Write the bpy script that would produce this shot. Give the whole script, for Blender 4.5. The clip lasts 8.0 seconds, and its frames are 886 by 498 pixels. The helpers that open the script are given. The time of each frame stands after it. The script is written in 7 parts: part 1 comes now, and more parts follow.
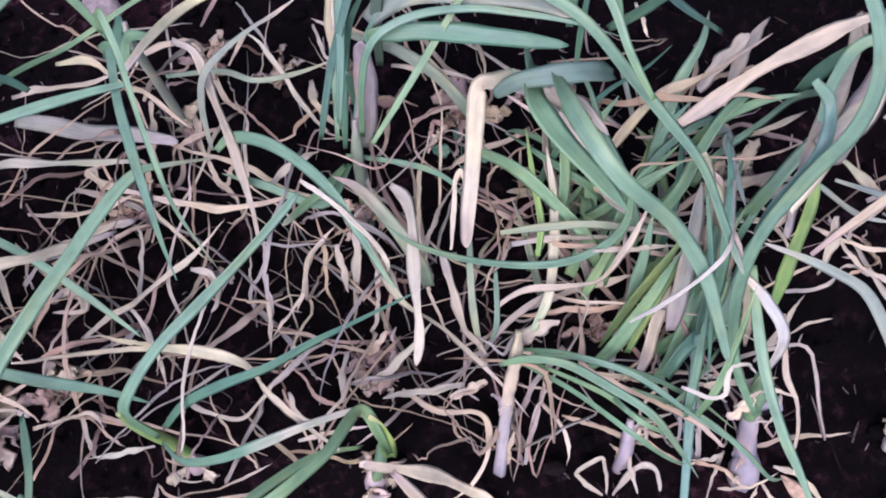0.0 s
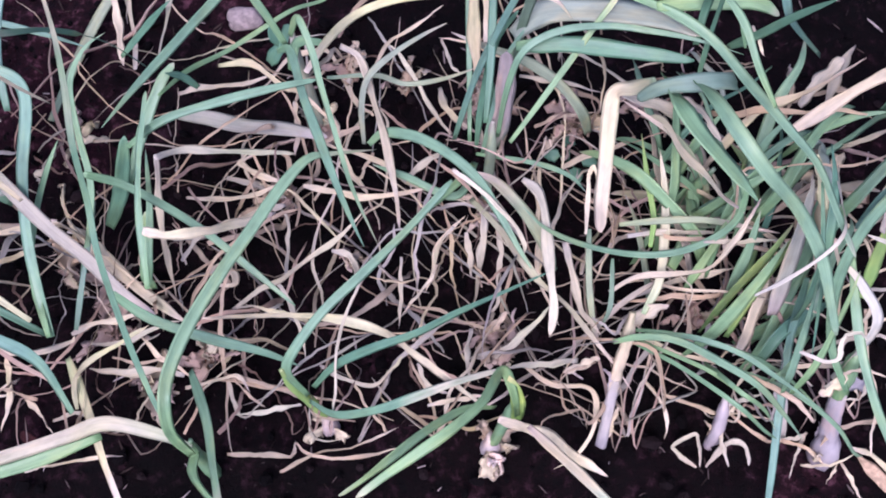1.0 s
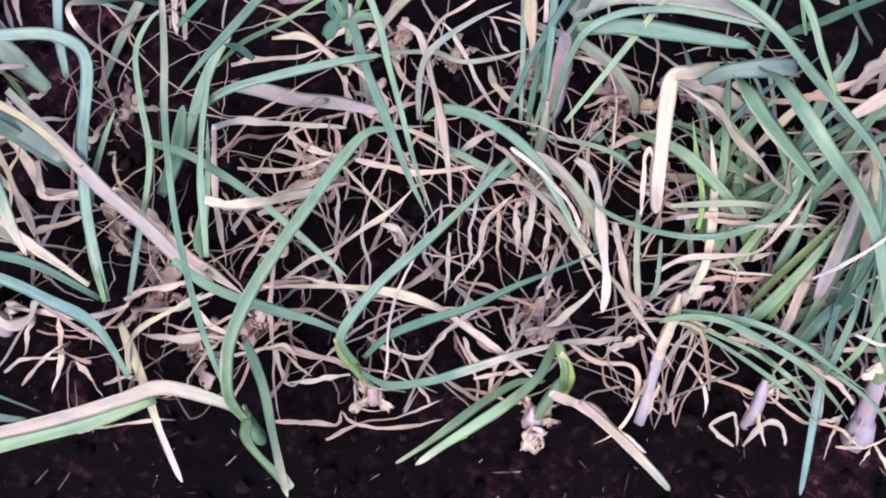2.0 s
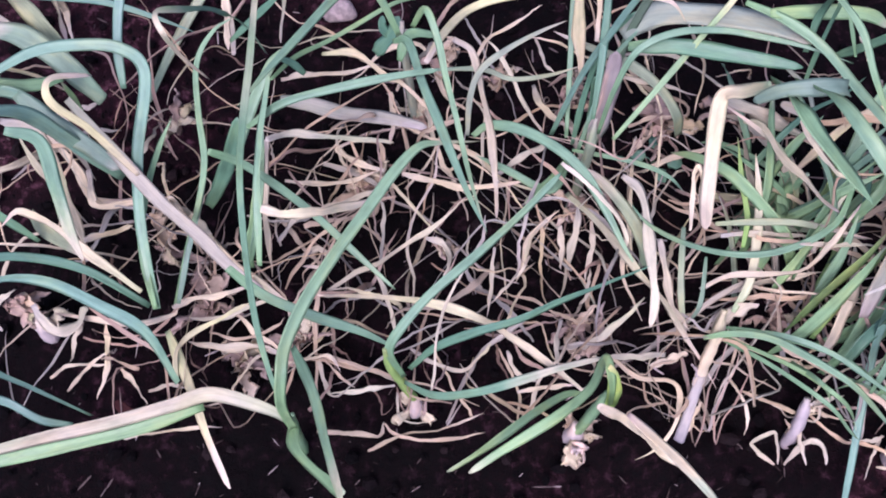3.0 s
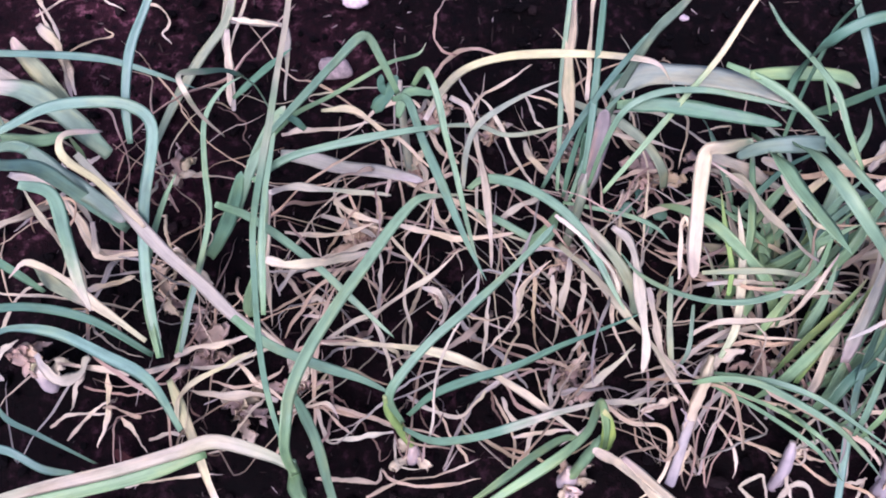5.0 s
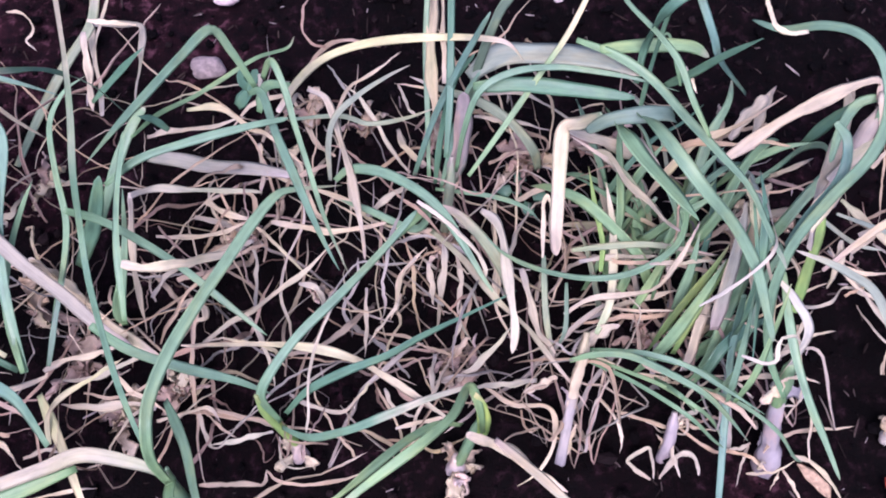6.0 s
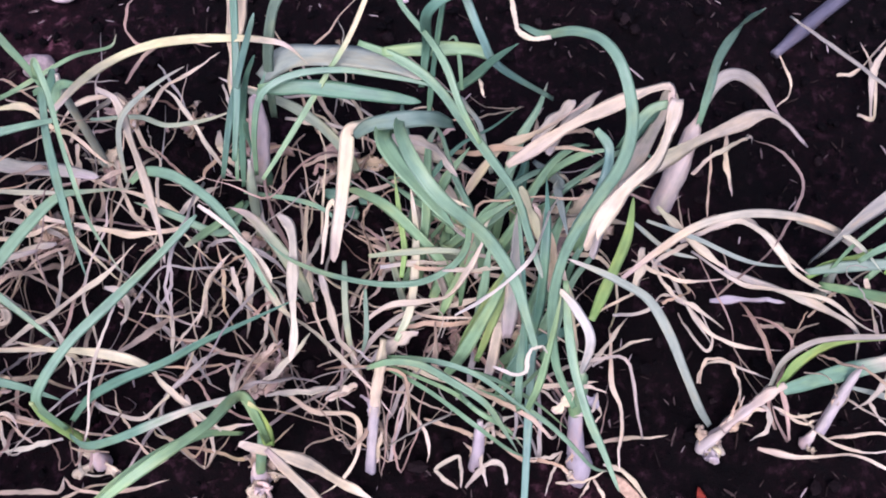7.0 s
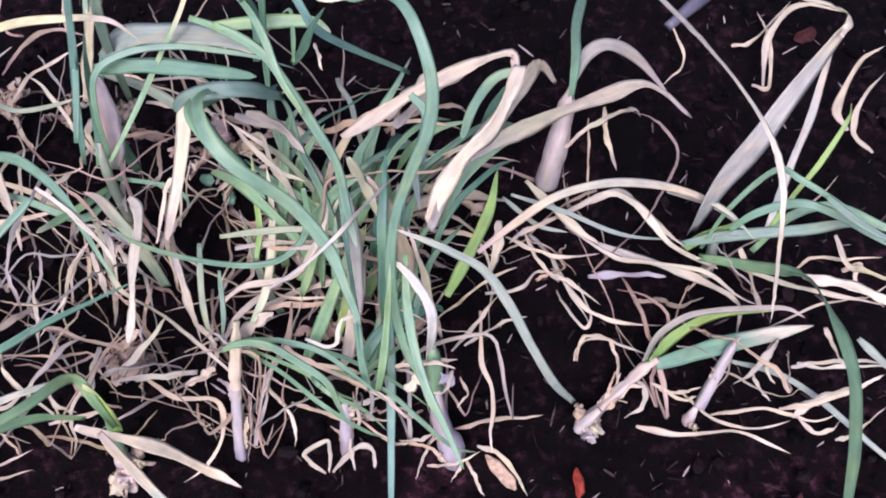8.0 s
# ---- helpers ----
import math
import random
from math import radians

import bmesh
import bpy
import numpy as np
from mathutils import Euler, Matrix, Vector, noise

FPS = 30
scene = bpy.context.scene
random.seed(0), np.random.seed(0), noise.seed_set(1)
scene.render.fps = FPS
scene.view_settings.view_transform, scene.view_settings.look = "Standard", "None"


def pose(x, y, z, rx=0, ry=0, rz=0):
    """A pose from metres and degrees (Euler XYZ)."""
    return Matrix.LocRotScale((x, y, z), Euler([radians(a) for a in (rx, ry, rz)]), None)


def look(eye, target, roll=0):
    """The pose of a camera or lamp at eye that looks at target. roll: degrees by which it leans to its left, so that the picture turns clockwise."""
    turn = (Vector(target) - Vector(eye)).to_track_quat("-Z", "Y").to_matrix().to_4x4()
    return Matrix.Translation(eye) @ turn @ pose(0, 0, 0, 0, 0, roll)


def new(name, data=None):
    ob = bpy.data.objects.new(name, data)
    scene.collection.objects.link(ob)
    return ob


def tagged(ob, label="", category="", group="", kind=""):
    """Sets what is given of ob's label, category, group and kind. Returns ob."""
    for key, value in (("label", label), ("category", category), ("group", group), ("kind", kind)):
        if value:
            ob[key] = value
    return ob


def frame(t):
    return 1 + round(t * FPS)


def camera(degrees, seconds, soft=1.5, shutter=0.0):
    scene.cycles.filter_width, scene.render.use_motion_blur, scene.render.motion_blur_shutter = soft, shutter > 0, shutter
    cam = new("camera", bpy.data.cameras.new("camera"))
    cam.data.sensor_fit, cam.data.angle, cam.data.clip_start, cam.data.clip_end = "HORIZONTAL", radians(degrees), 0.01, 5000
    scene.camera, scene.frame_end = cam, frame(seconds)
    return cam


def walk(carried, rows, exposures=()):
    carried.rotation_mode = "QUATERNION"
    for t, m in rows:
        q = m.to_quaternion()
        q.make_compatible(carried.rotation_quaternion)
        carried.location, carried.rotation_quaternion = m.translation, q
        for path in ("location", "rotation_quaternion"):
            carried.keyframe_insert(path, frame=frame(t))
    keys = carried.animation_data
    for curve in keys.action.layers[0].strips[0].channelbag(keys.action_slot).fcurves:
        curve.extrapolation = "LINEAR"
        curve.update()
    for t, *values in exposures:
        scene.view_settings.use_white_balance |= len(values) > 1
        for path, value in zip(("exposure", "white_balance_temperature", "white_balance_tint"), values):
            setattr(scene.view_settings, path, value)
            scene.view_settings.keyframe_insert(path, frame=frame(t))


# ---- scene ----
cam = camera(53.7, 8.0, 1.9)
PATH = [
    (0, (0.077, -0.003, 0.802), (0.055, 0.51, -1.131), -6.2),
    (0.5, (0.015, -0.039, 0.852), (0.001, 0.469, -1.083), -3.6),
    (1, (-0.024, -0.059, 0.883), (-0.071, 0.518, -1.031), -6.2),
    (1.5, (-0.057, -0.066, 0.887), (-0.08, 0.477, -1.037), -2.7),
    (1.7, (-0.064, -0.065, 0.891), (-0.098, 0.462, -1.038), -4.0),
    (2.8, (-0.101, -0.073, 0.903), (-0.158, 0.499, -1.012), -4.2),
    (3, (-0.111, -0.08, 0.904), (-0.168, 0.508, -1.007), -4.5),
    (3.5, (-0.137, -0.09, 0.906), (-0.188, 0.548, -0.989), -2.6),
    (4, (-0.156, -0.092, 0.916), (-0.217, 0.556, -0.975), -3.3),
    (4.2, (-0.162, -0.093, 0.918), (-0.191, 0.547, -0.977), 0.1),
    (5.3, (-0.108, -0.089, 0.933), (-0.11, 0.621, -0.937), -0.4),
    (5.5, (-0.094, -0.095, 0.932), (-0.093, 0.608, -0.94), -0.6),
    (6, (-0.049, -0.098, 0.92), (0.05, 0.596, -0.953), 4.6),
    (6.5, (0.038, -0.095, 0.918), (0.144, 0.612, -0.95), 4.1),
    (7, (0.134, -0.098, 0.916), (0.258, 0.589, -0.958), 7.0),
    (7.5, (0.233, -0.117, 0.914), (0.319, 0.544, -0.972), 4.4),
    (8, (0.29, -0.131, 0.894), (0.364, 0.578, -0.975), 1.5),
]
walk(cam, [(t, look(eye, target, roll)) for t, eye, target, roll in PATH], [(0, 0.58, 5440, 31), (0.5, 0.66, 5450, 31), (1.2, 0.8, 5470, 33), (1.8, 0.8, 5560, 34), (4.2, 0.79, 5565, 34), (5.5, 0.81, 5535, 37), (6, 0.82, 5535, 37), (7, 0.78, 5610, 34), (8, 0.78, 5610, 31)])

# ---- sky and soft daylight ----
world = bpy.data.worlds.new("overcast_sky")
scene.world = world
world.use_nodes = True
wt = world.node_tree
sky = wt.nodes.new("ShaderNodeTexSky")
sky.sky_type, sky.sun_disc = "NISHITA", False
sky.sun_elevation, sky.sun_rotation = radians(62), radians(200)
sky.air_density, sky.dust_density = 1.0, 6.0
wt.nodes["Background"].inputs["Strength"].default_value = 0.12
wt.links.new(sky.outputs[0], wt.nodes["Background"].inputs["Color"])
sun_data = bpy.data.lights.new("sun", "SUN")
sun_data.energy, sun_data.angle, sun_data.color = 1.5, radians(25), (1.0, 0.94, 0.88)
sun = new("sun", sun_data)
sun.matrix_world = look((-0.35, -0.9, 1.9), (0, 0, 0))


# ---- materials ----
def nodes_of(name):
    m = bpy.data.materials.new(name)
    m.use_nodes = True
    return m, m.node_tree, m.node_tree.nodes["Principled BSDF"]


def link(nt, a, b):
    nt.links.new(a, b)


def ramp(nt, fac, stops):
    r = nt.nodes.new("ShaderNodeValToRGB")
    while len(r.color_ramp.elements) < len(stops):
        r.color_ramp.elements.new(0.5)
    for e, (p, c) in zip(r.color_ramp.elements, stops):
        e.position, e.color = p, (*c, 1)
    link(nt, fac, r.inputs[0])
    return r.outputs[0]


def maths(nt, op, a, b=None, c=None):
    n = nt.nodes.new("ShaderNodeMath")
    n.operation = op
    for s, v in zip(n.inputs, (a, b, c)):
        if v is None:
            continue
        if isinstance(v, (int, float)):
            s.default_value = v
        else:
            link(nt, v, s)
    return n.outputs[0]


def noise_of(nt, vec, scale, detail=3.0, rough=0.55):
    n = nt.nodes.new("ShaderNodeTexNoise")
    n.inputs["Scale"].default_value, n.inputs["Detail"].default_value, n.inputs["Roughness"].default_value = scale, detail, rough
    if vec is not None:
        link(nt, vec, n.inputs["Vector"])
    return n.outputs["Fac"]


def blend(nt, fac, a, b, mode="MIX"):
    n = nt.nodes.new("ShaderNodeMix")
    n.data_type, n.blend_type = "RGBA", mode
    for s, v in ((n.inputs[0], fac), (n.inputs[6], a), (n.inputs[7], b)):
        if isinstance(v, tuple):
            s.default_value = (*v, 1)
        elif isinstance(v, (int, float)):
            s.default_value = v
        else:
            link(nt, v, s)
    return n.outputs[2]


def scaled(nt, vec, s):
    n = nt.nodes.new("ShaderNodeVectorMath")
    n.operation = "MULTIPLY"
    link(nt, vec, n.inputs[0])
    n.inputs[1].default_value = s
    return n.outputs[0]


def leaf_material(name, body, foot, tip, tip_from=0.8, rough=0.5, wrinkle=0.25, thin=0.25, vein=1.0, dry=False):
    """A leaf: veins along it, blotches, a paler foot and a dried tip. UV are metres across and along."""
    m, nt, b = nodes_of(name)
    uv = nt.nodes.new("ShaderNodeUVMap").outputs[0]
    at = nt.nodes.new("ShaderNodeAttribute")
    at.attribute_name = "along"
    along = at.outputs["Fac"]
    info = nt.nodes.new("ShaderNodeObjectInfo").outputs["Random"]
    off = nt.nodes.new("ShaderNodeVectorMath")
    off.operation = "ADD"
    link(nt, uv, off.inputs[0])
    comb = nt.nodes.new("ShaderNodeCombineXYZ")
    link(nt, maths(nt, "MULTIPLY", info, 37.0), comb.inputs[2])
    link(nt, comb.outputs[0], off.inputs[1])
    p = off.outputs[0]
    veins = noise_of(nt, scaled(nt, p, (1500, 14, 1)), 1.0, 2.0)
    blot = noise_of(nt, scaled(nt, p, (120, 45, 1)), 1.0, 4.0)
    broad = noise_of(nt, scaled(nt, p, (30, 9, 1)), 1.0, 2.0)
    # where the leaf dries out, uneven from leaf to leaf
    withered = maths(nt, "ADD", along, maths(nt, "MULTIPLY", maths(nt, "SUBTRACT", broad, 0.5), 0.5))
    withered = maths(nt, "ADD", withered, maths(nt, "MULTIPLY", maths(nt, "SUBTRACT", info, 0.5), 0.25))
    low = nt.nodes.new("ShaderNodeMapRange")
    link(nt, along, low.inputs[0])
    low.inputs[1].default_value, low.inputs[2].default_value, low.inputs[3].default_value, low.inputs[4].default_value = 0.02, 0.28, 1, 0
    c = blend(nt, low.outputs[0], body, foot)
    end = nt.nodes.new("ShaderNodeMapRange")
    link(nt, withered, end.inputs[0])
    end.inputs[1].default_value, end.inputs[2].default_value = tip_from, tip_from + 0.22
    c = blend(nt, end.outputs[0], c, tip)
    # long patches that have turned: yellowing on live leaves, brown or still greenish on dead ones
    turned = ramp(nt, noise_of(nt, scaled(nt, p, (55, 16, 1)), 1.0, 3.0, 0.6), [(0.5, (0, 0, 0)), (0.66, (0.75, 0.75, 0.75))])
    other = tuple(v * k for v, k in zip(body, (0.86, 0.82, 0.73))) if dry else tuple(v * k for v, k in zip(body, (1.34, 1.12, 0.92)))
    c = blend(nt, turned, c, other)
    if dry:
        olive = ramp(nt, noise_of(nt, scaled(nt, p, (24, 7, 3)), 1.0, 2.0), [(0.54, (0, 0, 0)), (0.7, (0.6, 0.6, 0.6))])
        c = blend(nt, olive, c, tuple(v * k for v, k in zip(body, (0.82, 0.97, 0.72))))
    # midrib and thin paler margins
    side = nt.nodes.new("ShaderNodeAttribute")
    side.attribute_name = "across"
    rib = ramp(nt, maths(nt, "ABSOLUTE", side.outputs["Fac"]), [(0.0, (0.91, 0.92, 0.91)), (0.2, (1, 1, 1)), (0.8, (1, 1, 1)), (1.0, (1.07, 1.06, 1.05))])
    c = blend(nt, 1.0, c, rib, "MULTIPLY")
    shade = ramp(nt, blot, [(0.3, (0.8, 0.81, 0.82)), (0.5, (1, 1, 1)), (0.72, (1.16, 1.13, 1.08))])
    c = blend(nt, 1.0, c, shade, "MULTIPLY")
    line = ramp(nt, veins, [(0.32, (0.94, 0.945, 0.94)), (0.62, (1.04, 1.035, 1.035))])
    c = blend(nt, vein, c, line, "MULTIPLY")
    tone = ramp(nt, info, [(0.0, (0.84, 0.88, 0.92)), (0.5, (1, 1, 1)), (1.0, (1.12, 1.08, 1.0))])
    c = blend(nt, 1.0, c, tone, "MULTIPLY")
    link(nt, c, b.inputs["Base Color"])
    link(nt, maths(nt, "MULTIPLY_ADD", blot, 0.3, rough - 0.12), b.inputs["Roughness"])
    bump = nt.nodes.new("ShaderNodeBump")
    bump.inputs["Strength"].default_value, bump.inputs["Distance"].default_value = wrinkle, 0.0006
    link(nt, maths(nt, "ADD", veins, maths(nt, "MULTIPLY", blot, 1.3)), bump.inputs["Height"])
    link(nt, bump.outputs[0], b.inputs["Normal"])
    tr = nt.nodes.new("ShaderNodeBsdfTranslucent")
    link(nt, c, tr.inputs["Color"])
    mx = nt.nodes.new("ShaderNodeMixShader")
    mx.inputs[0].default_value = thin
    link(nt, b.outputs[0], mx.inputs[1])
    link(nt, tr.outputs[0], mx.inputs[2])
    link(nt, mx.outputs[0], nt.nodes["Material Output"].inputs["Surface"])
    return m


STRAW_TIP = (0.62, 0.5, 0.42)
KIND = {}
# kind: (body, foot, tip, where the dry tip begins, roughness)
KIND["green"] = ((0.216, 0.365, 0.236), (0.2, 0.36, 0.18), STRAW_TIP, 0.98, 0.42)
KIND["blue"] = ((0.18, 0.33, 0.262), (0.17, 0.32, 0.2), STRAW_TIP, 1.0, 0.42)
KIND["dark"] = ((0.115, 0.25, 0.17), (0.12, 0.24, 0.14), (0.12, 0.25, 0.16), 1.05, 0.45)
KIND["lime"] = ((0.29, 0.45, 0.14), (0.22, 0.4, 0.1), (0.55, 0.55, 0.28), 0.9, 0.45)
KIND["yellowgreen"] = ((0.31, 0.44, 0.16), (0.2, 0.36, 0.11), (0.6, 0.55, 0.3), 0.75, 0.48)
KIND["palegreen"] = ((0.23, 0.39, 0.21), (0.18, 0.33, 0.15), (0.6, 0.58, 0.45), 0.9, 0.45)
KIND["olive"] = ((0.3, 0.36, 0.24), (0.2, 0.3, 0.2), (0.6, 0.5, 0.44), 0.72, 0.55)
KIND["bluegrey"] = ((0.2, 0.3, 0.225), (0.16, 0.27, 0.18), (0.5, 0.46, 0.4), 0.85, 0.5)
KIND["greypurple"] = ((0.385, 0.36, 0.305), (0.29, 0.31, 0.24), (0.5, 0.42, 0.4), 0.75, 0.6)
KIND["greygreen"] = ((0.32, 0.38, 0.31), (0.28, 0.34, 0.28), (0.55, 0.5, 0.42), 0.85, 0.55)
KIND["paleblade"] = ((0.56, 0.56, 0.5), (0.38, 0.42, 0.37), (0.6, 0.58, 0.44), 0.75, 0.55)
KIND["tangreen"] = ((0.44, 0.43, 0.34), (0.5, 0.4, 0.36), (0.35, 0.42, 0.32), 0.75, 0.55)
KIND["tanleaf"] = ((0.64, 0.55, 0.41), (0.3, 0.38, 0.28), (0.4, 0.5, 0.3), 0.6, 0.55)
KIND["tan"] = ((0.57, 0.495, 0.355), (0.52, 0.46, 0.4), (0.64, 0.53, 0.46), 0.8, 0.6)
KIND["pinktan"] = ((0.6, 0.525, 0.395), (0.5, 0.44, 0.38), (0.58, 0.48, 0.44), 0.8, 0.6)
KIND["cream"] = ((0.57, 0.51, 0.36), (0.5, 0.5, 0.3), (0.62, 0.5, 0.42), 0.7, 0.55)
KIND["creamstem"] = ((0.6, 0.56, 0.36), (0.36, 0.46, 0.26), (0.66, 0.58, 0.5), 0.75, 0.5)
KIND["yellow"] = ((0.62, 0.6, 0.36), (0.6, 0.52, 0.45), (0.62, 0.52, 0.46), 0.7, 0.5)
KIND["white"] = ((0.72, 0.65, 0.48), (0.66, 0.58, 0.48), (0.72, 0.6, 0.54), 0.85, 0.55)
KIND["whitefold"] = ((0.74, 0.66, 0.485), (0.3, 0.42, 0.26), (0.62, 0.48, 0.4), 0.9, 0.55)
KIND["fadecream"] = ((0.2, 0.36, 0.23), (0.2, 0.36, 0.23), (0.7, 0.63, 0.46), 0.42, 0.5)
KIND["paletip"] = ((0.25, 0.4, 0.24), (0.19, 0.35, 0.2), (0.68, 0.63, 0.42), 0.6, 0.45)
KIND["thin"] = ((0.66, 0.6, 0.48), (0.66, 0.6, 0.5), (0.6, 0.56, 0.4), 0.8, 0.55)
KIND["purplesheath"] = ((0.38, 0.345, 0.36), (0.2, 0.3, 0.22), (0.36, 0.32, 0.34), 0.7, 0.5)
KIND["straw"] = ((0.5, 0.385, 0.28), (0.47, 0.345, 0.25), (0.645, 0.53, 0.41), 0.6, 0.65)
KIND["pinkstraw"] = ((0.42, 0.3, 0.25), (0.34, 0.23, 0.19), (0.5, 0.38, 0.33), 0.6, 0.65)
KIND["palestraw"] = ((0.64, 0.55, 0.41), (0.55, 0.435, 0.325), (0.73, 0.63, 0.505), 0.6, 0.6)
KIND["goldstraw"] = ((0.52, 0.395, 0.275), (0.38, 0.27, 0.19), (0.58, 0.48, 0.36), 0.6, 0.6)
KIND["greystraw"] = ((0.42, 0.38, 0.34), (0.34, 0.31, 0.26), (0.5, 0.43, 0.39), 0.6, 0.65)
KIND["brownstraw"] = ((0.17, 0.105, 0.08), (0.12, 0.07, 0.055), (0.24, 0.16, 0.13), 0.6, 0.75)
KIND["palestem"] = ((0.55, 0.49, 0.46), (0.44, 0.39, 0.41), (0.56, 0.48, 0.4), 0.7, 0.55)
KIND["bluelilac"] = ((0.12, 0.12, 0.165), (0.14, 0.14, 0.18), (0.12, 0.12, 0.165), 0.8, 0.4)
KIND["lilac"] = ((0.42, 0.375, 0.395), (0.35, 0.3, 0.32), (0.56, 0.5, 0.44), 0.8, 0.45)
DRY = ("tan", "pinktan", "cream", "white", "thin", "straw", "pinkstraw", "palestraw", "goldstraw", "greystraw", "brownstraw", "greypurple", "palestem", "whitefold", "creamstem", "yellow", "tanleaf")
MAT = {k: leaf_material(k + "_leaf", v[0], v[1], v[2], v[3], v[4], 0.5 if "straw" in k or k in ("tan", "pinktan") else 0.28, 0.12 if k in ("lilac", "creamstem") else 0.22, 0.35 if k in ("white", "whitefold", "cream", "thin", "lilac") else 1.0, k in DRY) for k, v in KIND.items()}
ADJ = {"green": "grey-green", "blue": "blue-green", "dark": "dark green", "lime": "lime green", "yellowgreen": "yellow-green", "palegreen": "pale green", "olive": "olive fading", "bluegrey": "dull blue-green", "greypurple": "withered grey-purple", "greygreen": "withered grey-green", "tangreen": "fading tan-green", "paleblade": "pale grey-green", "tanleaf": "half-dried tan", "tan": "dry tan", "pinktan": "dry pinkish tan", "cream": "dry cream", "creamstem": "pale cream", "yellow": "yellowing", "white": "bleached white", "whitefold": "bleached folded", "paletip": "pale-tipped green", "thin": "thin bleached", "fadecream": "green to cream bleaching", "purplesheath": "purplish papery", "straw": "shrivelled straw-coloured", "pinkstraw": "shrivelled brown", "palestraw": "curled pale straw", "goldstraw": "golden brown withered", "greystraw": "greyish withered", "brownstraw": "thin rotted brown", "lilac": "lilac-white", "palestem": "pale pinkish-white", "bluelilac": "blue-lilac"}


def soil_material():
    m, nt, b = nodes_of("moist_soil")
    geo = nt.nodes.new("ShaderNodeNewGeometry").outputs["Position"]
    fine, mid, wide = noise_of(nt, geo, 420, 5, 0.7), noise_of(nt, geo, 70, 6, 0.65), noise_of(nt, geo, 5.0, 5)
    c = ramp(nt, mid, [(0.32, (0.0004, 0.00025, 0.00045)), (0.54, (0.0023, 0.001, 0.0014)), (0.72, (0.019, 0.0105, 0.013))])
    # paler patches, mostly in one place beyond the bed
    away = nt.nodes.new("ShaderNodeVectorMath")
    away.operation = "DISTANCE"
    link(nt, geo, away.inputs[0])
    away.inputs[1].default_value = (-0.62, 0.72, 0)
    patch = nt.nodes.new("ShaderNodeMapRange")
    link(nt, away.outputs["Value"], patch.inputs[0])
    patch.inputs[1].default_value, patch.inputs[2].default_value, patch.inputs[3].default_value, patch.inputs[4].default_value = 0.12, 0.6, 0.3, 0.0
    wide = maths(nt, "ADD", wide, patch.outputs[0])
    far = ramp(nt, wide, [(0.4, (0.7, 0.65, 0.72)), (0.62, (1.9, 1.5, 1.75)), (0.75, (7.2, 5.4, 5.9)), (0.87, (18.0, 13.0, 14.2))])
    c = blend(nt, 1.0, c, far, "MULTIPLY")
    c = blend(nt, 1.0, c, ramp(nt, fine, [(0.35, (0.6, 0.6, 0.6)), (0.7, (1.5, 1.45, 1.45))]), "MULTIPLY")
    link(nt, c, b.inputs["Base Color"])
    link(nt, ramp(nt, mid, [(0.3, (0.7, 0.7, 0.7)), (0.7, (0.95, 0.95, 0.95))]), b.inputs["Roughness"])
    b.inputs["Specular IOR Level"].default_value = 0.08
    bump = nt.nodes.new("ShaderNodeBump")
    bump.inputs["Strength"].default_value, bump.inputs["Distance"].default_value = 0.9, 0.004
    link(nt, maths(nt, "ADD", mid, maths(nt, "MULTIPLY", fine, 0.5)), bump.inputs["Height"])
    link(nt, bump.outputs[0], b.inputs["Normal"])
    return m


def island_material(name, stops, rough, grain=300):
    """Loose bits, each of its own tone."""
    m, nt, b = nodes_of(name)
    geo = nt.nodes.new("ShaderNodeNewGeometry")
    c = ramp(nt, geo.outputs["Random Per Island"], stops)
    f = noise_of(nt, geo.outputs["Position"], grain, 4, 0.65)
    c = blend(nt, 1.0, c, ramp(nt, f, [(0.35, (0.65, 0.65, 0.65)), (0.7, (1.35, 1.3, 1.3))]), "MULTIPLY")
    link(nt, c, b.inputs["Base Color"])
    b.inputs["Roughness"].default_value = rough
    b.inputs["Specular IOR Level"].default_value = 0.08
    bump = nt.nodes.new("ShaderNodeBump")
    bump.inputs["Strength"].default_value, bump.inputs["Distance"].default_value = 0.5, 0.001
    link(nt, f, bump.inputs["Height"])
    link(nt, bump.outputs[0], b.inputs["Normal"])
    return m


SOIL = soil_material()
CRUMBS = island_material("soil_crumbs", [(0, (0.0009, 0.0006, 0.001)), (0.8, (0.0024, 0.0015, 0.0021)), (1, (0.014, 0.009, 0.01))], 0.9)
CHIPS = island_material("straw_chips", [(0, (0.012, 0.008, 0.008)), (0.55, (0.04, 0.027, 0.024)), (0.86, (0.13, 0.1, 0.095)), (1, (0.5, 0.43, 0.41))], 0.75)
PEBBLE = island_material("pebble_stone", [(0, (0.2, 0.17, 0.16)), (1, (0.3, 0.25, 0.24))], 0.7, 120)
PALE_STONE = island_material("pale_stone", [(0, (0.55, 0.46, 0.48)), (1, (0.6, 0.5, 0.52))], 0.6, 120)
RED_BIT = island_material("red_flake", [(0, (0.2, 0.03, 0.018)), (1, (0.28, 0.05, 0.03))], 0.6, 150)
DULL_RED = island_material("dull_red_flake", [(0, (0.035, 0.011, 0.012)), (1, (0.055, 0.02, 0.02))], 0.7, 150)
BROWN_LEAF = island_material("brown_flake", [(0, (0.42, 0.3, 0.2)), (1, (0.48, 0.35, 0.24))], 0.6, 180)


# ---- builders ----
rnd = random.Random(7)


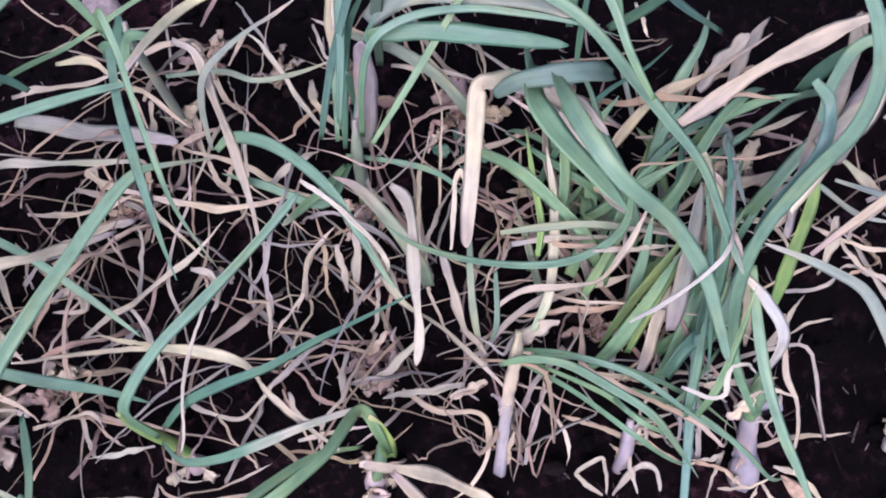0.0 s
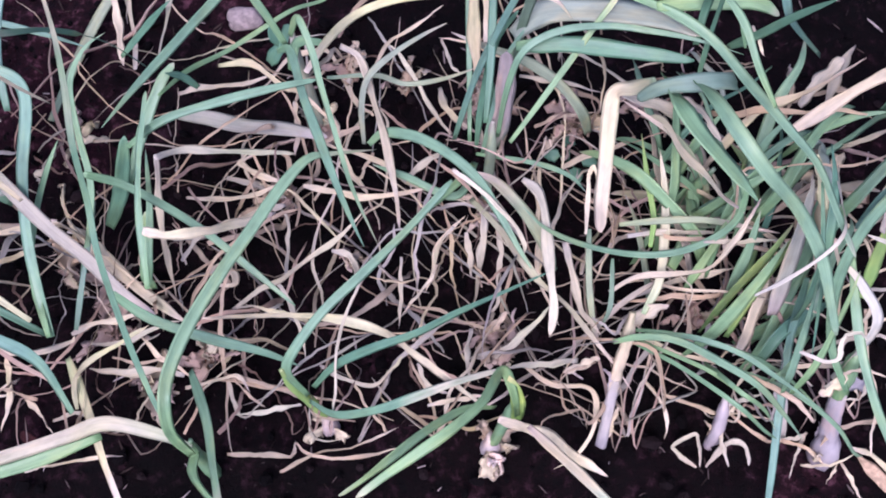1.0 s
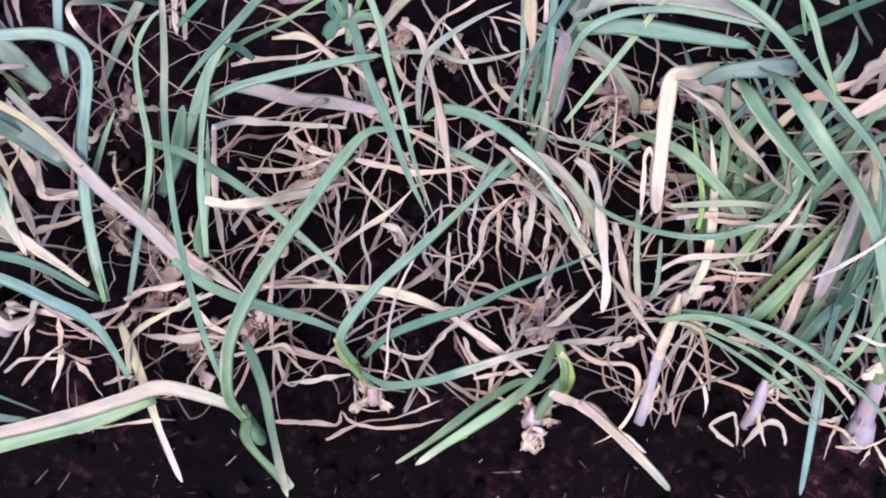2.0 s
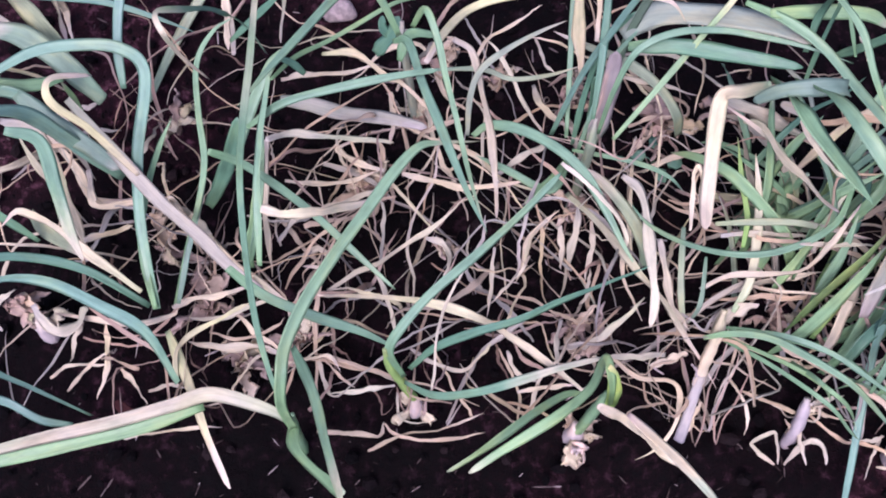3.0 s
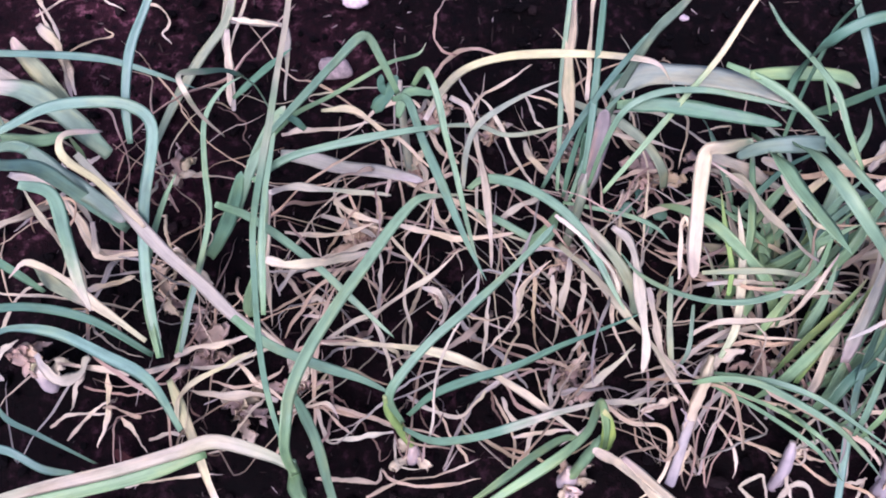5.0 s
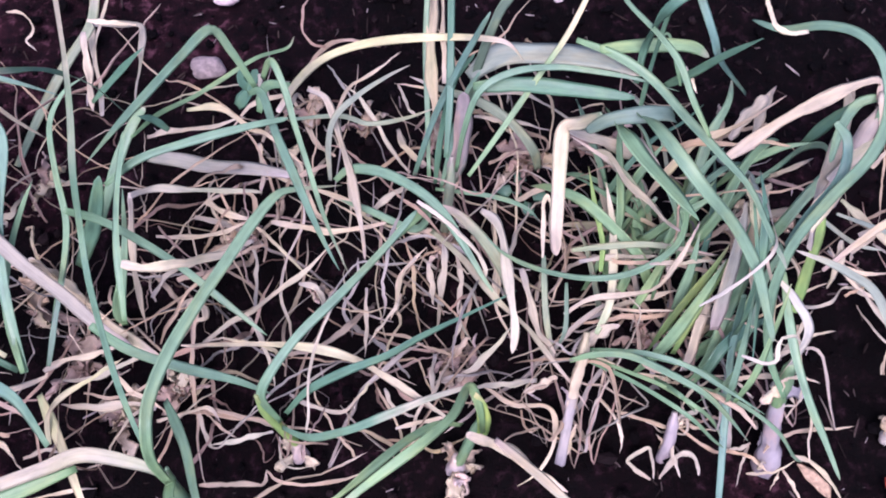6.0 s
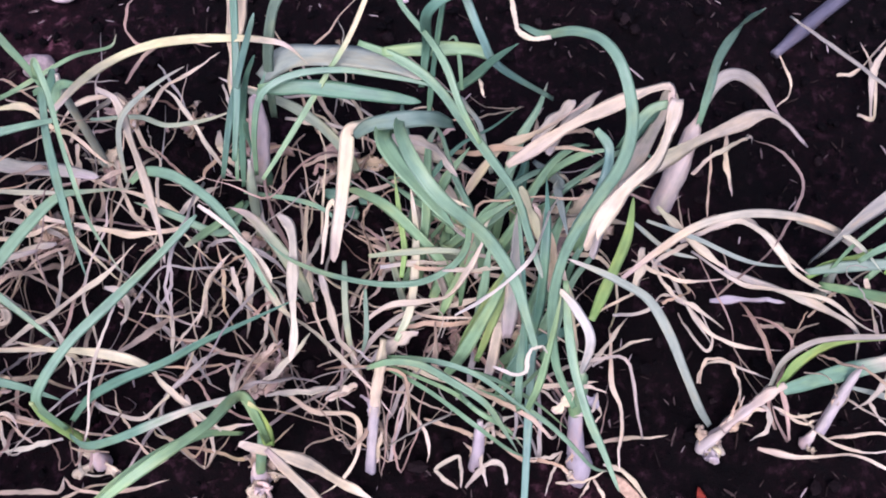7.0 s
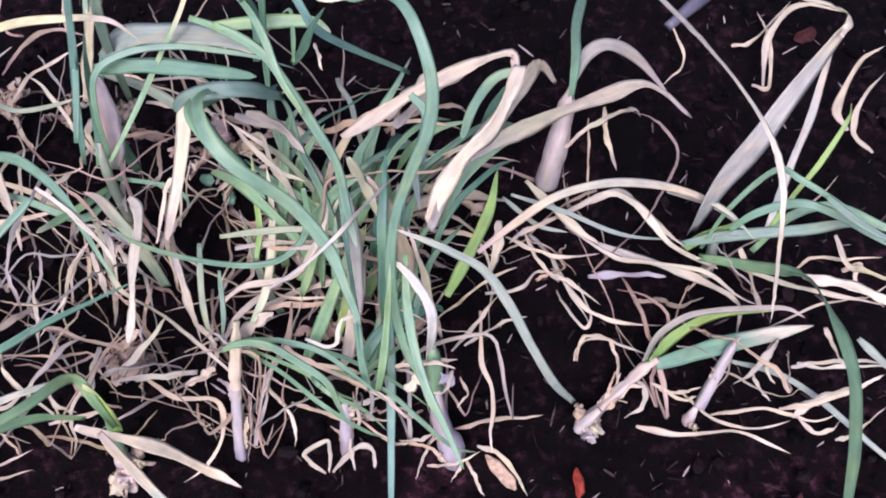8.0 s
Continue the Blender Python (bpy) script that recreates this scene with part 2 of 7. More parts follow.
def spline(pts, n):
    """n points and the fractions at them, on a smooth line through pts."""
    p = [Vector(q) for q in pts]
    p = [2 * p[0] - p[1], *p, 2 * p[-1] - p[-2]]
    out, last = [], len(p) - 3
    for k in range(n):
        u = k / (n - 1) * last
        i = min(int(u), last - 1)
        t = u - i
        a, b, c, d = p[i : i + 4]
        out.append(0.5 * (2 * b + (c - a) * t + (2 * a - 5 * b + 4 * c - d) * t * t + (3 * b - a - 3 * c + d) * t**3))
    return out


def ribbon(name, pts, width, kind, twist=0.0, turn=0.0, fold=0.28, crinkle=0.0, rings=0, tip=0.06, foot=0.8, r=None, edge=0.0):
    """A leaf blade of true thickness along a line: a shallow channel that tapers to its tip, twisting on the way."""
    r = r or rnd
    n = rings or max(14, 6 * len(pts))
    line = spline(pts, n)
    if crinkle:
        ph = [r.uniform(0, 6.3) for _ in range(6)]
        for k, q in enumerate(line):
            s = k / (n - 1)
            q += crinkle * min(1, 4 * s) * Vector((math.sin(9 * s + ph[0]) + 0.6 * math.sin(23 * s + ph[1]), math.sin(10 * s + ph[2]) + 0.6 * math.sin(21 * s + ph[3]), 0.7 * math.sin(13 * s + ph[4])))
            q += Vector((r.gauss(0, 1), r.gauss(0, 1), r.gauss(0, 0.8))) * min(0.28 * crinkle, 0.0006)
            q.z = max(q.z, 0.004)
    across = (-1, -0.55, 0, 0.55, 1)
    verts, faces, uvs, alongs, sides = [], [], [], [], []
    run, ph = 0.0, (r.uniform(0, 6.3), r.uniform(0, 6.3))
    for k, q in enumerate(line):
        s = k / (n - 1)
        if k:
            run += (q - line[k - 1]).length
        tan = (line[min(k + 1, n - 1)] - line[max(k - 1, 0)]).normalized()
        up = Vector((0.05, -0.42, 0.9))
        up = up - up.dot(tan) * tan
        up = up.normalized() if up.length > 0.05 else Vector((0, -1, 0))
        a = twist + turn * s + (0.5 if crinkle else 0.16) * math.sin(7 * s + ph[0])
        up = Matrix.Rotation(a, 3, tan) @ up
        side = tan.cross(up)
        w = width / 2 * (foot + (1 - foot) * min(1, s / 0.18)) * (1 - (1 - tip) * max(0, (s - 0.5) / 0.5) ** 2.0) * min(1, 0.3 + (1 - s) / 0.045) * (1 + (0.22 if crinkle else 0.06) * math.sin(17 * s + ph[1]) + (r.uniform(-0.14, 0.14) if crinkle > 0.0007 else 0))
        f = fold * (0.75 + 0.35 * math.sin(5 * s + ph[0]))
        thick = min(0.0011, width * 0.1)
        ring = [q + side * (w * c * (1 - 0.25 * abs(f))) + up * (w * f * (0.45 * c * c + 0.6 * abs(c)) + (edge * w * math.sin(31 * s + ph[1] + 2 * c) * abs(c))) for c in across]
        under = [ring[i] - up * thick * (1.0 if i == 2 else 0.8) for i in (3, 2, 1)]
        base = len(verts)
        verts += ring + under
        for c in (*across, 0.55, 0, -0.55):
            uvs.append((w * c, run))
            alongs.append(s)
            sides.append(c)
        if k:
            for i in range(8):
                j = (i + 1) % 8
                faces.append((base - 8 + i, base - 8 + j, base + j, base + i))
    faces.append(tuple(range(7, -1, -1)))
    faces.append(tuple(range(len(verts) - 8, len(verts))))
    return mesh_of(name, verts, faces, MAT[kind], uvs, alongs, sides)


def mesh_of(name, verts, faces, material, uvs=None, alongs=None, sides=None, smooth=True):
    me = bpy.data.meshes.new(name)
    me.from_pydata([tuple(v) for v in verts], [], faces)
    me.materials.append(material)
    if uvs:
        layer = me.uv_layers.new(name="UVMap")
        idx = np.empty(len(me.loops), dtype=np.int32)
        me.loops.foreach_get("vertex_index", idx)
        layer.data.foreach_set("uv", np.array(uvs, dtype=np.float32)[idx].ravel())
        at = me.attributes.new("along", "FLOAT", "POINT")
        at.data.foreach_set("value", np.array(alongs, dtype=np.float32))
        at = me.attributes.new("across", "FLOAT", "POINT")
        at.data.foreach_set("value", np.array(sides or [0.5] * len(verts), dtype=np.float32))
    if smooth:
        me.polygons.foreach_set("use_smooth", [True] * len(me.polygons))
    me.update()
    return me


def child(name, me, parent, label=""):
    ob = new(name, me)
    ob.parent = parent
    ob.matrix_parent_inverse = Matrix.Translation(-parent.location)
    return tagged(ob, label)


def tube(name, pts, radii, kind, sides=12, lobes=0.0, rings=0, r=None, knob=0.0):
    """A round stem or bulb along a line, its girth given at even steps."""
    r = r or rnd
    n = rings or 5 * len(pts)
    line, verts, faces, uvs, alongs, run = spline(pts, n), [], [], [], [], 0.0
    ph = r.uniform(0, 6.3)
    for k, q in enumerate(line):
        s = k / (n - 1)
        if k:
            run += (q - line[k - 1]).length
        tan = (line[min(k + 1, n - 1)] - line[max(k - 1, 0)]).normalized()
        side = tan.cross(Vector((0.1, -1, 0.2))).normalized()
        up = side.cross(tan)
        u = s * (len(radii) - 1)
        i = min(int(u), len(radii) - 2)
        rad = radii[i] + (radii[i + 1] - radii[i]) * (0.5 - 0.5 * math.cos(math.pi * (u - i)))
        rad *= 1 + knob * (math.sin(19 * s + ph) + 0.7 * math.sin(41 * s + 2 * ph))
        base = len(verts)
        for j in range(sides):
            a = 2 * math.pi * j / sides
            w = rad * (1 + lobes * math.sin(3 * a + ph + 2 * s) + 0.5 * lobes * math.sin(7 * a - 9 * s + ph))
            verts.append(q + side * (w * math.cos(a)) + up * (w * math.sin(a)))
            uvs.append((rad * abs(a - math.pi), run))
            alongs.append(s)
        if k:
            for j in range(sides):
                h = (j + 1) % sides
                faces.append((base - sides + h, base - sides + j, base + j, base + h))
    faces.append(tuple(range(sides)))
    faces.append(tuple(range(len(verts) - 1, len(verts) - sides - 1, -1)))
    return mesh_of(name, verts, faces, MAT[kind], uvs, alongs)


PLANT = {}


def plant(key, x, y, label):
    ob = new("onion_plant", None)
    ob.location = (x, y, 0)
    ob.empty_display_size = 0.02
    PLANT[key] = tagged(ob, label, "onion plant", "onion plants in the bed")
    return ob


def leaf(key, kind, width, *pts, **more):
    """One leaf of a plant, through a few points of its rise and fall."""
    return child("leaf", ribbon("leaf", pts, width, kind, **more), PLANT[key], ADJ[kind] + " strap leaf")


def neck(key, pts, radii, kind="lilac", lobes=0.08, name="stem", knob=0.03):
    return child(name, tube(name, pts, radii, kind, lobes=lobes, knob=knob, rings=8 * len(pts)), PLANT[key], ADJ[kind] + " leaf sheath" if name == "stem" else "")


def bulb(key, x, y, size, kind="lilac", skins=3, lean=(0, 0.2)):
    """A small swollen foot in the soil, wrapped in torn papery skins."""
    top = (x + lean[0] * 3 * size, y + lean[1] * 3 * size, 3.4 * size)
    body = child("bulb", tube("bulb", [(x, y, -0.3 * size), (x, y, 0.7 * size), (x + lean[0] * size, y + lean[1] * size, 2 * size), top], [0.55 * size, size, 0.75 * size, 0.45 * size], kind, lobes=0.1), PLANT[key], "lilac-white papery bulb")
    for i in range(skins):
        a = rnd.uniform(0, 6.3)
        d = Vector((math.cos(a), math.sin(a), 0))
        c = Vector((x, y, 0))
        pts = [c + d * size * 0.7 + Vector((0, 0, 0.9 * size)), c + d * size * 1.1 + Vector((0, 0, 1.7 * size)), c + d * size * (1.5 + rnd.random()) + Vector((0, 0, (1.4 + rnd.random()) * size)), c + d * size * (2.1 + rnd.random()) + Vector((0, 0, 0.5 * size))]
        child("papery_skin", ribbon("papery_skin", pts, size * rnd.uniform(1.0, 1.7), rnd.choice(["straw", "pinktan", "tan", "lilac"]), twist=rnd.uniform(-0.6, 0.6), fold=0.4, crinkle=0.0003, tip=0.3, edge=0.15), body, "torn papery bulb skin")


def peel(stem, pts, radius, count, seed, kinds=("palestraw", "pinktan", "straw", "lilac")):
    """Papery strips that cling to a stem and fray away from it."""
    r = random.Random(seed)
    line = spline(pts, 24)
    for i in range(count):
        k = r.randrange(1, 15)
        span = r.randrange(5, 9)
        a = r.uniform(0, 6.3)
        d = Vector((math.cos(a), math.sin(a) - 0.5, 0.1)).normalized()
        strip = [line[min(23, k + j * span // 3)] + d * radius * (0.95, 1.1, 1.25, r.uniform(1.5, 3.4))[j] for j in range(4)]
        if r.random() < 0.5:
            strip = strip[::-1]
        child("papery_skin", ribbon("papery_skin", strip, radius * r.uniform(0.5, 1.0), r.choice(kinds), twist=r.uniform(-0.5, 0.5), turn=r.uniform(-0.8, 0.8), fold=0.5, crinkle=0.0006, tip=0.25, foot=0.5, r=r, edge=0.1), stem, "torn papery stem skin")


def dry_leaf(key, start, heading, length, width, rise, kind, curl=1.0, r=None):
    """A shrivelled leaf that rises a little, bends over and curls away along the ground."""
    r = r or rnd
    p, a, e = Vector(start), heading, rise
    lank = r.random() < 0.88
    pts, steps = [p.copy()], 9
    step, bend, kink = length / steps, r.uniform(-1, 1) * curl * (0.08 if lank else 0.3), r.randrange(2, 15)
    for i in range(steps):
        a += bend + r.gauss(0, 0.12 if lank else 0.24) * curl + (r.choice((-1, 1)) * r.uniform(0.5, 1.3) if i == kink else 0)
        e += r.uniform(-0.55, 0.1) if p.z > 0.02 else r.uniform(-0.1, 0.5)
        e = max(-1.2, min(1.3, e))
        if p.y < 0.02 and math.sin(a) < 0:
            a = -a
        if p.z < 0.012:
            e = max(e, r.uniform(0.0, 0.4))
        p = p + step * Vector((math.cos(a) * math.cos(e), math.sin(a) * math.cos(e), math.sin(e)))
        p.z = max(p.z, 0.006)
        pts.append(p.copy())
    return child("dry_leaf", ribbon("dry_leaf", pts, width, kind, twist=r.uniform(-0.9, 0.9), turn=r.uniform(-2.2, 2.2), fold=r.uniform(0.2, 0.9), crinkle=r.uniform(0.0006, 0.002), rings=30, tip=r.uniform(0.04, 0.3), foot=r.uniform(0.3, 0.9), r=r), PLANT[key], ADJ[kind] + " dead leaf")


def green_leaf(key, start, heading, length, width, rise, kind, r):
    """A leaf that stands up from a clump, arches over and droops."""
    p, a, e, pts = Vector(start), heading, rise, [Vector(start)]
    for i in range(5):
        p = p + length / 5 * Vector((math.cos(a) * math.cos(e), math.sin(a) * math.cos(e), math.sin(e)))
        p.z = max(p.z, 0.02)
        pts.append(p.copy())
        a, e = a + r.uniform(-0.25, 0.25), e - r.uniform(0.15, 0.6)
    return leaf(key, kind, width, *pts, twist=r.uniform(-0.6, 0.6), turn=r.uniform(-1, 1), r=r)


# ---- ground ----
def ground():
    inner = np.linspace(-1.15, 1.45, 261)
    far = np.array([1.7, 2.2, 3.2, 5, 9, 16, 30, 60, 120])
    xs = np.concatenate((-far[::-1], inner, far + 0.3))
    ys = np.concatenate((-far[::-1] - 0.1, np.linspace(-0.75, 1.35, 211), far + 0.2))
    verts = []
    for y in ys:
        for x in xs:
            z = 0.0
            if -1.2 < x < 1.5 and -0.8 < y < 1.4:
                v = Vector((x, y, 0))
                z = 0.011 * noise.noise(v * 9) + 0.007 * noise.noise(v * 26) + 0.004 * noise.noise(v * 70) - 0.006
            verts.append((x, y, z))
    n = len(xs)
    faces = [(j * n + i, j * n + i + 1, (j + 1) * n + i + 1, (j + 1) * n + i) for j in range(len(ys) - 1) for i in range(n - 1)]
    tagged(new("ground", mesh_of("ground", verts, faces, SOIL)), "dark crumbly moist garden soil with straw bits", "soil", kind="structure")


ground()


def lumps(name, count, area, sizes, material, label, category, flat=0.6, long=1.0, seed=1):
    """Many small irregular bits strewn over the soil."""
    r = random.Random(seed)
    bm = bmesh.new()
    bmesh.ops.create_icosphere(bm, subdivisions=1, radius=1)
    ico = [v.co.copy() for v in bm.verts]
    tri = [tuple(v.index for v in f.verts) for f in bm.faces]
    bm.free()
    verts, faces = [], []
    for _ in range(count):
        c = Vector((r.uniform(area[0], area[1]), r.uniform(area[2], area[3]), 0))
        s = sizes[0] + (sizes[1] - sizes[0]) * r.random() ** 2.5
        m = Euler((r.uniform(-0.35, 0.35), r.uniform(-0.35, 0.35), r.uniform(0, 6.3))).to_matrix()
        base, st = len(verts), long * r.uniform(0.7, 1.3)
        for v in ico:
            q = m @ Vector((v.x * s * st, v.y * s / st**0.5, v.z * s * flat)) * r.uniform(0.75, 1.25)
            verts.append(c + q + Vector((0, 0, s * flat * 0.3)))
        faces += [tuple(base + i for i in f) for f in tri]
    tagged(new(name, mesh_of(name, verts, faces, material, smooth=False)), label, category, kind="stuff")


lumps("soil_crumbs", 5200, (-0.95, 1.2, -0.45, 1.1), (0.0015, 0.009), CRUMBS, "loose dark crumbs and clods of moist soil", "soil crumbs", 0.7, 1.1, 3)
lumps("straw_chips", 4200, (-0.95, 1.2, -0.45, 1.1), (0.0005, 0.0027), CHIPS, "small brown chips of straw and twig on soil", "plant debris", 0.5, 4.0, 5)

# ---- the onion plants and their leaves ----
plant("FA", -0.272, -0.009, "onion plant with half-dried tan blade at bed edge")
plant("FB", -0.406, 0.110, "onion plant with blue-green leaves fanned over straw")
plant("LA", -0.498, 0.353, "sprawling onion clump with withered grey-purple leaves")
plant("BL", -0.324, 0.208, "leafy green onion plant leaning over dry straw")
plant("BM", -0.171, 0.331, "onion plant with two drooping grey-green leaves")
plant("HH", -0.159, 0.016, "small onion plant with bent lime-green neck")
plant("GG", -0.007, -0.003, "onion plant with lilac bulb and splayed green leaves")
plant("P3", 0.108, 0.004, "onion plant with pale bare stem and thin leaves")
plant("P9", 0.213, 0.003, "thin onion plant with short lilac stem")
plant("PD", 0.311, -0.018, "onion plant with peeling lilac bulb and white skins")
plant("BC", -0.001, 0.238, "upright onion plant with purplish sheath and tall leaves")
plant("MC", 0.185, 0.242, "dense onion clump with arching green leaves")
plant("R1", 0.451, 0.005, "toppled onion plant with knobbly pale stem")
plant("R3", 0.451, 0.293, "onion plant with purplish stump and tan leaves")
plant("R4", 0.523, 0.117, "onion plant with broad grey-green blade")
plant("R5", 0.558, 0.002, "withered onion plant with lilac stem on soil")
plant("LB", -0.548, 0.098, "onion bulb with lilac skins half sunk in soil")
leaf("FB", "blue", 0.0124, (-0.403, 0.103, 0.105), (-0.413, 0.148, 0.122), (-0.419, 0.193, 0.140), (-0.419, 0.243, 0.160), (-0.411, 0.306, 0.187), (-0.431, 0.323, 0.203), (-0.470, 0.321, 0.211), (-0.504, 0.312, 0.214), (-0.533, 0.295, 0.212), (-0.559, 0.280, 0.211), twist=-0.17, turn=0.30, tip=0.5, foot=0.6, fold=0.25)
leaf("BL", "green", 0.0062, (-0.406, 0.120, 0.048), (-0.386, 0.164, 0.091), (-0.366, 0.204, 0.131), (-0.355, 0.232, 0.163), (-0.353, 0.262, 0.200), (-0.347, 0.290, 0.235), (-0.329, 0.309, 0.256), (-0.308, 0.318, 0.266), twist=-0.18, turn=0.33, foot=0.6)
leaf("LA", "olive", 0.0121, (-0.478, 0.368, 0.006), (-0.458, 0.436, 0.006), (-0.430, 0.491, 0.018), (-0.399, 0.531, 0.035), (-0.389, 0.557, 0.050), (-0.380, 0.581, 0.064), twist=-0.01, turn=0.09, tip=0.5, foot=0.6, fold=0.25)
leaf("LA", "pinktan", 0.0070, (-0.389, 0.523, 0.051), (-0.343, 0.483, 0.106), (-0.301, 0.448, 0.150), (-0.289, 0.386, 0.185), (-0.279, 0.319, 0.223), twist=0.16, turn=0.01, crinkle=0.0006, tip=0.4, foot=0.6)
leaf("LA", "pinktan", 0.0090, (-0.367, 0.457, 0.132), (-0.366, 0.387, 0.090), twist=-0.12, turn=-0.25, crinkle=0.0006, tip=0.4, foot=0.6)
leaf("LA", "fadecream", 0.0044, (-0.299, 0.326, 0.190), (-0.289, 0.288, 0.300), (-0.288, 0.251, 0.380), (-0.290, 0.220, 0.430), (-0.299, 0.205, 0.450), (-0.292, 0.189, 0.455), (-0.291, 0.192, 0.420), (-0.286, 0.198, 0.380), twist=-0.25, turn=0.19, tip=0.3, foot=0.6)
leaf("LA", "blue", 0.0084, (-0.646, 0.396, 0.178), (-0.599, 0.407, 0.159), (-0.541, 0.420, 0.136), (-0.495, 0.426, 0.118), (-0.451, 0.422, 0.098), (-0.409, 0.415, 0.078), twist=-0.04, turn=-0.27, foot=0.6)
leaf("LA", "blue", 0.0095, (-0.443, 0.307, 0.155), (-0.445, 0.342, 0.177), (-0.438, 0.384, 0.202), (-0.420, 0.424, 0.223), (-0.405, 0.459, 0.242), twist=0.23, turn=-0.18, tip=0.5, foot=0.6)
leaf("FA", "fadecream", 0.0053, (-0.263, -0.002, 0.120), (-0.268, 0.018, 0.180), (-0.275, 0.051, 0.220), (-0.274, 0.081, 0.270), (-0.268, 0.112, 0.330), (-0.265, 0.139, 0.360), (-0.249, 0.151, 0.420), (-0.237, 0.165, 0.460), (-0.226, 0.176, 0.500), (-0.215, 0.178, 0.540), (-0.210, 0.180, 0.560), (-0.206, 0.181, 0.578), twist=-0.05, turn=-0.16, tip=0.5, foot=0.6)
leaf("LA", "greypurple", 0.0136, (-0.481, 0.281, 0.184), (-0.441, 0.240, 0.164), (-0.401, 0.199, 0.149), (-0.361, 0.166, 0.144), (-0.326, 0.134, 0.144), (-0.291, 0.108, 0.149), twist=0.08, turn=0.06, tip=0.85, foot=0.6, fold=0.25)
leaf("LA", "green", 0.0101, (-0.317, 0.122, 0.185), (-0.289, 0.104, 0.161), (-0.250, 0.092, 0.135), (-0.209, 0.084, 0.107), (-0.178, 0.074, 0.079), twist=0.06, turn=-0.19, foot=0.9)
leaf("LA", "yellow", 0.0082, (-0.412, 0.213, 0.168), (-0.424, 0.223, 0.193), (-0.439, 0.234, 0.225), (-0.455, 0.240, 0.251), (-0.460, 0.249, 0.262), (-0.457, 0.263, 0.258), (-0.438, 0.279, 0.233), twist=-0.13, turn=-0.20, tip=0.5, foot=0.6)
leaf("LA", "fadecream", 0.0120, (-0.491, 0.215, 0.258), (-0.468, 0.212, 0.244), (-0.460, 0.181, 0.221), (-0.453, 0.150, 0.199), (-0.447, 0.128, 0.177), twist=-0.10, turn=-0.28, tip=0.25, foot=0.6, fold=0.25)
leaf("FB", "cream", 0.0088, (-0.409, 0.112, 0.134), (-0.459, 0.145, 0.144), (-0.496, 0.172, 0.156), (-0.521, 0.178, 0.162), (-0.536, 0.164, 0.160), twist=-0.20, turn=0.37, crinkle=0.0006, foot=0.6)
leaf("FB", "dark", 0.0089, (-0.416, 0.109, 0.090), (-0.469, 0.135, 0.125), (-0.518, 0.139, 0.151), (-0.559, 0.127, 0.171), (-0.596, 0.115, 0.189), twist=0.28, turn=-0.25, tip=0.5, foot=0.6)
leaf("FB", "blue", 0.0142, (-0.373, 0.033, 0.113), (-0.408, 0.079, 0.114), (-0.451, 0.102, 0.116), (-0.502, 0.124, 0.118), (-0.546, 0.127, 0.119), (-0.571, 0.114, 0.114), twist=-0.29, turn=-0.24, foot=0.6, fold=0.25)
leaf("FB", "creamstem", 0.0119, (-0.406, 0.091, 0.061), (-0.390, 0.064, 0.069), (-0.369, 0.028, 0.080), (-0.352, -0.002, 0.091), (-0.343, -0.018, 0.096), (-0.317, -0.059, 0.112), twist=0.12, turn=0.22, tip=0.5, foot=0.6)
leaf("FA", "tanleaf", 0.0149, (-0.266, -0.000, 0.109), (-0.292, 0.012, 0.113), (-0.339, 0.023, 0.117), (-0.374, 0.012, 0.120), (-0.426, -0.005, 0.126), (-0.481, -0.020, 0.133), (-0.534, -0.038, 0.142), (-0.581, -0.054, 0.149), twist=-0.29, turn=0.06, tip=0.5, foot=0.6, fold=0.25)
leaf("LB", "blue", 0.0077, (-0.437, -0.001, 0.139), (-0.455, 0.012, 0.215), (-0.464, 0.019, 0.257), (-0.465, 0.032, 0.287), twist=-0.30, turn=0.01, foot=0.6)
leaf("LB", "blue", 0.0082, (-0.487, -0.002, 0.062), (-0.514, 0.001, 0.072), (-0.544, 0.016, 0.086), (-0.573, 0.017, 0.099), (-0.599, 0.018, 0.110), twist=0.08, turn=0.39, tip=0.5, foot=0.6)
leaf("LA", "bluegrey", 0.0245, (-0.473, 0.308, 0.128), (-0.519, 0.348, 0.132), (-0.564, 0.376, 0.134), (-0.608, 0.385, 0.130), twist=-0.14, turn=0.24, tip=0.6, foot=0.6, fold=0.25)
leaf("LA", "blue", 0.0143, (-0.449, 0.232, 0.113), (-0.475, 0.242, 0.174), (-0.494, 0.246, 0.222), (-0.513, 0.234, 0.254), (-0.531, 0.224, 0.282), twist=0.22, turn=0.34, tip=0.5, foot=0.6, fold=0.25)
leaf("LA", "dark", 0.0108, (-0.521, 0.165, 0.115), (-0.550, 0.182, 0.145), (-0.577, 0.193, 0.172), (-0.601, 0.202, 0.197), twist=-0.30, turn=-0.02, tip=0.5, foot=0.6)
leaf("FA", "green", 0.0118, (-0.265, -0.006, 0.110), (-0.266, 0.007, 0.165), (-0.261, 0.026, 0.202), (-0.259, 0.052, 0.204), (-0.246, 0.088, 0.204), (-0.224, 0.129, 0.202), (-0.202, 0.166, 0.198), (-0.178, 0.206, 0.194), (-0.157, 0.234, 0.189), (-0.138, 0.244, 0.177), (-0.101, 0.259, 0.148), twist=0.29, turn=-0.08, foot=0.6)
leaf("FA", "paletip", 0.0115, (-0.271, 0.068, 0.110), (-0.242, 0.020, 0.151), (-0.221, -0.027, 0.191), (-0.202, -0.070, 0.227), twist=0.19, turn=0.04, tip=0.5, foot=0.6)
